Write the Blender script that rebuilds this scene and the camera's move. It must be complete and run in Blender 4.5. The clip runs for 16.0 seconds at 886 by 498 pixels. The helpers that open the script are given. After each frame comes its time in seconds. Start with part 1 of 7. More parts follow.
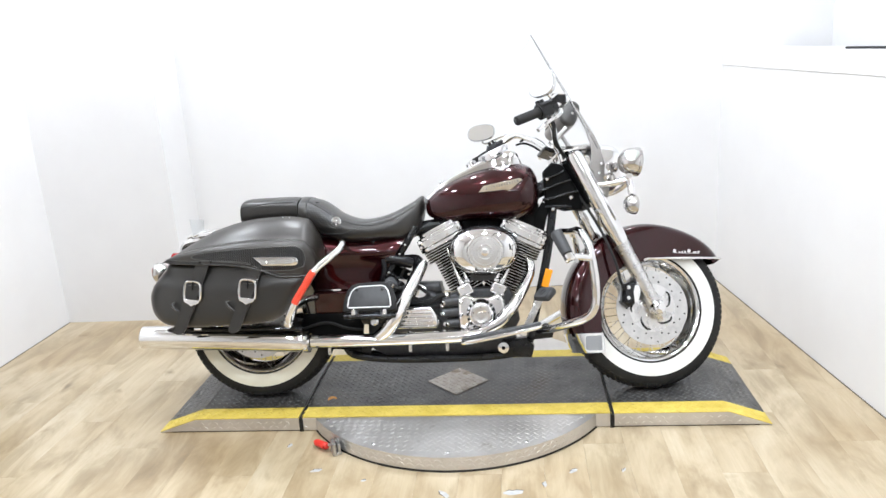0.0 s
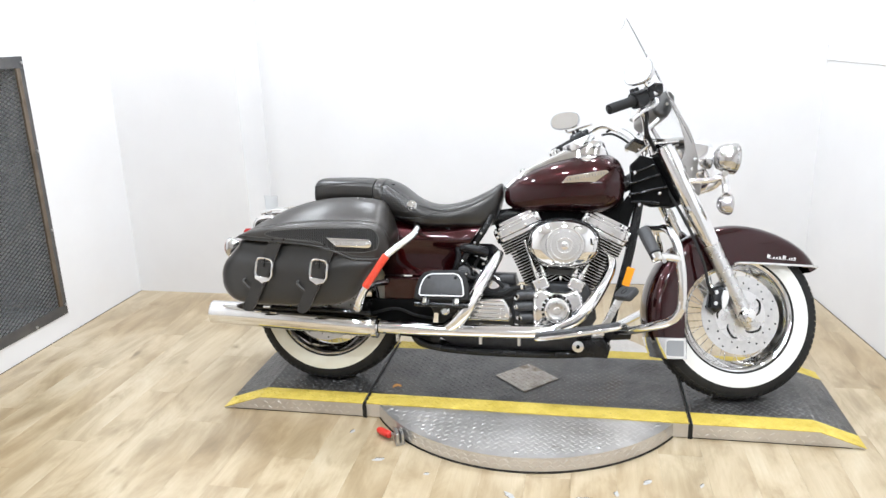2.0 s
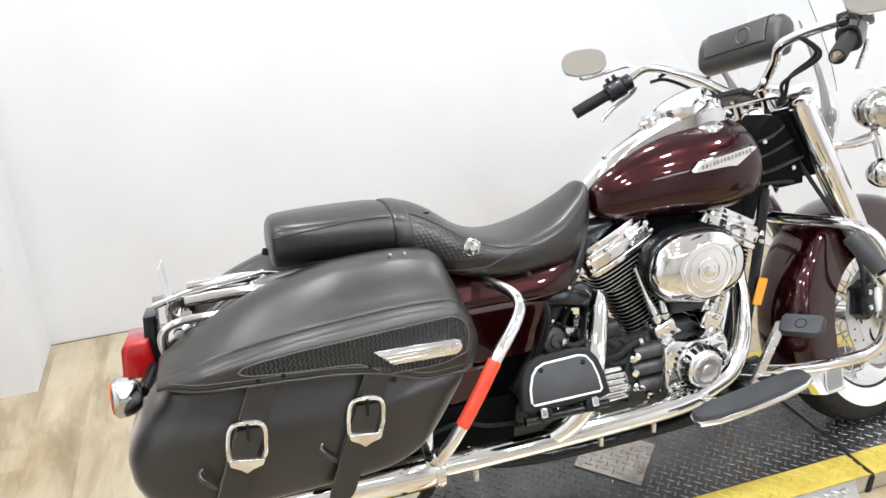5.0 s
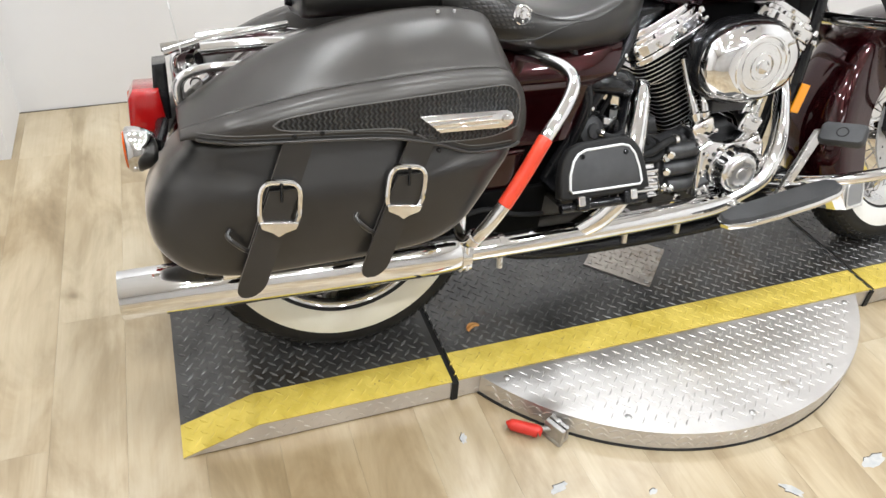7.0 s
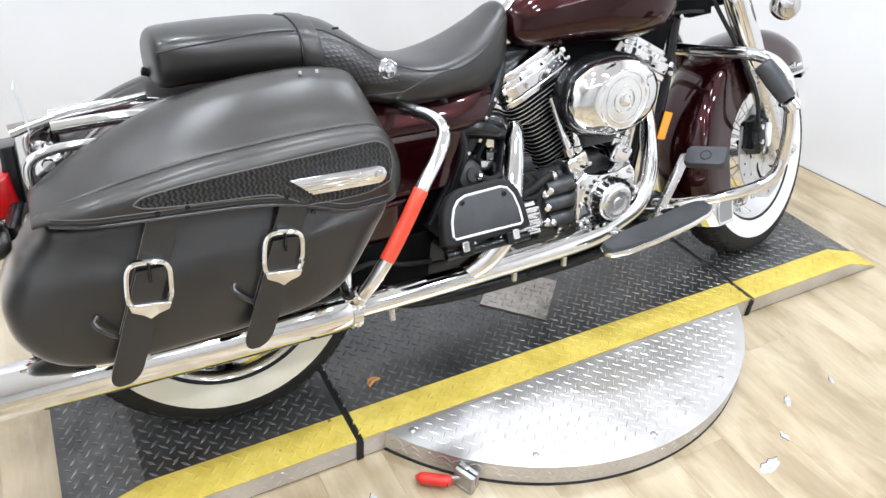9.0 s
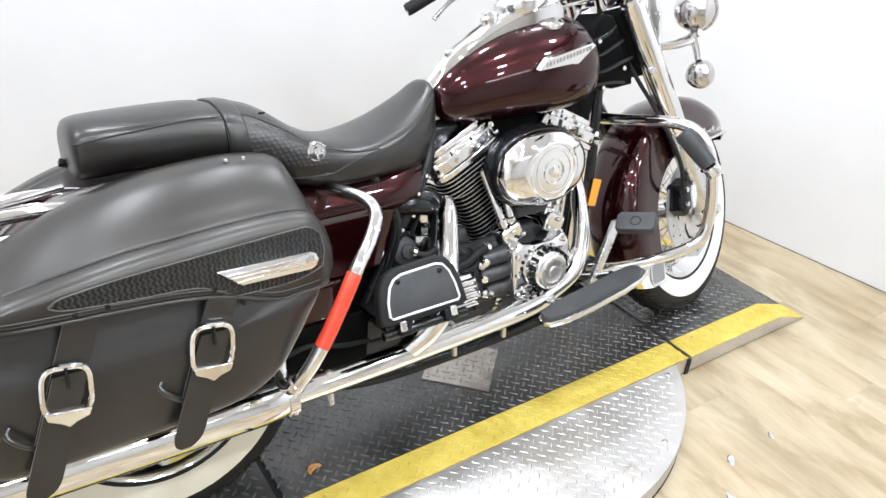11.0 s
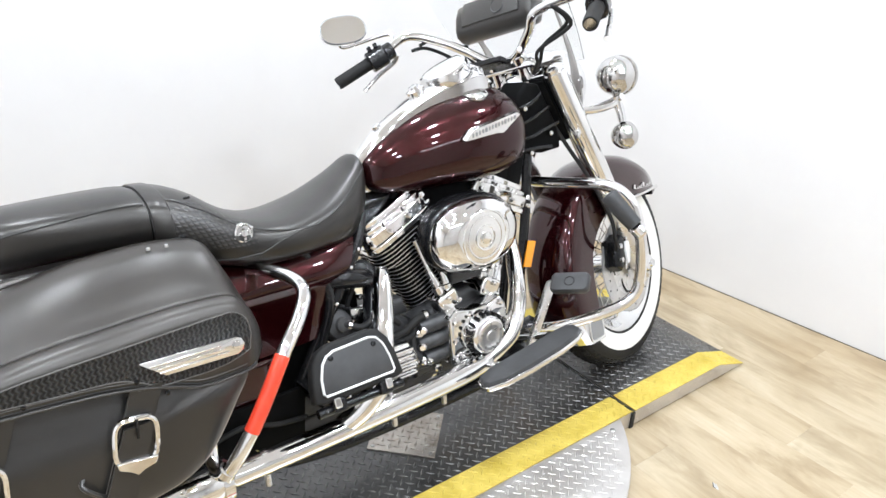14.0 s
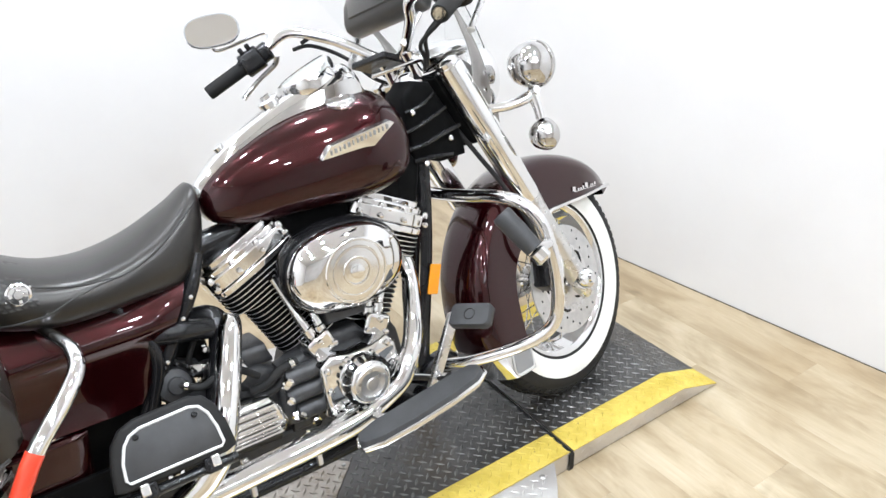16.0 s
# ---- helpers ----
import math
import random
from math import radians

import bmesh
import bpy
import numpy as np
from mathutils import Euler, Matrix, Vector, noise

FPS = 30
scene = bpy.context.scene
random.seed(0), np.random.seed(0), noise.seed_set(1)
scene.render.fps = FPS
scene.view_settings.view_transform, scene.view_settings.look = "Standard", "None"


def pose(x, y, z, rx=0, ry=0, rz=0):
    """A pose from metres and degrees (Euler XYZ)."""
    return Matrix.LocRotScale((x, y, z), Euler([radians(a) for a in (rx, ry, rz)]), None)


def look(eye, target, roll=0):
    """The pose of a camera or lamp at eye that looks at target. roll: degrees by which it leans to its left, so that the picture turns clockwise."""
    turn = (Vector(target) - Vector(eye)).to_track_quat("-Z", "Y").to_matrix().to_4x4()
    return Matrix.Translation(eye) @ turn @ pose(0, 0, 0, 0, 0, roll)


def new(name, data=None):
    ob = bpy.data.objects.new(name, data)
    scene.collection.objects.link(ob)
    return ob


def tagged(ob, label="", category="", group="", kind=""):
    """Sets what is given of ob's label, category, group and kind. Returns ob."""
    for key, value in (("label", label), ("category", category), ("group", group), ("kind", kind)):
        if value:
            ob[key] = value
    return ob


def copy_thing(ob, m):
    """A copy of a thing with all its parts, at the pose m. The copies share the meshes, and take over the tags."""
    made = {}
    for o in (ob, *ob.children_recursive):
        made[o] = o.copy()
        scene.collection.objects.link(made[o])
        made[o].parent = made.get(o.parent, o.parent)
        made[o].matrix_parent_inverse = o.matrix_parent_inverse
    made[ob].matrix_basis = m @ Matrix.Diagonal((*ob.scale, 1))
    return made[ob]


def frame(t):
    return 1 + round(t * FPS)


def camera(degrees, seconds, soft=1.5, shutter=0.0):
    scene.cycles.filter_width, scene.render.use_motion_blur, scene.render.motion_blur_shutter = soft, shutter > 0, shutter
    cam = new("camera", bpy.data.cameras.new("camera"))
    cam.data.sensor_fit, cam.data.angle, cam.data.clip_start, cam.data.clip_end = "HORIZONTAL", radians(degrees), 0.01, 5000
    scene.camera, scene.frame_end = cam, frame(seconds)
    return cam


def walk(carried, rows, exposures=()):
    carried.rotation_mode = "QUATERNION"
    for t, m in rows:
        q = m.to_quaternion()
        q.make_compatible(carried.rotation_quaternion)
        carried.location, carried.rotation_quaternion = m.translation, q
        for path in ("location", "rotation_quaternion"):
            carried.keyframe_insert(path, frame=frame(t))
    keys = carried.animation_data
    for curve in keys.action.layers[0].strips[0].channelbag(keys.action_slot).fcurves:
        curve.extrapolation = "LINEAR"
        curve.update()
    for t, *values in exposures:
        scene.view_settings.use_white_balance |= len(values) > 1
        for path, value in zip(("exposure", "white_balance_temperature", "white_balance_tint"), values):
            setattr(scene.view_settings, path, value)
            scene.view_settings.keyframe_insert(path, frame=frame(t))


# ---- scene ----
cam = camera(61.8, 16.0)
PATH = [
    (0, (0.273, -2.933, 1.484), (0.076, -1.017, 0.947), -3.7),
    (0.5, (0.276, -2.933, 1.492), (0.034, -1.018, 0.968), -3.9),
    (1, (0.288, -2.925, 1.489), (0.005, -1.019, 0.955), -3.9),
    (1.5, (0.293, -2.908, 1.461), (-0.125, -1.046, 0.862), -3.2),
    (2, (0.196, -2.837, 1.464), (-0.161, -0.952, 0.901), -1.7),
    (2.5, (-0.05, -2.758, 1.473), (-0.287, -0.855, 0.904), -4.4),
    (3, (-0.248, -2.544, 1.458), (-0.468, -0.641, 0.882), -3.4),
    (3.2, (-0.337, -2.435, 1.472), (-0.566, -0.537, 0.884), -4.7),
    (5.3, (-1.052, -1.377, 1.48), (-0.419, 0.294, 0.583), -1.3),
    (5.5, (-1.094, -1.359, 1.464), (-0.447, 0.277, 0.512), -1.5),
    (6, (-1.111, -1.343, 1.405), (-0.477, 0.219, 0.328), 1.5),
    (6.5, (-1.108, -1.342, 1.351), (-0.483, 0.141, 0.164), 4.9),
    (7, (-1.111, -1.341, 1.331), (-0.507, 0.117, 0.103), 5.1),
    (7.5, (-1.108, -1.338, 1.327), (-0.469, 0.105, 0.098), 5.1),
    (8, (-1.091, -1.334, 1.333), (-0.384, 0.102, 0.133), 5.0),
    (8.5, (-1.07, -1.332, 1.344), (-0.291, 0.095, 0.179), 4.8),
    (9, (-1.054, -1.331, 1.354), (-0.213, 0.086, 0.22), 4.2),
    (9.2, (-1.049, -1.327, 1.356), (-0.208, 0.087, 0.218), 4.0),
    (11.3, (-1.013, -1.302, 1.398), (0.016, 0.114, 0.43), 3.8),
    (11.5, (-1.002, -1.31, 1.412), (0.028, 0.113, 0.456), 3.2),
    (12, (-0.995, -1.316, 1.421), (0.072, 0.104, 0.5), 3.6),
    (12.5, (-0.987, -1.323, 1.429), (0.101, 0.099, 0.538), 3.3),
    (13, (-0.975, -1.329, 1.437), (0.133, 0.086, 0.559), 2.9),
    (13.5, (-0.973, -1.325, 1.435), (0.145, 0.083, 0.559), 3.1),
    (14, (-0.969, -1.334, 1.44), (0.153, 0.072, 0.566), 3.1),
    (14.5, (-0.971, -1.34, 1.443), (0.156, 0.035, 0.527), 3.4),
    (15, (-0.911, -1.343, 1.43), (0.204, -0.027, 0.418), 3.6),
    (15.5, (-0.65, -1.323, 1.423), (0.339, 0.127, 0.464), 1.9),
    (16, (-0.456, -1.325, 1.437), (0.529, 0.141, 0.499), -1.4),
]
walk(cam, [(t, look(eye, target, roll)) for t, eye, target, roll in PATH],
     exposures=[(0, -0.03, 5750, 8), (3, -0.03, 5750, 8), (5.5, -0.08, 5850, 8), (6.0, -0.14, 5880, 8), (6.5, -0.22, 6050, 8), (7.5, -0.22, 5950, 8), (9, 0.02, 5600, 8), (11.5, 0.02, 5750, 8), (16, -0.02, 5750, 8)])

# ---- the world outside the booth, and the lamps ----
world = bpy.data.worlds.new("world")
world.use_nodes = True
world.node_tree.nodes["Background"].inputs[0].default_value = (0.9, 0.92, 1.0, 1)
world.node_tree.nodes["Background"].inputs[1].default_value = 0.05
scene.world = world
LAMP_POWER = 16.8


# ---- materials ----
def mat(name, colour, rough=0.5, metal=0.0, coat=0.0, spec=0.5):
    m = bpy.data.materials.new(name)
    m.use_nodes = True
    b = m.node_tree.nodes["Principled BSDF"]
    b.inputs["Base Color"].default_value = (*colour, 1)
    b.inputs["Roughness"].default_value = rough
    b.inputs["Metallic"].default_value = metal
    b.inputs["Coat Weight"].default_value = coat
    b.inputs["Coat Roughness"].default_value = 0.04
    b.inputs["Specular IOR Level"].default_value = spec
    return m


def nodes_of(m):
    return m.node_tree.nodes, m.node_tree.links, m.node_tree.nodes["Principled BSDF"]


def noise_node(m, scale, detail=4.0, rough=0.55, stretch=(1, 1, 1), coords="Object"):
    n, l, b = nodes_of(m)
    tc, mp, no = n.new("ShaderNodeTexCoord"), n.new("ShaderNodeMapping"), n.new("ShaderNodeTexNoise")
    mp.inputs["Scale"].default_value = stretch
    no.inputs["Scale"].default_value, no.inputs["Detail"].default_value, no.inputs["Roughness"].default_value = scale, detail, rough
    l.new(tc.outputs[coords], mp.inputs[0])
    l.new(mp.outputs[0], no.inputs["Vector"])
    return no


def ramp(m, source, stops):
    n, l, b = nodes_of(m)
    r = n.new("ShaderNodeValToRGB")
    while len(r.color_ramp.elements) < len(stops):
        r.color_ramp.elements.new(0.5)
    for e, (p, c) in zip(r.color_ramp.elements, stops):
        e.position, e.color = p, (*c, 1) if len(c) == 3 else c
    l.new(source, r.inputs[0])
    return r


def bump(m, source, strength=0.2, distance=0.002, into=None):
    n, l, b = nodes_of(m)
    bp = n.new("ShaderNodeBump")
    bp.inputs["Strength"].default_value, bp.inputs["Distance"].default_value = strength, distance
    l.new(source, bp.inputs["Height"])
    if into is not None:
        l.new(into.outputs[0], bp.inputs["Normal"])
    l.new(bp.outputs[0], b.inputs["Normal"])
    return bp


def varied(name, a, c, scale, rough=(0.4, 0.6), metal=0.0, coat=0.0, bumpy=0.0, fine=200.0, stretch=(1, 1, 1), spec=0.5):
    """Two tones on a broad noise, roughness on the same, a fine relief."""
    m = mat(name, a, rough[0], metal, coat, spec)
    n, l, b = nodes_of(m)
    no = noise_node(m, scale, 6, 0.6, stretch)
    r = ramp(m, no.outputs["Fac"], [(0.3, a), (0.7, c)])
    l.new(r.outputs[0], b.inputs["Base Color"])
    mr = n.new("ShaderNodeMapRange")
    mr.inputs["To Min"].default_value, mr.inputs["To Max"].default_value = rough
    l.new(no.outputs["Fac"], mr.inputs["Value"])
    l.new(mr.outputs[0], b.inputs["Roughness"])
    if bumpy:
        f = noise_node(m, fine, 3, 0.6)
        bump(m, f.outputs["Fac"], bumpy, 0.001)
    return m


CHROME = varied("chrome", (0.77, 0.77, 0.775), (0.84, 0.84, 0.84), 9, (0.03, 0.07), 1.0)
# darker copy of the chrome, dim reflections put into its colour
DIMCHROME = varied("dim_chrome", (0.50, 0.49, 0.48), (0.60, 0.59, 0.58), 16, (0.05, 0.10), 1.0)
RINGED = varied("machined_chrome", (0.80, 0.80, 0.80), (0.88, 0.88, 0.875), 30, (0.10, 0.18), 1.0)
SATIN = varied("satin_aluminium", (0.62, 0.62, 0.62), (0.72, 0.71, 0.70), 30, (0.22, 0.34), 1.0)
DISC = varied("brake_steel", (0.50, 0.495, 0.49), (0.62, 0.61, 0.60), 40, (0.36, 0.5), 0.75)
BLACK = varied("black_gloss", (0.006, 0.006, 0.0065), (0.011, 0.011, 0.012), 12, (0.14, 0.28), 0.0, 0.1, spec=0.28)
CASE = varied("black_cast_case", (0.032, 0.032, 0.033), (0.062, 0.062, 0.064), 40, (0.30, 0.46), 0.2, bumpy=0.4, fine=600)
# chrome with the taupe surroundings it mirrors put into its colour
TAUPECHROME = varied("taupe_chrome", (0.25, 0.238, 0.226), (0.33, 0.315, 0.30), 14, (0.3, 0.4), 0.85)
INLAY = mat("pale_inlay", (0.72, 0.72, 0.71), 0.4, 0.3)
PITCH = varied("matt_black", (0.0025, 0.0025, 0.0025), (0.005, 0.005, 0.005), 30, (0.5, 0.65), spec=0.06)
WRINKLE = varied("black_wrinkle", (0.016, 0.016, 0.017), (0.036, 0.036, 0.037), 40, (0.36, 0.52), 0.1, bumpy=0.5, fine=700, spec=0.55)
RUBBER = varied("rubber", (0.008, 0.008, 0.008), (0.018, 0.017, 0.016), 30, (0.55, 0.8), bumpy=0.25, fine=350, spec=0.3)
GREYRUBBER = varied("worn_rubber", (0.026, 0.0262, 0.027), (0.046, 0.0465, 0.048), 22, (0.45, 0.62), bumpy=0.25, fine=420)
LEATHER = varied("black_leather", (0.0075, 0.0075, 0.0074), (0.0135, 0.0135, 0.0133), 10, (0.28, 0.38), bumpy=0.15, fine=430, spec=0.72)
SEATLEATHER = varied("black_seat_leather", (0.0060, 0.0056, 0.0050), (0.012, 0.0110, 0.0098), 8, (0.25, 0.34), bumpy=0.12, fine=330, spec=0.60)
# the bag's leather, lightened in colour for the light its lid reflects
LITLEATHER = varied("black_leather_lit", (0.013, 0.0112, 0.0094), (0.023, 0.0198, 0.0166), 8, (0.28, 0.37), bumpy=0.15, fine=330, spec=0.62)
for m_, w_ in ((LEATHER, 0.5), (SEATLEATHER, 0.0), (LITLEATHER, 0.0)):
    b_ = m_.node_tree.nodes["Principled BSDF"]
    b_.inputs["Specular Tint"].default_value = (1.0, 0.97, 0.93, 1)
    b_.inputs["Sheen Weight"].default_value = w_
    b_.inputs["Sheen Roughness"].default_value = 0.35
    b_.inputs["Sheen Tint"].default_value = (1.0, 0.89, 0.79, 1)
STITCH = mat("stitching", (0.028, 0.027, 0.026), 0.7)
THREAD = mat("pale_thread", (0.10, 0.096, 0.09), 0.7)
WHITEWALL = varied("whitewall_rubber", (0.74, 0.73, 0.69), (0.8, 0.79, 0.76), 14, (0.5, 0.65))
CREAMWALL = varied("yellowed_whitewall", (0.66, 0.62, 0.5), (0.72, 0.69, 0.58), 14, (0.5, 0.65))
RED = mat("red_lens", (0.34, 0.005, 0.005), 0.12, 0, 0.5)
REDPLASTIC = varied("red_plastic", (0.5, 0.02, 0.012), (0.62, 0.035, 0.02), 40, (0.35, 0.5))
REDTAPE = varied("red_reflector_tape", (0.62, 0.045, 0.018), (0.74, 0.065, 0.025), 60, (0.25, 0.35), coat=0.4)
ORANGE = mat("orange_red_lens", (0.55, 0.09, 0.01), 0.15, 0, 0.5)
AMBER = mat("amber_reflector", (0.9, 0.34, 0.006), 0.18, 0, 0.6)
YELLOW = varied("yellow_paint", (0.47, 0.352, 0.048), (0.66, 0.520, 0.11), 13, (0.4, 0.6), bumpy=0.2, fine=120, spec=0.3)
GRIT = varied("grey_black_plate_paint", (0.027, 0.0262, 0.0253), (0.090, 0.087, 0.083), 9, (0.24, 0.38), 0.3, bumpy=0.2, fine=160, spec=0.85)
TREAD = varied("bright_tread_plate", (0.55, 0.53, 0.508), (0.68, 0.657, 0.635), 7, (0.30, 0.42), 0.85, bumpy=0.15, fine=90)
LUG = varied("worn_plate_lugs", (0.07, 0.07, 0.069), (0.24, 0.238, 0.232), 9, (0.28, 0.4), 0.8)
HATCH = varied("smooth_hatch_plate", (0.30, 0.27, 0.235), (0.46, 0.43, 0.39), 22, (0.3, 0.45), 0.9)
LUGBRIGHT = varied("bright_plate_lugs", (0.57, 0.55, 0.53), (0.69, 0.67, 0.65), 8, (0.30, 0.42), 0.9)
STEEL = varied("galvanised_steel", (0.35, 0.34, 0.33), (0.5, 0.49, 0.47), 40, (0.3, 0.5), 0.9)
BROWNSTEEL = varied("rusty_angle_iron", (0.10, 0.075, 0.05), (0.19, 0.15, 0.11), 12, (0.45, 0.7), 0.5, bumpy=0.2, fine=90)
DARKSTEEL = varied("dark_angle_iron", (0.07, 0.07, 0.072), (0.13, 0.125, 0.12), 9, (0.4, 0.6), 0.5, bumpy=0.2, fine=90)
WALLPAINT = varied("white_wall_paint", (0.69, 0.678, 0.672), (0.735, 0.727, 0.722), 1.6, (0.55, 0.75), bumpy=0.06, fine=60)
CEILPAINT = varied("ceiling_paint", (0.74, 0.73, 0.715), (0.79, 0.78, 0.765), 2, (0.7, 0.85))
TRIMPAINT = varied("lamp_trim_paint", (0.78, 0.78, 0.77), (0.82, 0.82, 0.81), 20, (0.4, 0.5))
SHOPSIDE = varied("shop_side_paint", (0.68, 0.66, 0.64), (0.74, 0.72, 0.70), 1.1, (0.6, 0.8))
SHOPWALL = varied("shop_wall", (0.50, 0.485, 0.47), (0.62, 0.605, 0.59), 1.1, (0.6, 0.8))
PLATE = mat("plate_grey", (0.62, 0.62, 0.61), 0.3, 0.3)
MIRROR = mat("mirror_glass", (0.86, 0.86, 0.86), 0.01, 1.0)
GREYPANEL = mat("grey_emblem", (0.32, 0.33, 0.34), 0.35, 0.6)



def worn(m, scale, lo, hi, colour):
    """Chips and stains with a shape of their own over a material's colour."""
    n, l, b = nodes_of(m)
    src = b.inputs["Base Color"].links[0].from_socket
    no = noise_node(m, scale, 5, 0.7)
    r = ramp(m, no.outputs["Fac"], [(lo, (0, 0, 0)), (hi, (1, 1, 1))])
    mx = n.new("ShaderNodeMix")
    mx.data_type = "RGBA"
    mx.inputs[7].default_value = (*colour, 1)
    l.new(r.outputs[0], mx.inputs["Factor"])
    l.new(src, mx.inputs[6])
    l.new(mx.outputs[2], b.inputs["Base Color"])


worn(YELLOW, 21, 0.67, 0.70, (0.16, 0.12, 0.05))
worn(YELLOW, 70, 0.64, 0.72, (0.24, 0.19, 0.07))
worn(TREAD, 11, 0.62, 0.80, (0.30, 0.26, 0.21))
worn(GRIT, 34, 0.66, 0.72, (0.16, 0.155, 0.148))
worn(GRIT, 4.5, 0.56, 0.70, (0.040, 0.029, 0.017))
worn(HATCH, 9, 0.52, 0.66, (0.16, 0.12, 0.075))


def paint_material():
    m = mat("maroon_pearl_paint", (0.05, 0.004, 0.009), 0.24, 0.7, 0.8, 0.15)
    n, l, b = nodes_of(m)
    no = noise_node(m, 900, 2, 0.5)
    r = ramp(m, no.outputs["Fac"], [(0.3, (0.012, 0.0008, 0.0012)), (0.72, (0.035, 0.0023, 0.0038))])
    l.new(r.outputs[0], b.inputs["Base Color"])
    b.inputs["Coat Roughness"].default_value = 0.02
    return m


def math_node(m, op, a, b=None):
    n, l, _ = nodes_of(m)
    k = n.new("ShaderNodeMath")
    k.operation = op
    for i, v in enumerate((a, b)):
        if v is None:
            continue
        if isinstance(v, (int, float)):
            k.inputs[i].default_value = v
        else:
            l.new(v, k.inputs[i])
    return k.outputs[0]


def weave_material():
    """Upright plaited strands, side by side, shaded in colour as well as relief."""
    m = mat("basket_weave_leather", (0.008, 0.0078, 0.0075), 0.42)
    n, l, b = nodes_of(m)
    tc, sep = n.new("ShaderNodeTexCoord"), n.new("ShaderNodeSeparateXYZ")
    l.new(tc.outputs["Object"], sep.inputs[0])
    along = math_node(m, "MULTIPLY", sep.outputs[0], 1 / 0.0086)
    up = math_node(m, "SINE", math_node(m, "MULTIPLY", sep.outputs[2], math.tau / 0.0115))
    s_ = math_node(m, "SINE", math_node(m, "MULTIPLY", math_node(m, "ADD", along, math_node(m, "MULTIPLY", up, 0.17)), math.pi))
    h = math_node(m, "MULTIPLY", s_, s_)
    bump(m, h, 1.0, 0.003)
    # relief shading put into the colour: gaps dark, ridges pale
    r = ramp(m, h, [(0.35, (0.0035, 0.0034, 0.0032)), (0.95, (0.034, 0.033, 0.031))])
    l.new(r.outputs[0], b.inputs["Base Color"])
    return m


def dotted_material():
    """Seat leather pressed with rows of small raised squares."""
    m = varied("pressed_seat_leather", (0.0060, 0.0056, 0.0050), (0.012, 0.0110, 0.0098), 8, (0.25, 0.34), spec=0.60)
    n, l, b = nodes_of(m)
    tc, sep = n.new("ShaderNodeTexCoord"), n.new("ShaderNodeSeparateXYZ")
    l.new(tc.outputs["Object"], sep.inputs[0])
    u = math_node(m, "ADD", sep.outputs[0], math_node(m, "MULTIPLY", sep.outputs[2], 0.45))
    a_ = math_node(m, "SINE", math_node(m, "MULTIPLY", u, math.pi / 0.0105))
    c_ = math_node(m, "SINE", math_node(m, "MULTIPLY", sep.outputs[2], math.pi / 0.0085))
    h = math_node(m, "ABSOLUTE", math_node(m, "MULTIPLY", a_, c_))
    bump(m, h, 0.32, 0.0018)
    src = b.inputs["Base Color"].links[0].from_socket
    mx = n.new("ShaderNodeMix")
    mx.data_type = "RGBA"
    mx.inputs[7].default_value = (0.034, 0.030, 0.026, 1)
    r = ramp(m, h, [(0.45, (0, 0, 0)), (0.85, (1, 1, 1))])
    l.new(r.outputs[0], mx.inputs["Factor"])
    l.new(src, mx.inputs[6])
    l.new(mx.outputs[2], b.inputs["Base Color"])
    return m


def glass_material(name, colour, rough=0.0):
    m = mat(name, colour, rough)
    b = m.node_tree.nodes["Principled BSDF"]
    b.inputs["Transmission Weight"].default_value = 1.0
    b.inputs["IOR"].default_value = 1.12
    return m


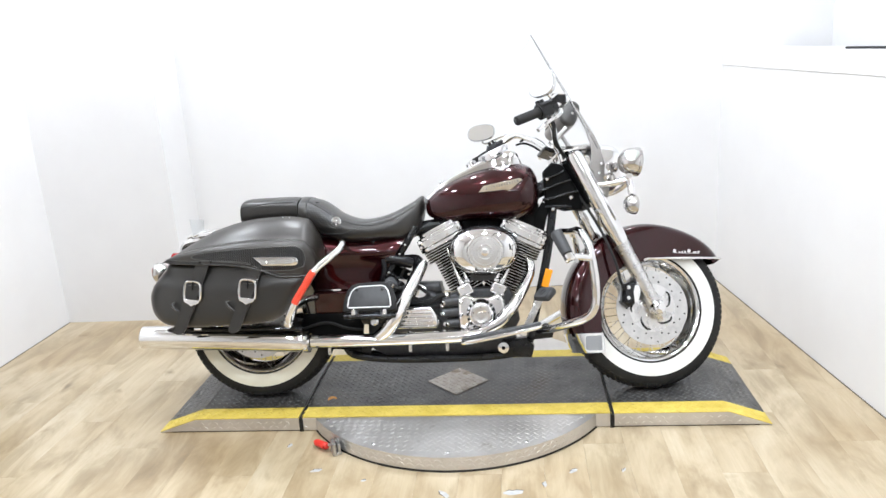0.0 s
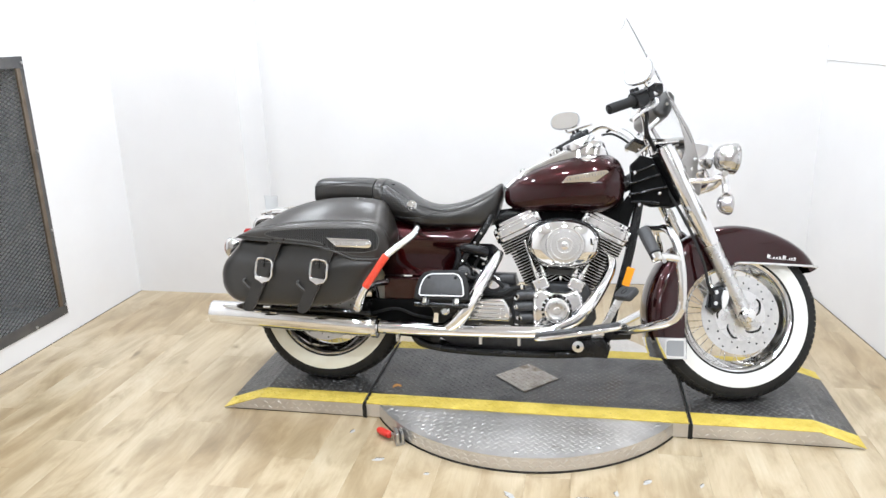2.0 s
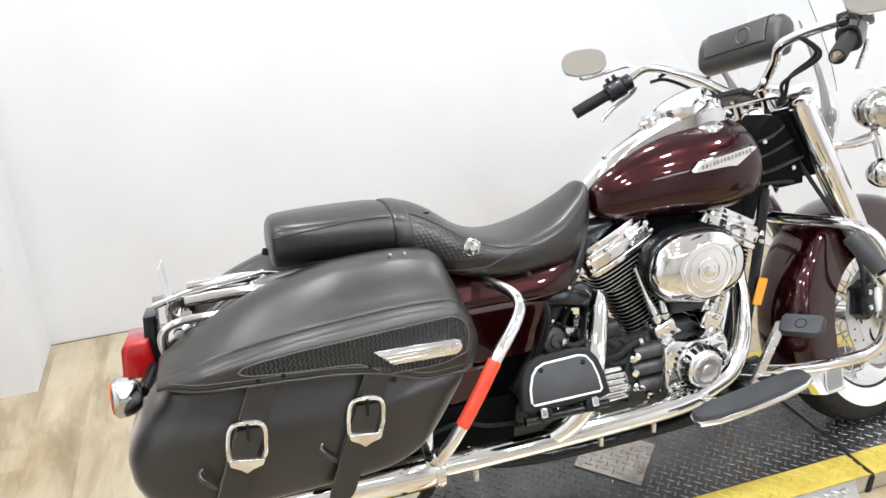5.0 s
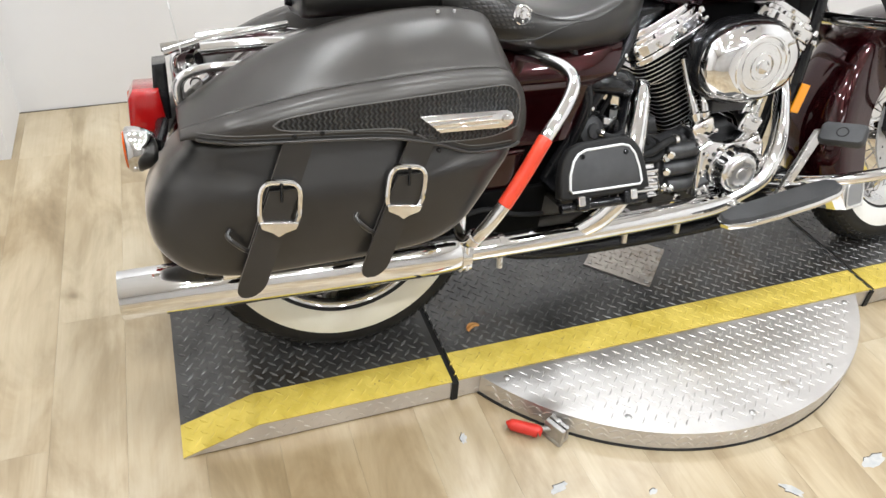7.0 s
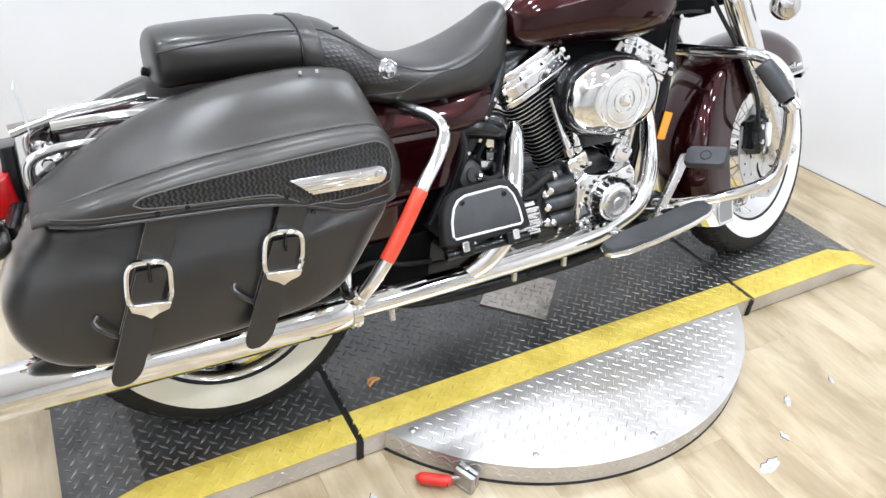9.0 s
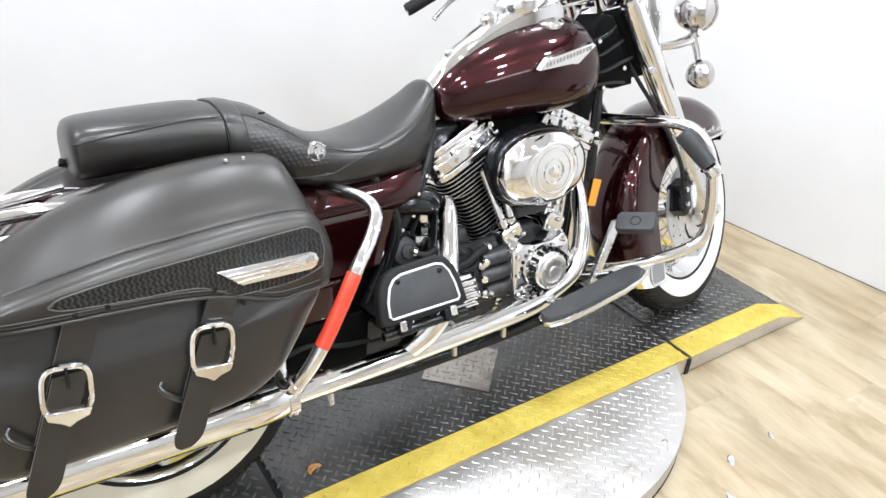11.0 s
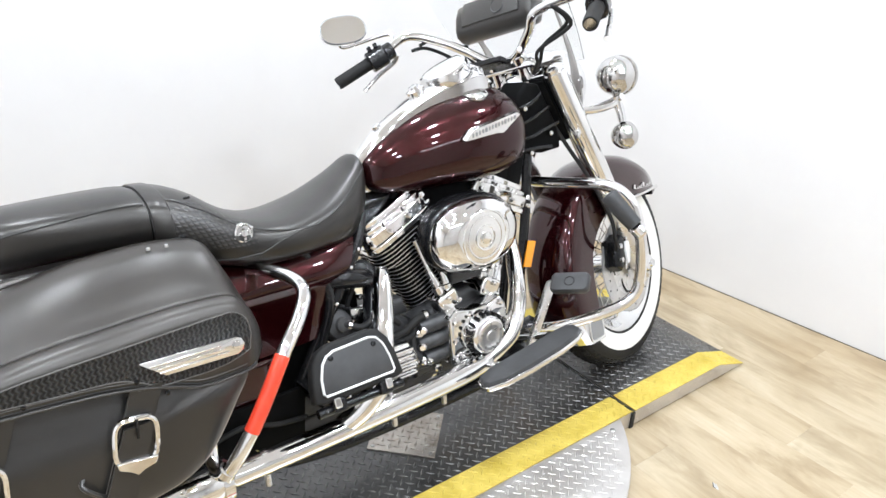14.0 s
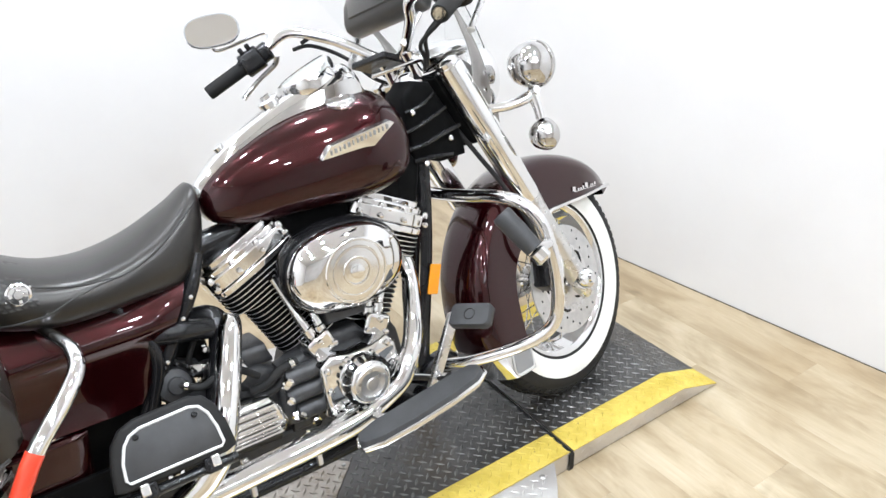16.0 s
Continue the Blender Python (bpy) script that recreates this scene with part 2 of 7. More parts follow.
def floor_material():
    m = mat("bleached_oak_laminate", (0.5, 0.4, 0.28), 0.38, spec=0.85)
    n, l, b = nodes_of(m)
    info = n.new("ShaderNodeObjectInfo")
    tc = n.new("ShaderNodeTexCoord")
    shift = n.new("ShaderNodeVectorMath")
    shift.operation = "ADD"
    comb = n.new("ShaderNodeCombineXYZ")
    mul = n.new("ShaderNodeMath")
    mul.operation, mul.inputs[1].default_value = "MULTIPLY", 37.0
    l.new(info.outputs["Random"], mul.inputs[0])
    for i in range(3):
        l.new(mul.outputs[0], comb.inputs[i])
    l.new(tc.outputs["Object"], shift.inputs[0])
    l.new(comb.outputs[0], shift.inputs[1])

    def tex(scale, stretch, detail, rough):
        mp, no = n.new("ShaderNodeMapping"), n.new("ShaderNodeTexNoise")
        mp.inputs["Scale"].default_value = stretch
        no.inputs["Scale"].default_value, no.inputs["Detail"].default_value, no.inputs["Roughness"].default_value = scale, detail, rough
        no.inputs["Distortion"].default_value = 0.6
        l.new(shift.outputs[0], mp.inputs[0])
        l.new(mp.outputs[0], no.inputs["Vector"])
        return no
    broad = tex(3.0, (2.4, 0.8, 1), 5, 0.62)
    grain = tex(38.0, (2.2, 0.09, 1), 5, 0.65)
    knots = tex(6.5, (1.5, 0.8, 1), 2, 0.4)
    r1 = ramp(m, broad.outputs["Fac"], [(0.25, (0.270, 0.207, 0.120)), (0.42, (0.380, 0.305, 0.192)), (0.53, (0.475, 0.396, 0.268)), (0.70, (0.550, 0.480, 0.350))])
    r2 = ramp(m, grain.outputs["Fac"], [(0.3, (0.88, 0.865, 0.84)), (0.6, (1, 1, 1))])
    r3 = ramp(m, knots.outputs["Fac"], [(0.2, (0.34, 0.29, 0.22)), (0.27, (0.8, 0.77, 0.72)), (0.36, (1, 1, 1))])
    tone = ramp(m, info.outputs["Random"], [(0.0, (0.86, 0.815, 0.74)), (0.35, (0.94, 0.91, 0.86)), (0.7, (0.95, 0.945, 0.93)), (1.0, (1.0, 1.0, 0.99))])
    last = r1.outputs[0]
    where, blot = n.new("ShaderNodeNewGeometry"), n.new("ShaderNodeTexNoise")
    blot.inputs["Scale"].default_value, blot.inputs["Detail"].default_value = 1.3, 3.0
    l.new(where.outputs["Position"], blot.inputs["Vector"])
    r4 = ramp(m, blot.outputs["Fac"], [(0.36, (0.74, 0.67, 0.56)), (0.56, (1, 1, 1))])
    for r in (r2, r3, tone, r4):
        mx = n.new("ShaderNodeMix")
        mx.data_type, mx.blend_type = "RGBA", "MULTIPLY"
        mx.inputs["Factor"].default_value = 0.85
        l.new(last, mx.inputs[6])
        l.new(r.outputs[0], mx.inputs[7])
        last = mx.outputs[2]
    l.new(last, b.inputs["Base Color"])
    mr = n.new("ShaderNodeMapRange")
    mr.inputs["To Min"].default_value, mr.inputs["To Max"].default_value = 0.24, 0.40
    l.new(broad.outputs["Fac"], mr.inputs["Value"])
    l.new(mr.outputs[0], b.inputs["Roughness"])
    bump(m, grain.outputs["Fac"], 0.12, 0.001)
    return m


PAINT, WEAVE, DOTS, OAK = paint_material(), weave_material(), dotted_material(), floor_material()
CLEAR = glass_material("clear_screen", (0.97, 0.98, 0.98))


# ---- mesh tools ----
def tucked(p):
    """Draws the machine's flanks in towards the wheels' plane, low parts the most."""
    w = min(abs(p[1]) / 0.10, 1.0)
    y = p[1] - math.copysign(w * (0.089 - 0.0907 * p[2]), p[1])
    return Vector((p[0], y, p[2] + 0.011 - 0.0907 * min(abs(p[1]), 0.42)))


def stands_on_frame(parent):
    """True for what is bolted straight to the motorcycle's frame, and so is drawn in by tucked()."""
    while parent is not None:
        if parent.name == "motorcycle":
            return True
        if not all(abs(parent.matrix_basis[i][j] - (i == j)) < 1e-6 for i in range(4) for j in range(4)):
            return False
        parent = parent.parent
    return False


def obj(name, bm, material, parent=None, label="", m=None, sharp=38, bevel=0.0, sub=0, smooth=True):
    """One mesh object out of a bmesh; under parent if given."""
    bmesh.ops.remove_doubles(bm, verts=bm.verts, dist=1e-6)
    if m is None and stands_on_frame(parent):
        for v in bm.verts:
            v.co = tucked(v.co)
    bmesh.ops.recalc_face_normals(bm, faces=bm.faces)
    for f in bm.faces:
        f.smooth = smooth
    for e in bm.edges:
        e.smooth = not (len(e.link_faces) == 2 and e.calc_face_angle(0) > radians(sharp))
    me = bpy.data.meshes.new(name)
    bm.to_mesh(me)
    bm.free()
    me.materials.append(material)
    ob = new(name, me)
    if parent is not None:
        ob.parent = parent
    if m is not None:
        ob.matrix_basis = m
    if bevel:
        mod = ob.modifiers.new("bevel", "BEVEL")
        mod.width, mod.segments, mod.limit_method, mod.angle_limit, mod.harden_normals = bevel, 2, "ANGLE", radians(40), False
    if sub:
        mod = ob.modifiers.new("sub", "SUBSURF")
        mod.levels = mod.render_levels = sub
    if label:
        tagged(ob, label)
    return ob


part = obj


def empty(name, m, label, category, **kw):
    ob = new(name)
    ob.empty_display_size = 0.1
    ob.matrix_basis = m
    return tagged(ob, label, category, **kw)


def V(*a):
    return Vector(a)


def box(bm, c, size, m=None):
    """A box round c."""
    r = bmesh.ops.create_cube(bm, size=1.0)
    t = Matrix.Translation(c) @ (m or Matrix.Identity(4)) @ Matrix.Diagonal((*size, 1))
    bmesh.ops.transform(bm, matrix=t, verts=r["verts"])
    return bm


def smooth_path(pts, steps=6, closed=False):
    """A Catmull-Rom line through the points."""
    p = [Vector(q) for q in pts]
    out, n = [], len(p)
    for i in range(n if closed else n - 1):
        a, b, c, d = (p[(i + k) % n] if closed else p[min(max(i + k, 0), n - 1)] for k in (-1, 0, 1, 2))
        for s in range(steps):
            t = s / steps
            out.append(0.5 * ((2 * b) + (c - a) * t + (2 * a - 5 * b + 4 * c - d) * t * t + (3 * b - a - 3 * c + d) * t ** 3))
    if not closed:
        out.append(p[-1])
    return out


def tube(bm, pts, r, segs=12, steps=6, caps=True, closed=False):
    """A round tube along a smooth line; r: one radius, or one for each point given."""
    path = smooth_path(pts, steps, closed) if steps > 1 else [Vector(q) for q in pts]
    n = len(path)
    rings, up = [], None
    for i, q in enumerate(path):
        a, b = (path[(i - 1) % n], path[(i + 1) % n]) if closed else (path[max(i - 1, 0)], path[min(i + 1, n - 1)])
        d = (b - a).normalized()
        if up is None:
            up = d.orthogonal().normalized()
        up = (up - d * up.dot(d)).normalized()
        side = d.cross(up)
        if isinstance(r, (int, float)):
            rad = r
        else:
            f = i / max(n - 1, 1) * (len(r) - 1)
            k = min(int(f), len(r) - 2)
            rad = r[k] + (r[k + 1] - r[k]) * (f - k)
        rings.append([bm.verts.new(q + rad * (math.cos(s * math.tau / segs) * up + math.sin(s * math.tau / segs) * side)) for s in range(segs)])
    for i in range(n if closed else n - 1):
        a, b = rings[i], rings[(i + 1) % n]
        for s in range(segs):
            bm.faces.new((a[s], a[(s + 1) % segs], b[(s + 1) % segs], b[s]))
    if caps and not closed:
        bm.faces.new(rings[0][::-1])
        bm.faces.new(rings[-1])
    return bm


def lathe(bm, profile, m=None, segs=32, arc=math.tau, sy=1.0):
    """Turns (radius, height) pairs round z; m puts the axis where it belongs."""
    m = m or Matrix.Identity(4)
    whole = abs(arc - math.tau) < 1e-6
    rings = []
    for r, h in profile:
        if r < 1e-6:
            rings.append([bm.verts.new(m @ V(0, 0, h))])
        else:
            rings.append([bm.verts.new(m @ V(r * math.cos(arc * s / segs), sy * r * math.sin(arc * s / segs), h)) for s in range(segs if whole else segs + 1)])
    for a, b in zip(rings, rings[1:]):
        if len(a) == 1 and len(b) == 1:
            continue
        count = segs if whole else segs
        for s in range(count):
            i, j = s, (s + 1) % max(len(a), len(b))
            if len(a) == 1:
                bm.faces.new((a[0], b[i], b[j]))
            elif len(b) == 1:
                bm.faces.new((a[i], b[0], a[j]))
            else:
                bm.faces.new((a[i], a[j], b[j], b[i]))
    return bm


def axis(at, direction, spin=0):
    """A pose whose z runs along direction."""
    return Matrix.Translation(at) @ Vector(direction).to_track_quat("Z", "Y").to_matrix().to_4x4() @ pose(0, 0, 0, 0, 0, spin)


def rod(bm, a, b, r, segs=12):
    return tube(bm, [a, b], r, segs, 1)


def loft(bm, rings, caps=True, closed_ring=True):
    vs = [[bm.verts.new(p) for p in ring] for ring in rings]
    n = len(vs[0])
    for a, b in zip(vs, vs[1:]):
        for s in range(n if closed_ring else n - 1):
            bm.faces.new((a[s], a[(s + 1) % n], b[(s + 1) % n], b[s]))
    if caps and closed_ring:
        bm.faces.new(vs[0][::-1])
        bm.faces.new(vs[-1])
    return bm


def slab(bm, outline, y0, y1, round_=0.0, steps=3):
    """An outline in x and z, thick from y0 to y1, with its edges rounded off."""
    sgn, n = (1 if y1 > y0 else -1), len(outline)
    pts = [V(p[0], 0, p[1]) for p in outline]
    area = sum(pts[i].x * pts[(i + 1) % n].z - pts[(i + 1) % n].x * pts[i].z for i in range(n))
    inward = []
    for i in range(n):
        d = (pts[(i + 1) % n] - pts[i - 1]).normalized()
        inward.append(V(-d.z, 0, d.x) * (1 if area > 0 else -1))
    if round_:
        quarter = [(round_ * (1 - math.cos(i / steps * math.pi / 2)), round_ * (1 - math.sin(i / steps * math.pi / 2))) for i in range(steps + 1)]
        prof = [(y0 + sgn * h, k) for h, k in quarter] + [(y1 - sgn * h, k) for h, k in reversed(quarter)]
    else:
        prof = [(y0, 0), (y1, 0)]
    return loft(bm, [[V(p.x, y, p.z) + q * k for p, q in zip(pts, inward)] for y, k in prof])


def lerp_table(table, x):
    """Linear reading of rows (x, a, b, ...), smoothed at the rows."""
    if x <= table[0][0]:
        return table[0][1:]
    for a, b in zip(table, table[1:]):
        if x <= b[0]:
            t = (x - a[0]) / (b[0] - a[0])
            return tuple(p + (q - p) * t for p, q in zip(a[1:], b[1:]))
    return table[-1][1:]


def curve_table(table, n):
    """n + 1 rows along a table of rows, on a smooth curve."""
    out = []
    k = len(table)
    for i in range(n + 1):
        f = i / n * (k - 1)
        j = min(int(f), k - 2)
        t = f - j
        a, b, c, d = (table[min(max(j + o, 0), k - 1)] for o in (-1, 0, 1, 2))
        out.append(tuple(0.5 * (2 * q + (r - p) * t + (2 * p - 5 * q + 4 * r - s) * t * t + (3 * q - p - 3 * r + s) * t ** 3) for p, q, r, s in zip(a, b, c, d)))
    return out


# ---- the booth ----
def wall(name, a, b, z0, z1, thick, material, label, side=1):
    """An upright wall from a to b (x, y), its seen face on that line, its thickness behind it."""
    d = (V(b[0], b[1], 0) - V(a[0], a[1], 0)).normalized()
    n = V(-d.y, d.x, 0) * side * thick
    ring = [V(*a, 0), V(*b, 0), V(*b, 0) + n, V(*a, 0) + n]
    bm = loft(bmesh.new(), [[p + V(0, 0, z0) for p in ring], [p + V(0, 0, z1) for p in ring]])
    return tagged(obj(name, bm, material, sharp=20), label, "wall", kind="structure")


LEFT, STEP, RIGHT_B, RIGHT_F = -2.42, -1.655, (1.465, 1.47), (1.705, -0.75)
CEIL, BACK = 3.05, -5.6
wall("wall_back_recess", (STEP, 1.345), RIGHT_B, 0, CEIL, 0.12, WALLPAINT, "white painted back wall of the photo booth")
wall("wall_return", (STEP, 1.025), (STEP, 1.465), 0, CEIL, 0.12, WALLPAINT, "short white return wall beside the recess")
wall("wall_back_near", (LEFT - 0.12, 1.03), (STEP - 0.122, 1.03), 0, CEIL, 0.12, WALLPAINT, "white painted wall panel beside the recess")
CAGE_Y0, CAGE_Y1, CAGE_Z0, CAGE_Z1 = -0.80, 0.37, 0.11, 1.41
wall("wall_left", (LEFT, CAGE_Y1 - 0.03), (LEFT, 1.03), 0, CEIL, 0.12, WALLPAINT, "white painted side wall beside the mesh guard")
wall("wall_left_front", (LEFT, -2.3), (LEFT, CAGE_Y0 + 0.03), 0, CEIL, 0.12, WALLPAINT, "white painted side wall")
wall("wall_shop_side", (LEFT - 0.004, BACK), (LEFT - 0.004, -2.302), 0, CEIL, 0.12, SHOPSIDE, "taupe workshop side wall")
wall("wall_left_low", (LEFT, CAGE_Y0 + 0.03), (LEFT, CAGE_Y1 - 0.03), 0, CAGE_Z0 + 0.03, 0.12, WALLPAINT, "white strip of wall under the mesh guard")
wall("wall_left_high", (LEFT, CAGE_Y0 + 0.03), (LEFT, CAGE_Y1 - 0.03), CAGE_Z1 - 0.03, CEIL, 0.12, WALLPAINT, "white wall over the mesh guard")
wall("wall_right", RIGHT_B, RIGHT_F, 0, 1.262, 0.3, WALLPAINT, "white painted half-height side wall")
wall("wall_right_front", RIGHT_F, (RIGHT_F[0] + 0.2, BACK), 0, 1.262, 0.3, WALLPAINT, "white painted half-height side wall")
wall("wall_right_high", (2.05, 1.6), (2.35, BACK), 0, CEIL, 0.12, WALLPAINT, "white upper side wall set back behind the ledge")
wall("wall_back_corner", RIGHT_B, (2.2, 1.5), 0, CEIL, 0.12, WALLPAINT, "white wall over the ledge")
wall("wall_shop", (LEFT - 0.2, BACK), (3.0, BACK), 0, CEIL, 0.12, SHOPWALL, "beige workshop wall behind the camera", side=-1)

# dark gap where the laminate meets the walls
for p, q in ((RIGHT_B, RIGHT_F), ((STEP, 1.345), RIGHT_B), ((LEFT, BACK), (LEFT, 1.03))):
    d = (V(q[0], q[1], 0) - V(p[0], p[1], 0)).normalized()
    n = V(d.y, -d.x, 0) * 0.006
    bm = loft(bmesh.new(), [[V(p[0], p[1], z), V(q[0], q[1], z), V(q[0], q[1], z) + n, V(p[0], p[1], z) + n] for z in (-0.005, 0.0012)])
    tagged(obj("floor_gap_trim", bm, varied("dirty_gap", (0.05, 0.042, 0.03), (0.12, 0.10, 0.07), 30, (0.7, 0.9))), "dark dirty gap between floor and wall", "trim", kind="structure")

# the capping board on the half wall
bm = bmesh.new()
d = V(RIGHT_F[0] - RIGHT_B[0], RIGHT_F[1] - RIGHT_B[1], 0).normalized()
n = V(-d.y, d.x, 0)
a, b = V(*RIGHT_B, 0) - n * 0.004, V(*RIGHT_F, 0) - n * 0.004
loft(bm, [[p + V(0, 0, z) for p in (a, b, b + n * 0.33, a + n * 0.33)] for z in (1.262, 1.347)])
tagged(obj("ledge_trim", bm, WALLPAINT, bevel=0.004), "white capping board on the half-height wall", "trim", kind="structure")
bm = bmesh.new()
tube(bm, [a + (b - a) * 0.50 + n * 0.08 + V(0, 0, 1.359), a + (b - a) * 0.65 + n * 0.07 + V(0, 0, 1.362), a + (b - a) * 0.86 + n * 0.09 + V(0, 0, 1.359)], 0.0052, 8)
tagged(obj("cable", bm, RUBBER), "black cable lying on the white ledge", "cable")

bm = bmesh.new()
box(bm, (0, -2.0, CEIL + 0.05), (5.8, 7.6, 0.1))
tagged(obj("ceiling", bm, CEILPAINT), "white workshop ceiling", "ceiling", kind="structure")

# what lies behind the mesh guard: a shallow grey box
bm = bmesh.new()
yc, zc = (CAGE_Y0 + CAGE_Y1) / 2, (CAGE_Z0 + CAGE_Z1) / 2
dy, dz = (CAGE_Y1 - CAGE_Y0) - 0.06, (CAGE_Z1 - CAGE_Z0) - 0.06
box(bm, (LEFT - 0.62, yc, zc), (0.02, dy + 0.2, dz + 0.2))
box(bm, (LEFT - 0.37, yc - dy / 2 - 0.012, zc), (0.5, 0.02, dz + 0.04))
box(bm, (LEFT - 0.37, yc + dy / 2 + 0.012, zc), (0.5, 0.02, dz + 0.04))
box(bm, (LEFT - 0.37, yc, zc + dz / 2 + 0.012), (0.5, dy + 0.04, 0.02))
box(bm, (LEFT - 0.37, yc, zc - dz / 2 - 0.012), (0.5, dy + 0.04, 0.02))
tagged(obj("duct_box", bm, varied("grey_sheet_metal", (0.56, 0.565, 0.57), (0.68, 0.685, 0.69), 3, (0.5, 0.7))), "grey sheet-metal vent box behind the mesh", "vent", kind="structure")

# mesh guard on the side wall
guard = empty("mesh_guard", pose(LEFT, yc, zc), "dark angle-iron frame with expanded metal mesh on the wall", "wall guard")
fw = 0.055
H2, W2 = (CAGE_Z1 - CAGE_Z0) / 2, (CAGE_Y1 - CAGE_Y0) / 2
for nm, c, s, mm in (("top_rail", (0.004, 0, H2 - fw / 2), (0.006, 2 * W2, fw), DARKSTEEL), ("bottom_rail", (0.004, 0, -H2 + fw / 2), (0.006, 2 * W2, fw), DARKSTEEL),
                     ("side_rail", (0.004, W2 - fw / 2, 0), (0.006, fw, 2 * H2 - 2 * fw), DARKSTEEL), ("side_rail", (0.004, -W2 + fw / 2, 0), (0.006, fw, 2 * H2 - 2 * fw), DARKSTEEL),
                     ("inner_strip", (0.011, W2 - fw + 0.004, 0), (0.014, 0.024, 2 * H2 - 2 * fw), BROWNSTEEL), ("inner_strip", (0.011, -W2 + fw - 0.004, 0), (0.014, 0.024, 2 * H2 - 2 * fw), BROWNSTEEL)):
    part(nm, box(bmesh.new(), c, s), mm, guard, bevel=0.002)
bm = bmesh.new()
hy, hz = W2 - fw - 0.004, H2 - fw + 0.002
cell_y, cell_z = 0.040, 0.021


def clip_line(p, q):
    """The piece of p-q within the guard's window, or None."""
    t0, t1 = 0.0, 1.0
    for k, lim in ((0, hy), (1, hz)):
        d_ = q[k] - p[k]
        for sgn in (1, -1):
            den, num = sgn * d_, lim - sgn * p[k]
            if abs(den) < 1e-9:
                if num < 0:
                    return None
            elif den > 0:
                t1 = min(t1, num / den)
            else:
                t0 = max(t0, num / den)
    if t0 >= t1:
        return None
    return [(p[0] + (q[0] - p[0]) * t, p[1] + (q[1] - p[1]) * t) for t in (t0, t1)]


for sgn in (1, -1):
    k = -120
    while k < 120:
        c = k * cell_z
        seg = clip_line((-1.2, c - sgn * 1.2 * cell_z / cell_y), (1.2, c + sgn * 1.2 * cell_z / cell_y))
        if seg:
            (y0, z0), (y1, z1) = seg
            q = [V(0.001 * sgn - 0.004, y0, z0), V(0.001 * sgn - 0.004, y1, z1)]
            up = V(0, 0, 0.0015)
            dp = V(0.003, 0, 0)
            loft(bm, [[p + up + dp, p - up + dp, p - up - dp, p + up - dp] for p in q])
        k += 1
ms = part("mesh", bm, DARKSTEEL, guard, "expanded metal mesh of small diamonds", sharp=20)
tagged(ms, kind="stuff")
for z in (-0.60, -0.2, 0.2, 0.62):
    part("screw", lathe(bmesh.new(), [(0, 0.006), (0.006, 0.005), (0.008, 0), (0.008, -0.003)], axis((0.008, W2 - 0.012, z), (1, 0, 0)), 10), STEEL, guard)
for y in (-0.4, 0.0, 0.35):
    part("screw", lathe(bmesh.new(), [(0, 0.006), (0.006, 0.005), (0.008, 0), (0.008, -0.003)], axis((0.008, y, -H2 + 0.012), (1, 0, 0)), 10), STEEL, guard)

# ceiling lamps: rows of round downlights
lamp_glow = bpy.data.materials.new("lamp_glow")
lamp_glow.use_nodes = True
em = lamp_glow.node_tree.nodes.new("ShaderNodeEmission")
em.inputs[0].default_value, em.inputs[1].default_value = (1, 0.985, 0.96, 1), 30
lamp_glow.node_tree.links.new(em.outputs[0], lamp_glow.node_tree.nodes["Material Output"].inputs[0])
first_lamp = empty("downlight", pose(0, 0, CEIL), "round white recessed ceiling downlight, lit", "ceiling light", group="ceiling downlights")
part("trim_ring", lathe(bmesh.new(), [(0.085, 0.0), (0.12, -0.004), (0.12, -0.012), (0.09, -0.016), (0.085, -0.01)], segs=24), TRIMPAINT, first_lamp)
part("diffuser", lathe(bmesh.new(), [(0, -0.008), (0.086, -0.008)], segs=24), lamp_glow, first_lamp)
spots = [(x, y) for y in (0.80, -0.75, -2.0, -3.3) for x in (-1.95, -0.92, 0.12, 1.15) if x > -1.5 or y > -1.5]
first_lamp.matrix_basis = pose(*spots[0], CEIL)
for x, y in spots[1:]:
    copy_thing(first_lamp, pose(x, y, CEIL))
for x, y in spots:
    la = bpy.data.lights.new("downlight_beam", "AREA")
    la.shape, la.size, la.energy, la.color = "DISK", 0.17, LAMP_POWER, (1, 0.985, 0.965)
    ob = new("downlight_beam", la)
    ob.matrix_basis = pose(x, y, CEIL - 0.02)


# twin-tube strip light over the open side of the booth
strip = empty("strip_light", pose(0.45, -4.75, CEIL), "white twin-tube fluorescent strip light on the ceiling, lit", "ceiling light")
part("housing", box(bmesh.new(), (0, 0, -0.02), (1.56, 0.30, 0.04)), TRIMPAINT, strip, bevel=0.006)
for y in (-0.10, 0.10):
    part("tube", rod(bmesh.new(), (-0.73, y, -0.062), (0.73, y, -0.062), 0.014, 12), lamp_glow, strip, "glowing white tube")
    for x in (-0.745, 0.745):
        part("holder", box(bmesh.new(), (x, y, -0.056), (0.03, 0.04, 0.045)), TRIMPAINT, strip, bevel=0.003)


# ---- the turntable platform ----
EDGE, FAR, JOINT, TIP, CREST, TOP = -0.30, 0.315, 0.62, 1.22, 1.06, 0.058


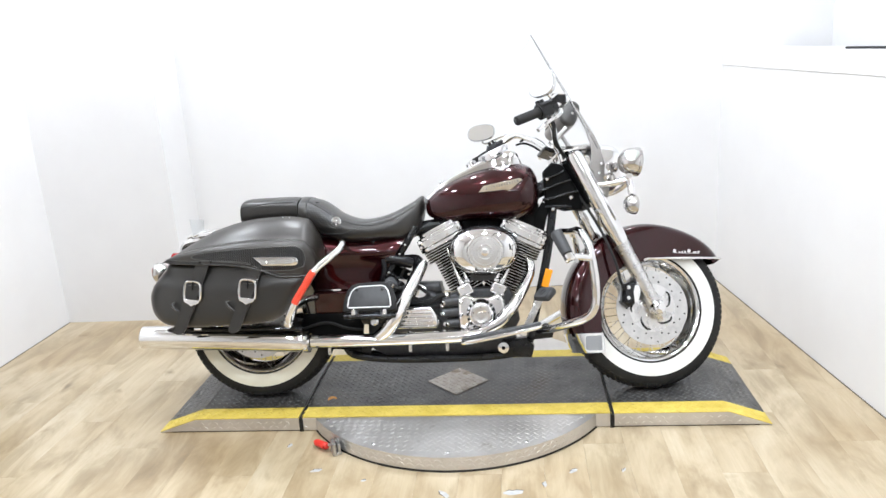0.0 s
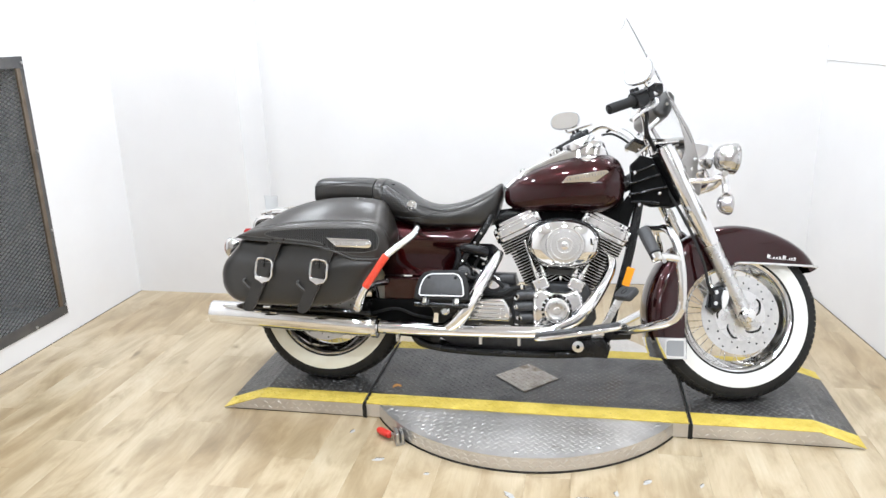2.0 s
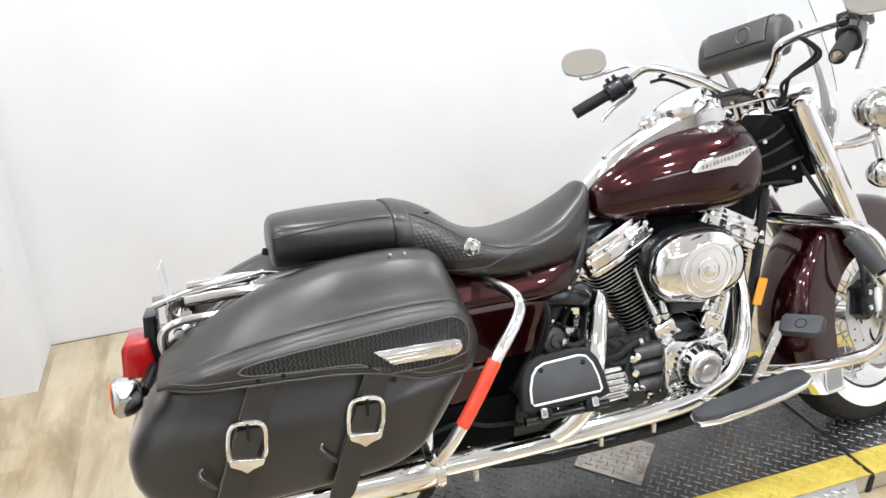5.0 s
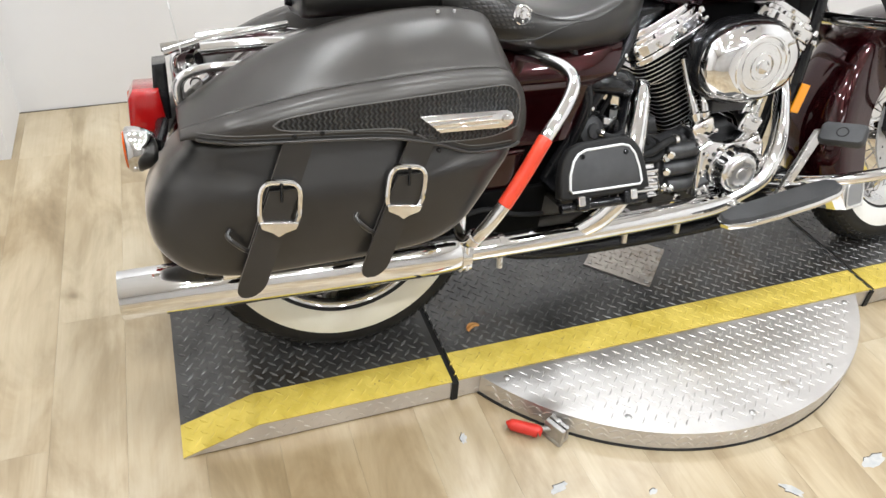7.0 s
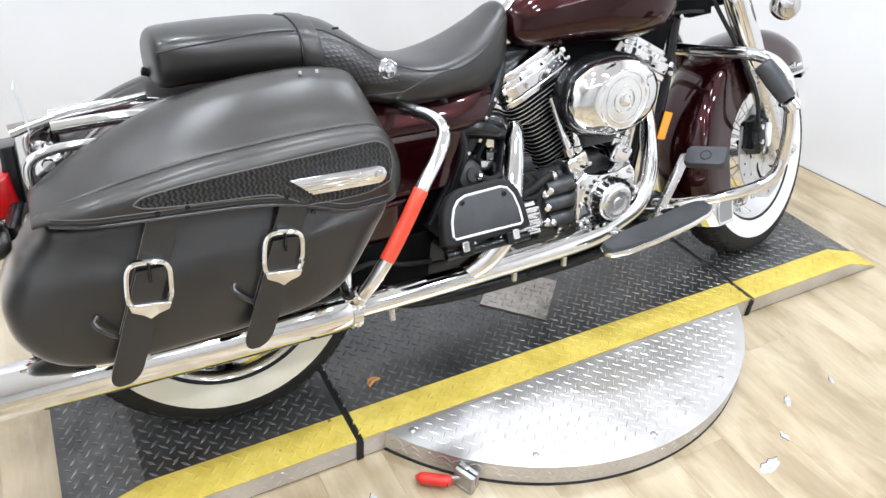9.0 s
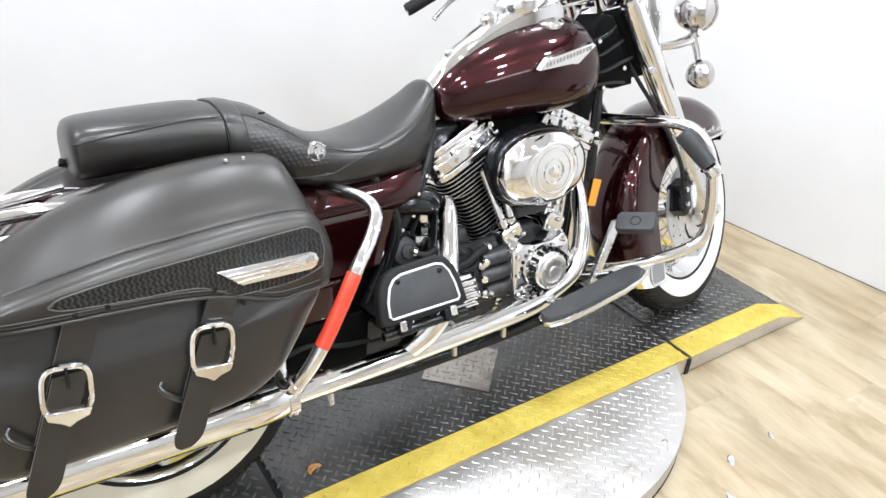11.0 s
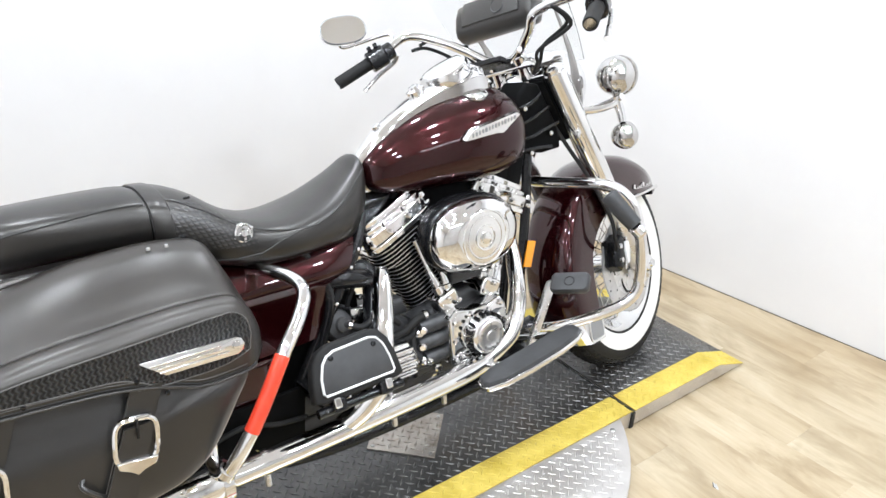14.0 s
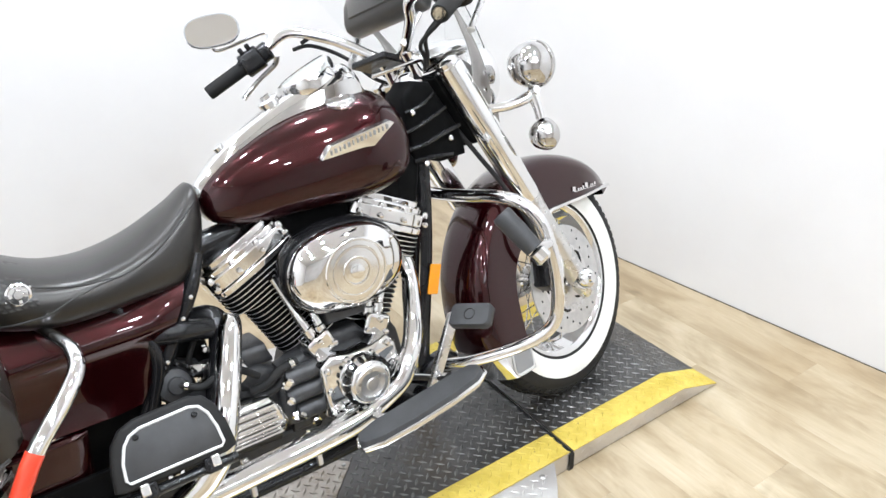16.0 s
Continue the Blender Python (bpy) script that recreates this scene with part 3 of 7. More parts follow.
def lug_field(inside, z_of, pitch, length, width, rise, region, turn=0.0):
    """Raised lozenges of a tread plate, alternately turned; returns vertices and faces."""
    vs, fs = [], []
    x0, x1, y0, y1 = region
    rows = int((y1 - y0) / (pitch * 0.82))
    for i in range(rows + 1):
        y = y0 + i * pitch * 0.82
        ang = radians(45 if i % 2 else -45) + turn
        ca, sa = math.cos(ang), math.sin(ang)
        x = x0 + (0.0 if i % 2 else pitch * 0.82)
        while x < x1:
            if inside(x, y):
                z = z_of(x)
                k = len(vs)
                sl = (z_of(x + 0.005) - z_of(x - 0.005)) / 0.01
                for lx, ly, lz in ((-length / 2, 0, 0), (0, -width / 2, 0), (length / 2, 0, 0), (0, width / 2, 0), (-length * 0.28, 0, rise), (length * 0.28, 0, rise)):
                    px, py = lx * ca - ly * sa, lx * sa + ly * ca
                    vs.append((x + px, y + py, z + sl * px + lz))
                fs += [(k, k + 1, k + 4), (k + 1, k + 5, k + 4), (k + 1, k + 2, k + 5), (k + 2, k + 3, k + 5), (k + 3, k + 4, k + 5), (k + 3, k, k + 4)]
            x += pitch * 1.64
    return vs, fs


def lug_object(name, data, material, parent, label):
    me = bpy.data.meshes.new(name)
    me.from_pydata(data[0], [], data[1])
    me.materials.append(material)
    ob = new(name, me)
    ob.parent = parent
    return tagged(ob, label, kind="stuff")


def plate_height(x):
    ax = abs(x)
    return TOP if ax <= CREST else 0.004 + (TOP - 0.004) * (TIP - ax) / (TIP - CREST)


def ramp_part(sign):
    """One end ramp: a flat deck that slopes to the floor at its outer end."""
    lab = "black tread-plate end ramp with yellow edges and bright sides"
    r = empty("ramp", pose(0, 0, 0), lab, "ramp", group="platform ramps")
    x0 = sign * (JOINT + 0.008)
    prof = [(x0, 0.005), (x0, TOP), (sign * CREST, TOP), (sign * TIP, 0.004), (sign * TIP, 0.0), (sign * (TIP - 0.03), 0.005)]
    # inset black strip stands in for the shadow gap under the plate
    foot = [(x0, 0.0), (x0, 0.0045), (sign * (TIP - 0.045), 0.0045), (sign * (TIP - 0.045), 0.0)]
    part("gap_shade_strip", slab(bmesh.new(), foot, EDGE + 0.003, FAR - 0.003), RUBBER, r, "black strip drawn in for the shadow gap under the ramp", sharp=15)
    bm = bmesh.new()
    slab(bm, prof, EDGE, FAR)
    part("deck", bm, TREAD, r, "bright tread-plate sides", sharp=15)
    for nm, ya, yb, mm, lb in (("tread", EDGE + 0.086, FAR - 0.076, GRIT, "grey-black painted tread plate"), ("edge_strip", EDGE - 0.001, EDGE + 0.086, YELLOW, "yellow painted edge"), ("edge_strip", FAR - 0.076, FAR + 0.001, YELLOW, "yellow painted edge")):
        bm = bmesh.new()
        line = [(x0, TOP), (sign * CREST, TOP), (sign * TIP, 0.004)]
        loft(bm, [[V(x, ya, z + 0.0002), V(x, ya, z + 0.003), V(x, yb, z + 0.003), V(x, yb, z + 0.0002)] for x, z in line])
        part(nm, bm, mm, r, lb, sharp=15)
    xa, xb = sorted((x0, sign * TIP))
    lug_object("tread_pattern", lug_field(lambda x, y: EDGE + 0.095 < y < FAR - 0.085 and xa + 0.015 < x < xb - 0.015, lambda x: plate_height(x) + 0.003, 0.0198, 0.0270, 0.0082, 0.0020, (xa, xb, EDGE, FAR)), LUG, r, "worn raised lozenges of the tread plate")
    lug_object("tread_pattern", lug_field(lambda x, y: (y < EDGE + 0.08 or y > FAR - 0.07) and xa + 0.015 < x < xb - 0.015, lambda x: plate_height(x) + 0.003, 0.0198, 0.0270, 0.0078, 0.0020, (xa, xb, EDGE + 0.006, FAR - 0.006)), YELLOW, r, "yellow raised lozenges")
    lug_object("tread_pattern", side_lugs(xa + 0.02, xb - 0.06), LUGBRIGHT, r, "bright raised lozenges on the side")
    return r


def side_lugs(xa, xb, y=EDGE):
    """Lozenges on the upright front side."""
    vs, fs = [], []
    i, x = 0, xa
    while x < xb:
        for k_, z in enumerate((0.018, 0.040)):
            if z < plate_height(x) - 0.012:
                a = radians(35 if (i + k_) % 2 else -35)
                xx = x + (0.015 if k_ == 1 else 0)
                k = len(vs)
                ca, sa = math.cos(a), math.sin(a)
                for lx, lz, ly in ((-0.0095, 0, 0), (0, -0.0026, 0), (0.0095, 0, 0), (0, 0.0026, 0), (-0.005, 0, -0.0013), (0.005, 0, -0.0013)):
                    vs.append((xx + lx * ca - lz * sa, y + ly, z + lx * sa + lz * ca))
                fs += [(k, k + 1, k + 4), (k + 1, k + 5, k + 4), (k + 1, k + 2, k + 5), (k + 2, k + 3, k + 5), (k + 3, k + 4, k + 5), (k + 3, k, k + 4)]
        x += 0.030
        i += 1
    return vs, fs


ramp_part(-1)
ramp_part(1)

table = empty("turntable", pose(0, 0, 0), "motorcycle turntable with tread-plate deck, yellow edges and bright round disc", "turntable")
bm = bmesh.new()
slab(bm, [(-JOINT + 0.008, 0.004), (JOINT - 0.008, 0.004), (JOINT - 0.008, TOP), (-JOINT + 0.008, TOP)], EDGE, FAR)
part("deck", bm, TREAD, table, "bright tread-plate sides", sharp=15)
for nm, ya, yb, mm, lb in (("tread", EDGE + 0.086, FAR - 0.076, GRIT, "grey-black painted tread plate"), ("edge_strip", EDGE + 0.001, EDGE + 0.086, YELLOW, "yellow painted edge"), ("edge_strip", FAR - 0.076, FAR - 0.001, YELLOW, "yellow painted edge")):
    part(nm, box(bmesh.new(), (0, (ya + yb) / 2, TOP + 0.0021), (2 * JOINT - 0.016, yb - ya, 0.0036)), mm, table, lb)
DISC_R, DISC_Y = 0.662, 0.055
HALF = math.sqrt(DISC_R ** 2 - (DISC_Y - EDGE) ** 2)
for sgn, edge in ((-1, EDGE - 0.001), (1, FAR + 0.001)):
    cy = DISC_Y if sgn < 0 else 0.015 - DISC_Y
    a0 = math.asin(abs(edge - cy) / DISC_R)
    pts = [(DISC_R * math.cos(a0 + (math.pi - 2 * a0) * i / 48), cy + sgn * DISC_R * math.sin(a0 + (math.pi - 2 * a0) * i / 48)) for i in range(49)]
    bm = bmesh.new()
    loft(bm, [[V(x, y, z) for x, y in pts] for z in (0.008, TOP + 0.001)])
    part("disc_segment", bm, TREAD, table, "bright aluminium tread-plate disc segment", sharp=30)
    bm = bmesh.new()
    loft(bm, [[V(x * k, edge + (y - edge) * k, z) for x, y in pts] for z, k in ((0.0, 1.005), (0.004, 1.005), (0.0085, 0.985))])
    part("plinth", bm, RUBBER, table, "dark rubber foot under the disc")
    lug_object("tread_pattern", lug_field(lambda x, y, c=cy: (y < EDGE - 0.012 if sgn < 0 else y > FAR + 0.012) and x * x + (y - c) ** 2 < (DISC_R - 0.022) ** 2, lambda x: TOP + 0.001, 0.0190, 0.0245, 0.0042, 0.0012, (-0.6, 0.6, -0.6 if sgn < 0 else FAR, EDGE if sgn < 0 else 0.6)), LUGBRIGHT, table, "bright raised lozenges")
    if sgn < 0:
        vs, fs = [], []
        for q in range(70):
            for k_, z in enumerate((0.024, 0.044)):
                a_ = a0 + 0.02 + (math.pi - 2 * a0 - 0.04) * (q + 0.5 * k_) / 70
                c_ = V(DISC_R * math.cos(a_), cy - DISC_R * math.sin(a_), z)
                tx = V(math.sin(a_), math.cos(a_), 0)
                nn = V(math.cos(a_), -math.sin(a_), 0)
                k = len(vs)
                tilt = radians(40 if q % 2 else -40)
                for lx, lz, ly in ((-0.012, 0, 0), (0, -0.0035, 0), (0.012, 0, 0), (0, 0.0035, 0), (-0.007, 0, 0.0016), (0.007, 0, 0.0016)):
                    vs.append(c_ + tx * (lx * math.cos(tilt) - lz * math.sin(tilt)) + nn * ly + V(0, 0, lx * math.sin(tilt) + lz * math.cos(tilt)))
                fs += [(k, k + 1, k + 4), (k + 1, k + 5, k + 4), (k + 1, k + 2, k + 5), (k + 2, k + 3, k + 5), (k + 3, k + 4, k + 5), (k + 3, k, k + 4)]
        lug_object("tread_pattern", (vs, fs), LUGBRIGHT, table, "bright raised lozenges on the rim")
for a_ in (217, 243, 270, 297, 323):
    x, y = (DISC_R - 0.035) * math.cos(radians(a_)), DISC_Y + (DISC_R - 0.035) * math.sin(radians(a_))
    if y < EDGE - 0.02:
        part("screw", lathe(bmesh.new(), [(0, 0.003), (0.007, 0.002), (0.009, 0)], pose(x, y, TOP + 0.001), 10), STEEL, table)
lug_object("tread_pattern", lug_field(lambda x, y: EDGE + 0.095 < y < FAR - 0.085 and abs(x) + abs(y) > 0.145, lambda x: TOP + 0.004, 0.0198, 0.0270, 0.0082, 0.0020, (-JOINT + 0.01, JOINT - 0.01, EDGE, FAR)), LUG, table, "worn raised lozenges of the tread plate")
lug_object("tread_pattern", lug_field(lambda x, y: y < EDGE + 0.08 or y > FAR - 0.07, lambda x: TOP + 0.004, 0.0198, 0.0270, 0.0078, 0.0020, (-JOINT + 0.01, JOINT - 0.01, EDGE + 0.006, FAR - 0.006)), YELLOW, table, "yellow raised lozenges")
lug_object("tread_pattern", side_lugs(-JOINT + 0.02, -HALF - 0.01), LUGBRIGHT, table, "bright raised lozenges on the side")
for x in (-JOINT, JOINT):
    part("joint_strip", box(bmesh.new(), (x, (EDGE + FAR) / 2, TOP / 2 - 0.002), (0.0158, FAR - EDGE + 0.008, TOP - 0.004)), RUBBER, table, "black rubber strip in the joint")
# hatch plate in the middle
bm = bmesh.new()
loft(bm, [[V(x, y, z) for x, y in ((0.132, 0), (0, 0.132), (-0.132, 0), (0, -0.132))] for z in (TOP + 0.0042, TOP + 0.0085)])
part("hatch_plate", bm, HATCH, table, "bright diamond-shaped hatch plate", bevel=0.001)
lug_object("tread_pattern", lug_field(lambda x, y: abs(x) + abs(y) < 0.118, lambda x: TOP + 0.0085, 0.0198, 0.0270, 0.0078, 0.0020, (-0.14, 0.14, -0.14, 0.14)), HATCH, table, "raised lozenges on the hatch")
for x, y in ((0.112, 0), (-0.112, 0), (0, -0.112), (0, 0.112)):
    part("screw", lathe(bmesh.new(), [(0, 0.003), (0.005, 0.002), (0.006, 0)], pose(x, y, TOP + 0.0085), 8), STEEL, table)

# the lock lever at the disc's foot
lev = empty("lock_lever", pose(-0.46, -0.455, 0), "small steel clamp lever with red plastic grip on the floor", "clamp")
part("grip", tube(bmesh.new(), [(-0.069, 0.035, 0.018), (-0.065, 0.032, 0.019), (-0.024, -0.001, 0.024), (-0.020, -0.005, 0.024)], [0.009, 0.0135, 0.0145, 0.0115], 14), REDPLASTIC, lev, "red plastic grip")
part("arm", rod(bmesh.new(), (-0.025, 0.004, 0.025), (0.014, -0.014, 0.034), 0.006), STEEL, lev)
part("bolt", lathe(bmesh.new(), [(0.007, -0.02), (0.007, 0.010), (0, 0.012)], pose(0.024, -0.006, 0.040), 10), STEEL, lev)
bm = bmesh.new()
box(bm, (0.012, -0.018, 0.026), (0.012, 0.05, 0.05), pose(0, 0, 0, 0, 0, 25))
box(bm, (0.028, -0.008, 0.024), (0.010, 0.05, 0.044), pose(0, 0, 0, 0, 0, 25))
box(bm, (0.02, -0.012, 0.006), (0.034, 0.05, 0.010), pose(0, 0, 0, 0, 0, 25))
part("clamp_body", bm, STEEL, lev, bevel=0.0015)


# ---- the motorcycle: built upright round x = 0, then leaned on its stand ----
LEAN_DEG, STEER = 14.5, 14.0
BIKE = pose(0.002, -0.093, TOP + 0.003) @ pose(0, 0, 0, -LEAN_DEG)
bike = empty("motorcycle", BIKE, "maroon and chrome touring motorcycle with black saddlebags on a turntable", "motorcycle")
FRONT, REAR = V(0.788, 0, 0.325), V(-0.825, 0, 0.325)
RAKE = V(-math.sin(radians(26)), 0, math.cos(radians(26)))
STEERED = Matrix.Translation(FRONT + Vector((0.006, 0.038, 0))) @ pose(0, 0, 0, -1.6) @ Matrix.Rotation(radians(STEER), 4, RAKE) @ Matrix.Translation(-FRONT)


def mirrored(points):
    return [V(p[0], -p[1], p[2]) for p in points]


def B():
    return bmesh.new()


# wheels: axis along y, built round the origin
def wheel(name, wall_mat, label, at, m, narrow=1.0):
    side = pose(0, 0, 0, 90) @ Matrix.Diagonal((1, 1, narrow, 1))
    place = m @ Matrix.Translation(at)
    rim = part(name, lathe(B(), [(0.207, -0.052), (0.216, -0.056), (0.222, -0.048), (0.206, -0.040), (0.196, -0.020), (0.186, -0.012), (0.186, 0.012), (0.196, 0.020), (0.206, 0.040), (0.222, 0.048), (0.216, 0.056), (0.207, 0.052),
                                 (0.200, 0.040), (0.188, 0.022), (0.178, 0.010), (0.178, -0.010), (0.188, -0.022), (0.200, -0.040), (0.207, -0.052)], side, 64), CHROME, bike, label, m=place)
    tyre = [(0.2085, -0.046), (0.216, -0.054), (0.224, -0.058)]
    bulge = [(0.224, -0.058), (0.240, -0.0635), (0.256, -0.066), (0.268, -0.066), (0.276, -0.065)]
    shoulder = [(0.276, -0.065), (0.290, -0.0625), (0.303, -0.057), (0.312, -0.048), (0.319, -0.034), (0.3225, -0.016), (0.323, 0.0)]
    outer = tyre + bulge[1:] + shoulder[1:]
    full = outer + [(r, -y) for r, y in reversed(outer[:-1])]
    part("tyre", lathe(B(), full, side, 72), RUBBER, rim, "black rubber tyre")
    for s in (-1, 1):
        part("whitewall", lathe(B(), [(r, s * (abs(y) + 0.0012)) for r, y in bulge], side, 72), wall_mat, rim, "white sidewall band")
    # tread blocks along both shoulders
    bm = B()
    for k in range(84):
        a = math.tau * k / 84
        for s in (-1, 1):
            mm = Matrix.Rotation(a + (0.018 if s > 0 else 0), 4, "Y")
            for (r0, y0), (r1, y1) in (((0.3045, 0.055), (0.3135, 0.046)), ((0.3185, 0.036), (0.3225, 0.019))):
                y0, y1 = y0 * narrow, y1 * narrow
                q = [V(-0.0075, s * y0, r0 + 0.0036), V(0.0065, s * y0, r0 + 0.0036), V(0.0125, s * y1, r1 + 0.0036), V(-0.0015, s * y1, r1 + 0.0036)]
                lo = [p - V(0, s * 0.002, 0.0065) for p in q]
                loft(bm, [[mm @ p for p in lo], [mm @ p for p in q]])
    tagged(part("tread", bm, RUBBER, rim, "rubber tread blocks", sharp=20), kind="stuff")
    part("hub", lathe(B(), [(0.014, -0.078), (0.03, -0.076), (0.045, -0.062), (0.046, -0.05), (0.03, -0.042), (0.028, 0.042), (0.046, 0.05), (0.045, 0.062), (0.03, 0.076), (0.014, 0.078)], side, 28), CHROME, rim, "chrome hub")
    first = {}
    for k in range(40):
        a = math.tau * k / 40
        s = 1 if k % 2 else -1
        w = 0.34 * (1 if (k // 2) % 2 else -1)
        if k < 4:
            p = V(0.044 * math.sin(w), s * 0.052, 0.044 * math.cos(w))
            q = V(0, s * 0.008, 0.188)
            o = part("spoke", rod(B(), p, q, 0.0017, 6), CHROME, rim)
            o.matrix_basis = Matrix.Rotation(a, 4, "Y")
            first[(s, w > 0)] = o.data
        else:
            o = new("spoke", first[(s, w > 0)])
            o.parent = rim
            o.matrix_basis = Matrix.Rotation(a, 4, "Y")
    return rim


def brake_disc(parent, y):
    """A drilled floating disc on its carrier."""
    side = pose(0, y, 0, 90)
    d = part("brake_disc", lathe(B(), [(0.096, 0.0025), (0.150, 0.0025), (0.150, -0.0025), (0.096, -0.0025), (0.096, 0.0025)], side, 64), DISC, parent, "drilled steel brake disc")
    bm = B()
    lathe(bm, [(0.022, 0.0055), (0.050, 0.0055), (0.056, 0.003), (0.0975, 0.003), (0.0975, -0.003), (0.056, -0.003), (0.050, -0.0055), (0.022, -0.0055), (0.022, 0.0055)], side, 48)
    part("disc_carrier", bm, SATIN, parent, "satin disc carrier")
    # black inlays on the solid carrier draw the dark of open slots
    for k in range(5):
        a = math.tau * k / 5
        line = [(0.060, a), (0.072, a + 0.16), (0.082, a + 0.40), (0.090, a + 0.62), (0.088, a + 0.80)]
        pts = [V(r * math.cos(t), y - 0.0022, r * math.sin(t)) for r, t in line]
        part("slot_inlay", tube(B(), pts, [0.002, 0.0042, 0.005, 0.0045, 0.003], 6, 4), BLACK, d)
        part("disc_bolt", lathe(B(), [(0.006, -0.002), (0.006, 0.003), (0, 0.004)], axis((0.041 * math.cos(a + 0.3), y - 0.0055, 0.041 * math.sin(a + 0.3)), (0, -1, 0)), 10), CHROME, d)
    # flat black dots for the dark inside the drilled holes
    for k in range(30):
        a = math.tau * k / 30
        r = (0.108, 0.123, 0.138)[k % 3]
        part("hole_dot", lathe(B(), [(0.0036, -0.001), (0.0036, 0.0003), (0, 0.0003)], axis((r * math.cos(a), y - 0.0025, r * math.sin(a)), (0, -1, 0)), 8), BLACK, d)


fw_ = wheel("front_wheel", WHITEWALL, "chrome spoked front wheel with white sidewall tyre", FRONT, STEERED, 0.84)
brake_disc(fw_, -0.076)
rw_ = wheel("rear_wheel", CREAMWALL, "chrome spoked rear wheel with cream sidewall tyre", REAR, Matrix.Identity(4))
brake_disc(rw_, -0.09)


# fenders: a section swept round the wheel
def fender(name, at, m, a0, a1, crown, half, inner, label, n=40, thick=0.004, drop=()):
    rings = []
    for i in range(n + 1):
        a = radians(a0 + (a1 - a0) * i / n)
        ri = inner(math.degrees(a))
        h = half(math.degrees(a))
        top = crown(math.degrees(a))
        sec = [(-h, ri), (-h, (ri + top) / 2 - 0.008), (-h * 0.99, top - 0.042), (-h * 0.93, top - 0.022), (-h * 0.72, top - 0.007), (-h * 0.36, top - 0.001), (0, top)]
        sec += [(-y, r) for y, r in reversed(sec[:-1])]
        ins = [(y * (1 - thick / h), r - (thick if abs(y) < h * 0.98 else 0)) for y, r in reversed(sec)]
        rings.append([V(r * math.cos(a), y, r * math.sin(a)) for y, r in sec + ins])
    for z in drop:
        ri, h, top = inner(180), half(180), math.sqrt(crown(180) ** 2 - z * z)
        sec = [(-h, ri), (-h, (ri + top) / 2 - 0.008), (-h * 0.99, top - 0.042), (-h * 0.93, top - 0.022), (-h * 0.72, top - 0.007), (-h * 0.36, top - 0.001), (0, top)]
        sec += [(-y, r) for y, r in reversed(sec[:-1])]
        ins = [(y * (1 - thick / h), r - (thick if abs(y) < h * 0.98 else 0)) for y, r in reversed(sec)]
        rings.append([V(-r, y, z) for y, r in sec + ins])
    bm = loft(B(), rings)
    return part(name, bm, PAINT, bike, label, m=m @ Matrix.Translation(at), sharp=50)


def front_inner(a):
    if a < 96:
        return min(max(0.195 / max(math.sin(radians(a)), 0.05), 0.19), 0.366)
    return 0.19 + 0.028 * min((a - 96) / 60, 1.0)


ff = fender("front_fender", FRONT, STEERED, 31, 180, lambda a: 0.352 + 0.026 * math.exp(-((a - 32) / 26) ** 2), lambda a: 0.086 if a > 60 else 0.086 - 0.03 * ((60 - a) / 29) ** 2, front_inner, "deep maroon valanced front fender", drop=(-0.04, -0.08, -0.12, -0.15, -0.168))
# bright trim under the front of it, script badge, and the tail flap
trim_pts = []
for i in range(14):
    a = 32 + (98 - 32) * i / 13
    r = front_inner(a) + 0.004
    h = (0.086 if a > 60 else 0.086 - 0.03 * ((60 - a) / 29) ** 2) + 0.003
    trim_pts.append(V(r * math.cos(radians(a)), -h, r * math.sin(radians(a))))
nose = [V(p.x, y, p.z) for p, y in ((trim_pts[0] + V(0.010, 0, 0), -0.03), (trim_pts[0] + V(0.012, 0, 0), 0.03))]
part("fender_trim", tube(B(), list(reversed(trim_pts)) + nose + mirrored(trim_pts), 0.0052, 8, 2), CHROME, ff, "bright trim strip")
bm = B()
for k, (x, w, h) in enumerate(((0.0, 0.011, 0.012), (0.012, 0.006, 0.006), (0.019, 0.006, 0.006), (0.026, 0.006, 0.008), (0.036, 0.011, 0.012), (0.048, 0.004, 0.006), (0.053, 0.006, 0.006), (0.060, 0.007, 0.008))):
    box(bm, (0.108 + 1.7 * x, -0.0885, 0.219 - 0.05 * x + 0.75 * h), (w * 1.15, 0.002, h * 1.1), pose(0, 0, 0, 0, 18))
box(bm, (0.160, -0.0885, 0.2175), (0.105, 0.002, 0.0018), pose(0, 0, 0, 0, 3))
part("script_badge", bm, CHROME, ff, "small bright script badge drawn as plain strokes")
rings = []
for z in (-0.094, -0.11, -0.13, -0.15, -0.172):
    top = math.sqrt(0.352 ** 2 - z * z) + 0.003
    sec = [(-0.0895, 0.214), (-0.0895, top - 0.055), (-0.086, top - 0.025), (-0.06, top - 0.006), (0, top + 0.001), (0.06, top - 0.006), (0.086, top - 0.025), (0.0895, top - 0.055), (0.0895, 0.214)]
    ins = [(y * 0.97, r - 0.003) for y, r in reversed(sec)]
    rings.append([V(-r, y, z) for y, r in sec + ins])
part("tail_trim", loft(B(), rings), CHROME, ff, "chrome tail plate of the front fender", sharp=40)
bm = B()
loft(bm, [[V(-r, -0.0908, z) for r in (0.224, 0.25, 0.288)] for z in (-0.104, -0.13, -0.162)], closed_ring=False)
part("tail_panel", bm, GREYPANEL, ff, "grey inlay of the tail plate")
part("panel_border", tube(B(), [V(-r, -0.0905, z) for r, z in ((0.222, -0.103), (0.255, -0.101), (0.287, -0.103), (0.292, -0.130), (0.289, -0.160), (0.255, -0.165), (0.222, -0.163), (0.219, -0.132))], 0.0022, 6, 3, closed=True), INLAY, ff, "pale border of the inlay")

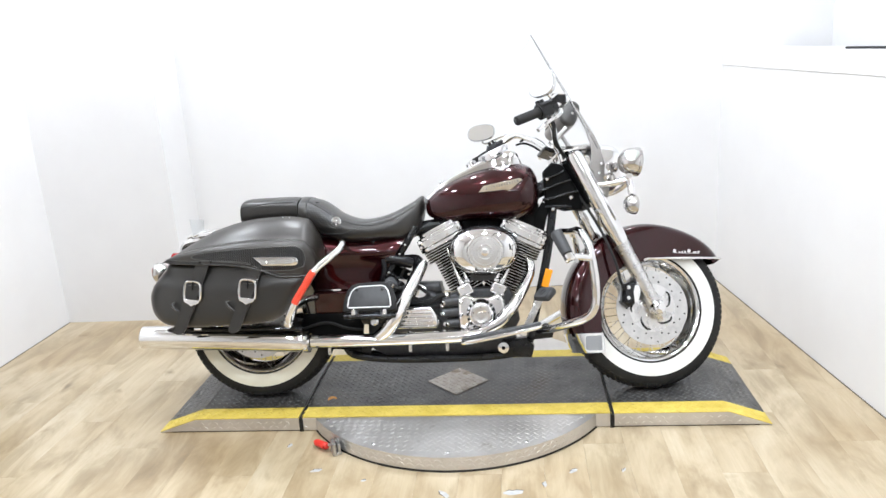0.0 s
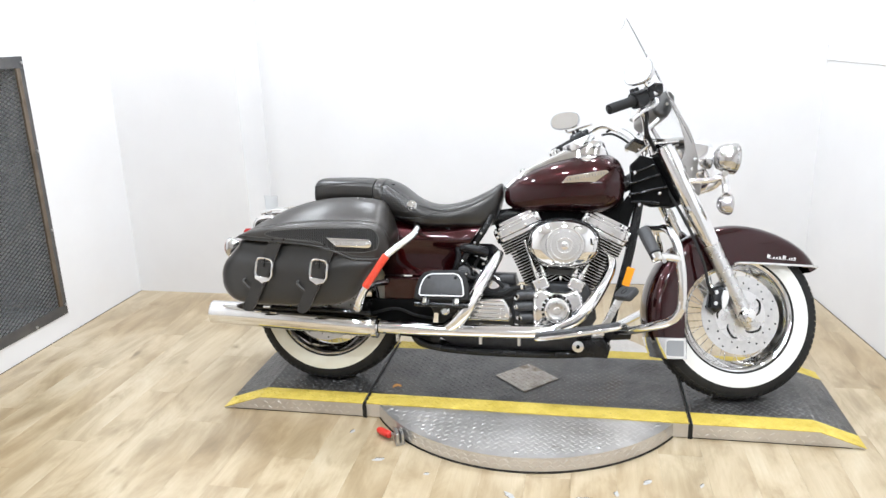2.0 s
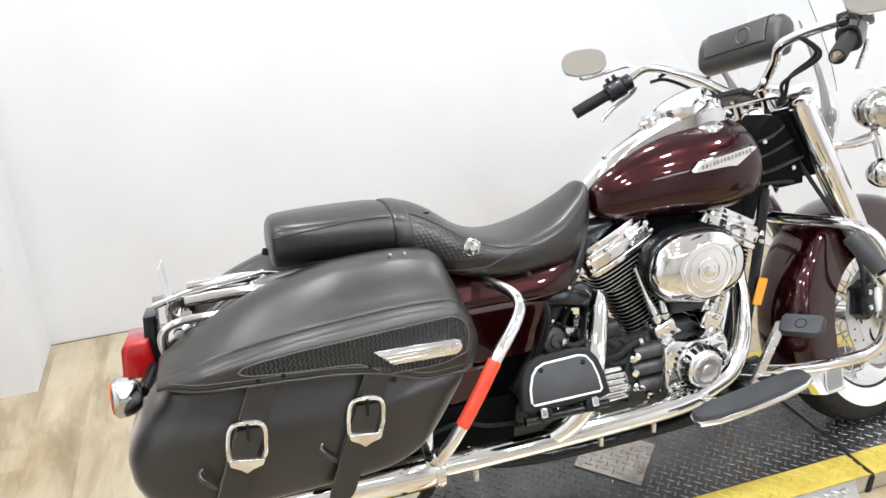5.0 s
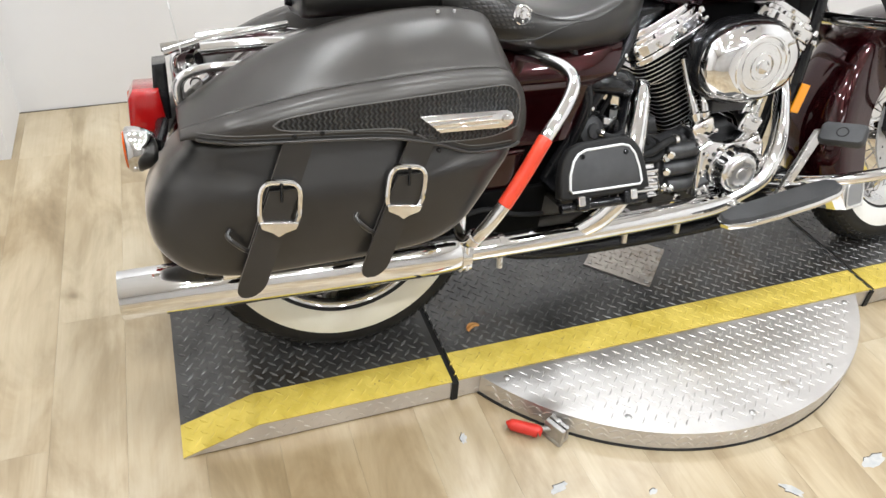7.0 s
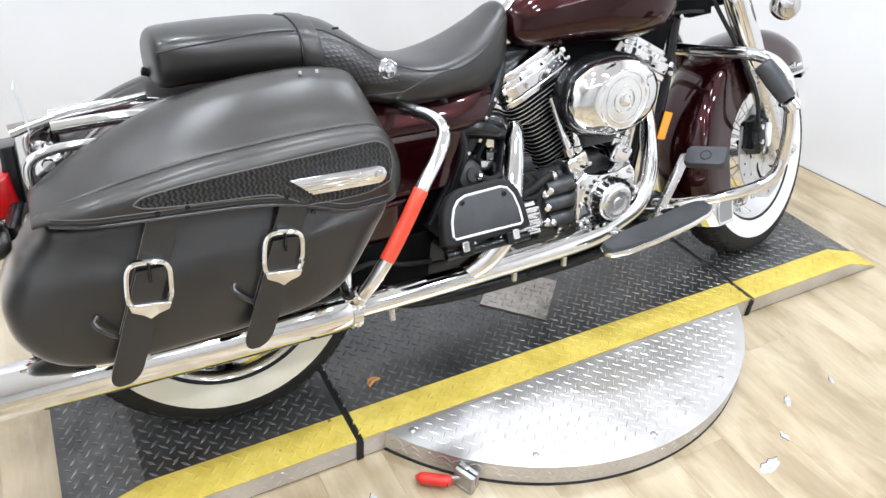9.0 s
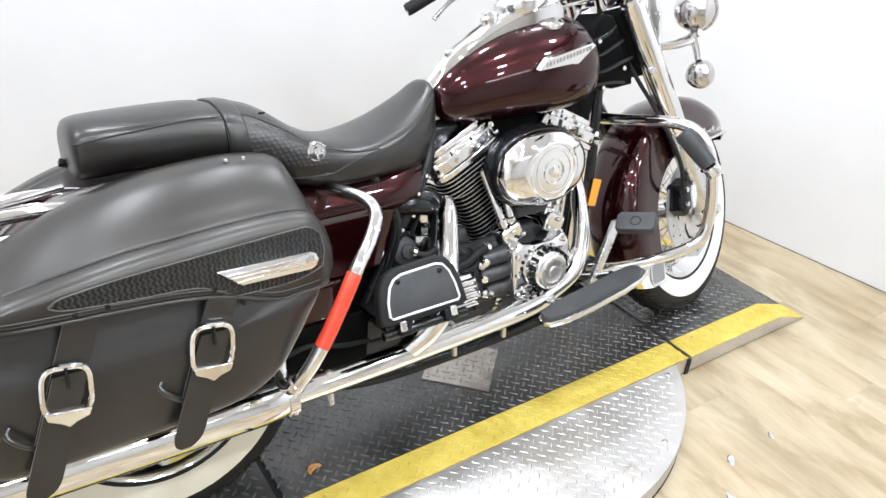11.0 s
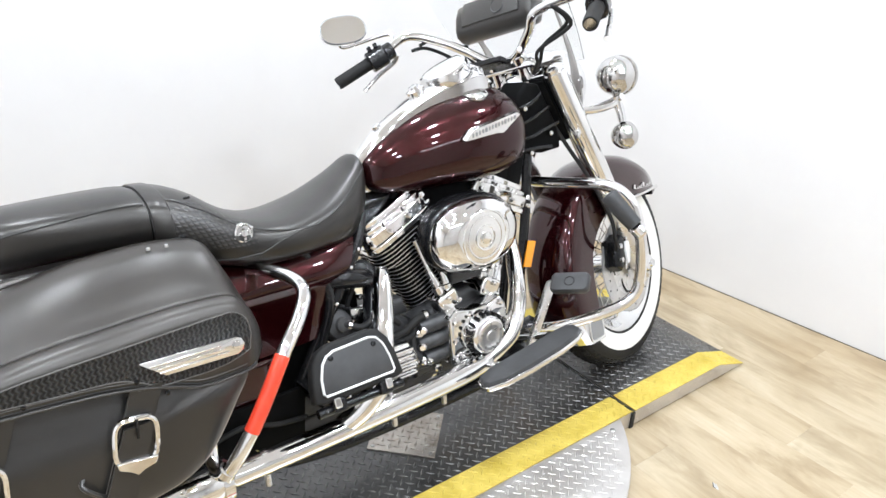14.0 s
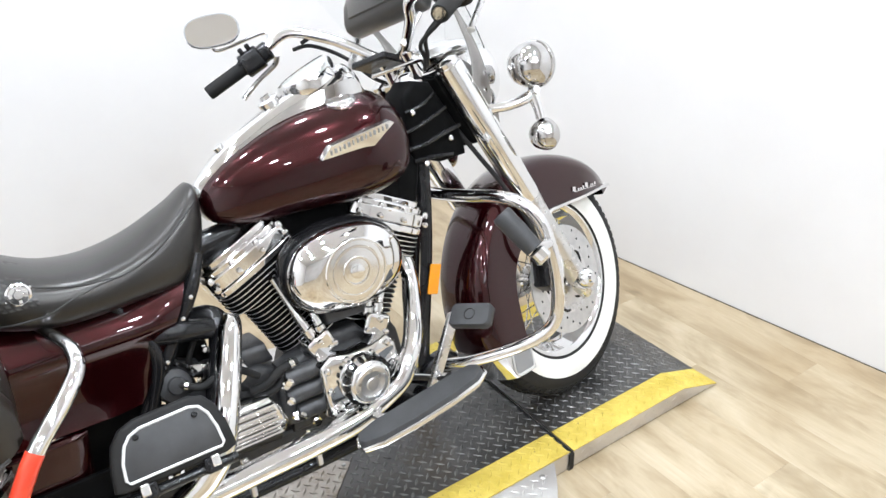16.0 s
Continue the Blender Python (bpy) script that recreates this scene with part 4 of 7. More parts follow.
rf = fender("rear_fender", REAR, Matrix.Identity(4), 60, 196, lambda a: 0.378 + 0.01 * math.sin(radians(a)), lambda a: 0.105, lambda a: 0.235 if a < 150 else 0.235 + 0.06 * ((a - 150) / 46), "deep maroon rear fender")
part("fender_strip", tube(B(), [(0.372 * math.cos(radians(a)), -0.107, 0.345 * math.sin(radians(a))) for a in range(80, 176, 8)], 0.009, 8, 2), CHROME, rf, "chrome fender strip")
part("fender_strip", tube(B(), [(0.372 * math.cos(radians(a)), 0.107, 0.345 * math.sin(radians(a))) for a in range(80, 176, 8)], 0.009, 8, 2), CHROME, rf, "chrome fender strip")


# fuel tank
def tank_rings(n=30):
    #       x      top    bottom  half   z of widest
    rows = [(-0.098, 0.792, 0.752, 0.034, 0.770), (-0.085, 0.812, 0.733, 0.058, 0.765), (-0.045, 0.846, 0.716, 0.083, 0.770), (0.02, 0.884, 0.709, 0.108, 0.780), (0.10, 0.916, 0.707, 0.130, 0.790), (0.18, 0.936, 0.706, 0.146, 0.800),
            (0.25, 0.945, 0.708, 0.153, 0.808), (0.30, 0.940, 0.714, 0.150, 0.812), (0.34, 0.920, 0.730, 0.136, 0.815), (0.362, 0.888, 0.758, 0.108, 0.815), (0.371, 0.85, 0.795, 0.06, 0.815)]
    rings = []
    for x, zt, zb, w, zm in curve_table(rows, n):
        ring = []
        for s in range(28):
            a = math.tau * s / 28
            c, si = math.cos(a), math.sin(a)
            e = 0.80 if si > 0 else 0.62
            y = w * math.copysign(abs(c) ** e, c)
            z = zm + ((zt - zm) * abs(si) ** 0.92 if si > 0 else -(zm - zb) * abs(si) ** 0.75)
            ring.append(V(x, y, z))
        rings.append(ring)
    return rings


part("fuel_tank", loft(B(), tank_rings()), PAINT, bike, "glossy deep maroon teardrop fuel tank", sharp=60)
# badge: bright lozenge plate with plain bars for its lettering
BADGE = Matrix.Translation((0.218, -0.1520, 0.853)) @ pose(0, 0, 0, 100, -3.2, 1.5)
bm = B()
out = [(-0.090, -0.017), (-0.068, 0.007), (0.076, 0.024), (0.088, 0.017), (0.034, -0.021), (0.012, -0.017)]
loft(bm, [[BADGE @ V(x, y, z) for x, y in out] for z in (-0.012, 0.004)])
bd = part("tank_badge", bm, CHROME, bike, "bright metal tank badge drawn as a plain shape", bevel=0.001)
bm = B()
for k in range(14):
    x = -0.072 + 0.0105 * k
    box(bm, BADGE @ V(x + 0.004, -0.006 + 0.0015 * k, 0.0045), ((0.0036, 0.0052, 0.0028)[k % 3], 0.0105, 0.003), BADGE.to_3x3().to_4x4())
part("badge_bars", bm, GREYPANEL, bd, "plain raised bars", bevel=0.0005)

# console strip, speedometer, fuel caps
rows = [(-0.105, 0.806, 0.788, 0.020), (-0.06, 0.848, 0.800, 0.034), (0.0, 0.890, 0.85, 0.040), (0.08, 0.930, 0.89, 0.044), (0.14, 0.958, 0.91, 0.052), (0.20, 0.985, 0.915, 0.062), (0.255, 1.000, 0.92, 0.062), (0.285, 0.985, 0.915, 0.055), (0.305, 0.94, 0.90, 0.045)]
rings = []
for x, zt, zb, w in curve_table(rows, 24):
    rings.append([V(x, y, z) for y, z in ((-w, zb), (-w * 0.96, zb + (zt - zb) * 0.55), (-w * 0.82, zt - 0.008), (-w * 0.5, zt), (w * 0.5, zt), (w * 0.82, zt - 0.008), (w * 0.96, zb + (zt - zb) * 0.55), (w, zb))])
con = part("console", loft(B(), rings), CHROME, bike, "long chrome tank console", sharp=45)
rings = []
for x, zt, zb, w in curve_table(rows[2:], 14):
    rings.append([V(x, y, z) for y, z in ((-w - 0.012, zb - 0.02), (-w - 0.002, zb + (zt - zb) * 0.62), (w + 0.002, zb + (zt - zb) * 0.62), (w + 0.012, zb - 0.02))])
part("console_side", loft(B(), rings), DIMCHROME, con, "chrome console flank", sharp=45)
SP = axis((0.190, 0, 0.984), (-0.42, 0, 0.91))
part("speedometer", lathe(B(), [(0.066, -0.02), (0.068, 0.004), (0.064, 0.012), (0.056, 0.014)], SP, 36), CHROME, con, "chrome speedometer bezel")
part("dial", lathe(B(), [(0, 0.012), (0.057, 0.012)], SP, 36), varied("dial_face", (0.40, 0.40, 0.385), (0.47, 0.47, 0.45), 20, (0.15, 0.25)), con, "pale round dial")
part("ignition_switch", lathe(B(), [(0.024, -0.01), (0.024, 0.012), (0.014, 0.016), (0.012, 0.022), (0, 0.022)], axis((0.098, 0, 0.938), (-0.42, 0, 0.91)), 20), CHROME, con, "chrome ignition switch")
part("console_stud", lathe(B(), [(0.011, -0.004), (0.011, 0.006), (0, 0.009)], axis((-0.03, 0, 0.872), (-0.5, 0, 0.86)), 14), CHROME, con)
for s in (-1, 1):
    part("fuel_cap", lathe(B(), [(0.033, -0.014), (0.034, 0.001), (0.0345, 0.005), (0.031, 0.008), (0.016, 0.010), (0, 0.010)], axis((0.226, s * 0.073, 0.926), (-0.08, s * 0.27, 0.96)), 28), CHROME, bike, "round chrome fuel cap")


# ---- seat ----
def seat_rings(rows, n, power=2.6):
    rings = []
    for x, zt, zb, w, dip in curve_table(rows, n):
        ring = []
        zm = zb + (zt - zb) * 0.45
        for s in range(26):
            a = math.tau * s / 26
            c, si = math.cos(a), math.sin(a)
            e = 2 / power
            y = w * math.copysign(abs(c) ** e, c)
            z = zm + ((zt - zm) if si > 0 else (zm - zb)) * math.copysign(abs(si) ** e, si)
            if si > 0:
                z -= dip * (1 - min(abs(y) / w, 1) ** 2) * si
            ring.append(V(x, y, z))
        rings.append(ring)
    return rings


rows = [(-0.882, 0.800, 0.748, 0.080, 0), (-0.877, 0.824, 0.736, 0.110, 0), (-0.860, 0.838, 0.732, 0.122, 0), (-0.80, 0.842, 0.735, 0.132, 0), (-0.72, 0.843, 0.735, 0.139, 0), (-0.65, 0.842, 0.732, 0.145, 0), (-0.6205, 0.838, 0.73, 0.148, 0)]
PILLION_RINGS = seat_rings(rows, 24, 3.4)
pil = part("pillion_seat", loft(B(), PILLION_RINGS), SEATLEATHER, bike, "black leather pillion seat", sharp=60)
rows = [(-0.618, 0.838, 0.715, 0.149, 0), (-0.59, 0.837, 0.70, 0.153, 0), (-0.55, 0.828, 0.68, 0.160, 0), (-0.51, 0.808, 0.665, 0.170, 0.002), (-0.46, 0.777, 0.650, 0.176, 0.008), (-0.40, 0.755, 0.640, 0.178, 0.012), (-0.33, 0.749, 0.640, 0.175, 0.013), (-0.25, 0.764, 0.640, 0.160, 0.010), (-0.19, 0.786, 0.636, 0.140, 0.006),
        (-0.15, 0.803, 0.655, 0.116, 0.002), (-0.128, 0.816, 0.685, 0.094, 0), (-0.113, 0.822, 0.730, 0.070, 0), (-0.104, 0.815, 0.765, 0.042, 0)]
SEAT_RINGS = seat_rings(rows, 36, 2.9)


def smooth_pairs(line, n=24):
    return curve_table(line, n)


sd = part("rider_seat", loft(B(), SEAT_RINGS), SEATLEATHER, bike, "black leather rider seat with basket-weave panel", sharp=60)


def seat_ring(x, grow):
    """The rider seat's outline at that length, drawn out by a thickness."""
    for r0, r1 in zip(SEAT_RINGS, SEAT_RINGS[1:]):
        if r0[0].x <= x <= r1[0].x:
            k = (x - r0[0].x) / (r1[0].x - r0[0].x)
            ring = [p.lerp(q, k) for p, q in zip(r0, r1)]
            w = max(p.y for p in ring)
            return [V(x, p.y * (1 + grow / w), p.z + grow * (1 if p.z > 0.77 else 0)) for p in ring]


part("seat_strap", loft(B(), [seat_ring(x, g) for x, g in ((-0.6165, 0.0), (-0.6162, 0.0022), (-0.6145, 0.0030), (-0.583, 0.0030), (-0.581, 0.0022), (-0.5805, 0.0))]), SEATLEATHER, bike, "black leather hand strap over the seat", sharp=50)


def on_seat(x, z, out=0.0015, rings=None):
    """The rider seat's flank on the kickstand's far side at that length and height."""
    rings = rings or SEAT_RINGS
    for r0, r1 in zip(rings, rings[1:]):
        if r0[0].x <= x <= r1[0].x:
            k = (x - r0[0].x) / (r1[0].x - r0[0].x)
            ring = [p.lerp(q, k) for p, q in zip(r0, r1)]
            side_ = sorted((p for p in ring if p.y < 0), key=lambda p: p.z)
            for p, q in zip(side_, side_[1:]):
                if p.z <= z <= q.z:
                    return V(x, p.y + (q.y - p.y) * (z - p.z) / max(q.z - p.z, 1e-6) - out, z)
            p = side_[0] if z < side_[0].z else side_[-1]
            return V(x, p.y - out, p.z)
    return V(x, -0.1, z)


# basket-weave panel on the flank, the gusset seam and the piping
panel = []
for i in range(15):
    x = -0.579 + 0.150 * i / 14
    zt, zb = 0.822 - 0.062 * (i / 14) ** 1.2, 0.722 - 0.012 * i / 14
    panel.append([on_seat(x, zt + (zb - zt) * j / 8, 0.0010) for j in range(9)])
part("weave_panel", loft(B(), panel, closed_ring=False), DOTS, sd, "leather panel pressed with small squares", sharp=60)
for line in ([(-0.580, 0.820), (-0.56, 0.814), (-0.51, 0.786), (-0.46, 0.752), (-0.41, 0.733), (-0.36, 0.722), (-0.31, 0.720)], [(-0.425, 0.690), (-0.38, 0.705), (-0.33, 0.716), (-0.28, 0.720), (-0.22, 0.740), (-0.16, 0.772), (-0.12, 0.796)], [(-0.56, 0.70), (-0.50, 0.690), (-0.425, 0.690)]):
    part("seam", tube(B(), [on_seat(x, z, 0.0004) for x, z in smooth_pairs(line)], 0.0019, 6, 1), STITCH, sd, "stitched seam")
part("seam", tube(B(), [on_seat(x, z, 0.0004, PILLION_RINGS) for x, z in smooth_pairs([(-0.876, 0.806), (-0.862, 0.808), (-0.84, 0.812), (-0.78, 0.818), (-0.70, 0.824), (-0.66, 0.825), (-0.624, 0.823)])], 0.0019, 6, 1), STITCH, pil, "stitched seam")
part("strap_tab", box(B(), (-0.540, -0.122, 0.818), (0.014, 0.004, 0.005), pose(0, 0, 0, 20)), BLACK, sd, "small dark tab", bevel=0.002)
part("strap_clasp", box(B(), on_seat(-0.578, 0.752, 0.003), (0.030, 0.006, 0.009)), BLACK, sd, "small black clasp", bevel=0.002)
CON = axis(on_seat(-0.455, 0.738, 0.001), (0.06, -1, 0.12))
cn = part("concho", lathe(B(), [(0.020, -0.006), (0.020, 0.003), (0.017, 0.005), (0.015, 0.002), (0.009, 0.002), (0.007, 0.006), (0, 0.007)], CON, 24), CHROME, bike, "round chrome concho")
bm = B()
for k in range(0, 8, 2):
    box(bm, CON @ V(0.0120 * math.cos(k * math.pi / 4), 0.0120 * math.sin(k * math.pi / 4), 0.003), (0.006, 0.006, 0.004), CON.to_3x3().to_4x4() @ pose(0, 0, 0, 0, 0, 45 * k))
box(bm, CON @ V(0, 0, 0.001), (0.046, 0.005, 0.003), CON.to_3x3().to_4x4() @ pose(0, 0, 0, 0, 0, 20))
part("concho_star", bm, CHROME, cn, bevel=0.001)


# ---- saddlebags ----
def lid_rows():
    #        x     seam   thread  crease  crown
    return [(-1.125, 0.612, 0.614, 0.618, 0.622), (-1.10, 0.617, 0.624, 0.631, 0.641), (-1.04, 0.614, 0.637, 0.652, 0.678), (-0.95, 0.608, 0.651, 0.669, 0.720), (-0.87, 0.603, 0.657, 0.680, 0.747), (-0.78, 0.594, 0.661, 0.687, 0.765), (-0.70, 0.572, 0.663, 0.690, 0.771), (-0.64, 0.549, 0.663, 0.690, 0.771),
            (-0.585, 0.546, 0.661, 0.687, 0.764), (-0.555, 0.547, 0.656, 0.680, 0.752), (-0.535, 0.550, 0.643, 0.664, 0.718), (-0.520, 0.556, 0.626, 0.642, 0.684), (-0.510, 0.565, 0.60, 0.615, 0.645)]


def lid_out(x):
    """How far the lid's outer face stands from the machine's middle at that length."""
    u = min(max((x + 1.125) / 0.10, 0), 1)
    v = min(max((-0.510 - x) / 0.05, 0), 1)
    w = (0.78 + 0.22 * math.sin(u * math.pi / 2)) * (0.82 + 0.18 * math.sin(v * math.pi / 2))
    return 0.165 + (0.216 - 0.018 * min(max((x + 0.78) / 0.22, 0), 1)) * w


def saddlebag(s):
    """s: -1 for the bag on the camera's side."""
    body = [(-1.200, 0.455), (-1.196, 0.492), (-1.168, 0.54), (-1.125, 0.585), (-1.08, 0.612), (-0.80, 0.615), (-0.56, 0.60), (-0.528, 0.575), (-0.535, 0.545), (-0.565, 0.500), (-0.60, 0.447), (-0.638, 0.400), (-0.69, 0.372), (-0.77, 0.360), (-0.90, 0.356), (-1.04, 0.355), (-1.115, 0.361), (-1.163, 0.380), (-1.192, 0.415)]
    mid = V(-0.875, 0, 0.475)
    outline = smooth_path([V(x, 0, z) for x, z in body], 3, closed=True)
    rings = []
    for y, k in ((0.175, 0.96), (0.190, 1.0), (0.318, 1.0), (0.338, 0.992), (0.352, 0.970), (0.361, 0.935), (0.367, 0.885), (0.3705, 0.80), (0.373, 0.62), (0.3745, 0.38), (0.375, 0.12)):
        ring = []
        for p in outline:
            q = mid + (p - mid) * k
            back = 0.030 * ((-1.0 - q.x) / 0.2) ** 2 if y > 0.28 and q.x < -1.0 else 0.0
            tuck_in = 0.018 * min(max((q.z - 0.525) / 0.03, 0), 1) if y > 0.30 else 0.0
            ring.append(V(q.x, s * (y - back - tuck_in), q.z))
        rings.append(ring)
    bm = loft(B(), rings)
    bag = part("saddlebag", bm, LEATHER, bike, "black leather saddlebag with chrome buckles", sharp=60)
    rings = []
    for x, zs, ze, zk, zc in curve_table(lid_rows(), 48):
        y0, span = 0.165, lid_out(x) - 0.165
        zz = min(zs, ze - 0.004)
        d, f = zc - zk, zk - ze
        g = min(d / 0.06, 1)
        sec = [(0.0, zz), (0.0, zc - 0.012), (0.10, zc - 0.003), (0.28, zc), (0.44, zc - d * 0.22), (0.60, zc - d * 0.52), (0.72, zc - d * 0.79), (0.785, zk + 0.004 * g), (0.797, zk + 0.0025 * g), (0.802, zk - 0.0022 * g), (0.809, zk - 0.0020 * g), (0.818, zk + 0.0004 * g),
               (0.865, zk - f * 0.02), (0.915, zk - f * 0.17), (0.955, zk - f * 0.40), (0.982, zk - f * 0.70), (0.996, ze), (1.0, ze - (ze - zz) * 0.4), (1.0, ze - (ze - zz) * 0.75), (0.994, zz), (0.9, zz + 0.004)]
        rings.append([V(x, s * (y0 + span * k), z) for k, z in sec])
    lid = part("lid", loft(B(), rings), LITLEATHER, bag, "black leather lid with a sloping top and rolled shoulder", sharp=75)
    # weave inlay along the lid's outer face
    top = [(-0.982, 0.638), (-0.966, 0.647), (-0.92, 0.653), (-0.86, 0.658), (-0.776, 0.662), (-0.677, 0.664), (-0.600, 0.665), (-0.567, 0.663), (-0.545, 0.644), (-0.538, 0.614)]
    low = [(-0.982, 0.637), (-0.966, 0.629), (-0.92, 0.623), (-0.86, 0.618), (-0.778, 0.612), (-0.743, 0.598), (-0.712, 0.580), (-0.690, 0.576), (-0.600, 0.573), (-0.545, 0.586)]
    n = 40
    ta, tb = curve_table(top, n), curve_table(low, n)
    grid = []
    for (xa, za), (xb, zb) in zip(ta, tb):
        row = []
        for q in range(8):
            x, z = xa + (xb - xa) * q / 7, za + (zb - za) * q / 7
            row.append(V(x, s * (lid_out(x) + 0.0012), z))
        grid.append(row)
    bm = loft(B(), grid, closed_ring=False)
    r = bmesh.ops.extrude_face_region(bm, geom=list(bm.faces))
    bmesh.ops.translate(bm, verts=[e for e in r["geom"] if isinstance(e, bmesh.types.BMVert)], vec=(0, -s * 0.006, 0))
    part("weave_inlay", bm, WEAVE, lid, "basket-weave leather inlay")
    loop = [V(x, s * (lid_out(x) + 0.001), z) for x, z in ta] + [V(x, s * (lid_out(x) + 0.001), z) for x, z in reversed(tb)]
    part("inlay_stitching", tube(B(), loop, 0.0013, 6, 1, closed=True), THREAD, lid, "pale stitching round the inlay")
    for lift in (0.007, 0.013):
        seam = [V(x, s * (lid_out(x) + 0.0004), z + lift) for x, z, *_ in curve_table([r_ for r_ in lid_rows()[1:10]], 30)]
        part("lid_stitching", tube(B(), seam, 0.0009, 5, 1), STITCH if lift < 0.01 else THREAD, lid, "line of stitching")
    hem = [V(x, s * (lid_out(x) + 0.0006), z + 0.001) for x, z, *_ in curve_table([r_ for r_ in lid_rows()[1:11]], 30)]
    part("lid_hem", tube(B(), hem, 0.0032, 8, 1), LEATHER, lid, "rolled lower hem of the lid")
    # ribbed chrome bar on the lid
    yb = 0.376
    part("lid_bar", slab(B(), [(-0.736, 0.629), (-0.575, 0.625), (-0.565, 0.620), (-0.560, 0.609), (-0.564, 0.598), (-0.574, 0.592), (-0.700, 0.595)], s * (yb - 0.012), s * (yb + 0.005), 0.002, 2), CHROME, lid, "ribbed chrome bar")
    for z in (0.602, 0.6095, 0.617):
        part("rib", box(B(), (-0.647 - (z - 0.6) * 0.9, s * (yb + 0.0055), z), (0.118, 0.003, 0.0032)), CHROME, lid, bevel=0.0008)
    part("bar_bolt", lathe(B(), [(0.009, -0.002), (0.009, 0.004), (0, 0.008)], axis((-0.573, s * (yb + 0.005), 0.609), (0, s, 0)), 14), CHROME, lid)
    for x in (-0.985, -0.765):
        # strap from under the lid to its hanging tail
        def strap(z0, z1, w, y, lift):
            rr = []
            for t in (0, 0.2, 0.4, 0.6, 0.8, 0.87, 0.91, 0.94, 0.965, 0.985, 0.997):
                z = z0 + (z1 - z0) * t
                xx = x + (z - 0.505) * 0.42
                ww = w * (1 if t < 0.87 else math.sqrt(1 - ((t - 0.87) / 0.131) ** 2))
                rr.append([V(xx - ww, s * (y + lift * t), z), V(xx + ww, s * (y + lift * t), z), V(xx + ww, s * (y + lift * t + 0.005), z), V(xx - ww, s * (y + lift * t + 0.005), z)])
            return loft(B(), rr)
        part("strap", strap(0.606 if x < -0.9 else 0.586, 0.40, 0.026, 0.3735, 0.006), LEATHER, bag, "black leather strap", sharp=40)
        part("strap_tail", strap(0.53, 0.338, 0.025, 0.386, 0.004), LEATHER, bag, "hanging strap end", sharp=40)
        tilt = pose(0, 0, 0, 0, -22 * 1)
        c = V(x, s * 0.390, 0.505)
        sq = [V(0.033 * math.copysign(abs(math.cos(a)) ** 0.5, math.cos(a)), 0, 0.040 * math.copysign(abs(math.sin(a)) ** 0.55, math.sin(a))) for a in [math.tau * i / 28 for i in range(28)]]
        rot = pose(0, 0, 0, 0, 8)
        bk = part("buckle", tube(B(), [c + rot @ p for p in sq], 0.0050, 8, 1, closed=True), CHROME, bag, "heavy chrome buckle")
        bm = B()
        loft(bm, [[c + rot @ V(px, s * h, pz) for px, pz in ((-0.033, -0.030), (0.033, -0.030), (0.029, -0.043), (0.011, -0.050), (0.0, -0.058), (-0.011, -0.050), (-0.029, -0.043))] for h in (-0.004, 0.008)])
        part("buckle_tip", bm, CHROME, bk, bevel=0.002)
        part("buckle_pin", rod(B(), c + rot @ V(0, s * 0.006, 0.040), c + rot @ V(0.002, s * 0.007, 0.008), 0.0026, 8), BLACK, bk)
        bm = B()
        for k in range(3):
            lathe(bm, [(0, 0.0012), (0.0028, 0.0010), (0.0028, -0.002)], axis(c + V(-0.002 - 0.004 * k, s * 0.0, 0.012 - 0.012 * k) + V(0, -s * 0.001, 0), (0, s, 0)), 8)
        part("eyelet", bm, BLACK, bk)
        # small keeper loop beside the strap
        kx = x - 0.062
        part("keeper", tube(B(), [(kx - 0.022, s * 0.371, 0.462), (kx - 0.028, s * 0.379, 0.456), (kx - 0.022, s * 0.386, 0.447), (kx - 0.004, s * 0.384, 0.428), (kx + 0.018, s * 0.376, 0.414)], 0.0042, 8), LEATHER, bag, "small leather keeper")
    for x, z in ((-0.95, 0.607), (-0.905, 0.608), (-0.745, 0.590), (-0.70, 0.552)):
        part("rivet", lathe(B(), [(0.0045, -0.002), (0.004, 0.002), (0, 0.003)], axis((x, s * (lid_out(x) + 0.001), z + 0.010), (0, s, 0)), 10), BLACK, lid)
    for x, y in ((-0.655, 0.236), (-0.625, 0.24)):
        part("lid_rivet", lathe(B(), [(0.004, -0.003), (0.003, 0.001), (0, 0.0015)], axis((x, s * y, 0.770), (0, 0.2 * s, 1)), 10), SATIN, lid)
    return bag


saddlebag(-1)
saddlebag(1)
# bright clips under the bag
for x in (-1.075, -1.01):
    part("bag_clip", box(B(), (x, -0.31, 0.343), (0.03, 0.02, 0.012)), CHROME, bike, bevel=0.003)
part("bag_support", tube(B(), [(-1.12, -0.29, 0.343), (-1.05, -0.29, 0.334), (-0.75, -0.28, 0.33), (-0.6, -0.26, 0.32)], 0.009, 8), BLACK, bike, "black support rail")

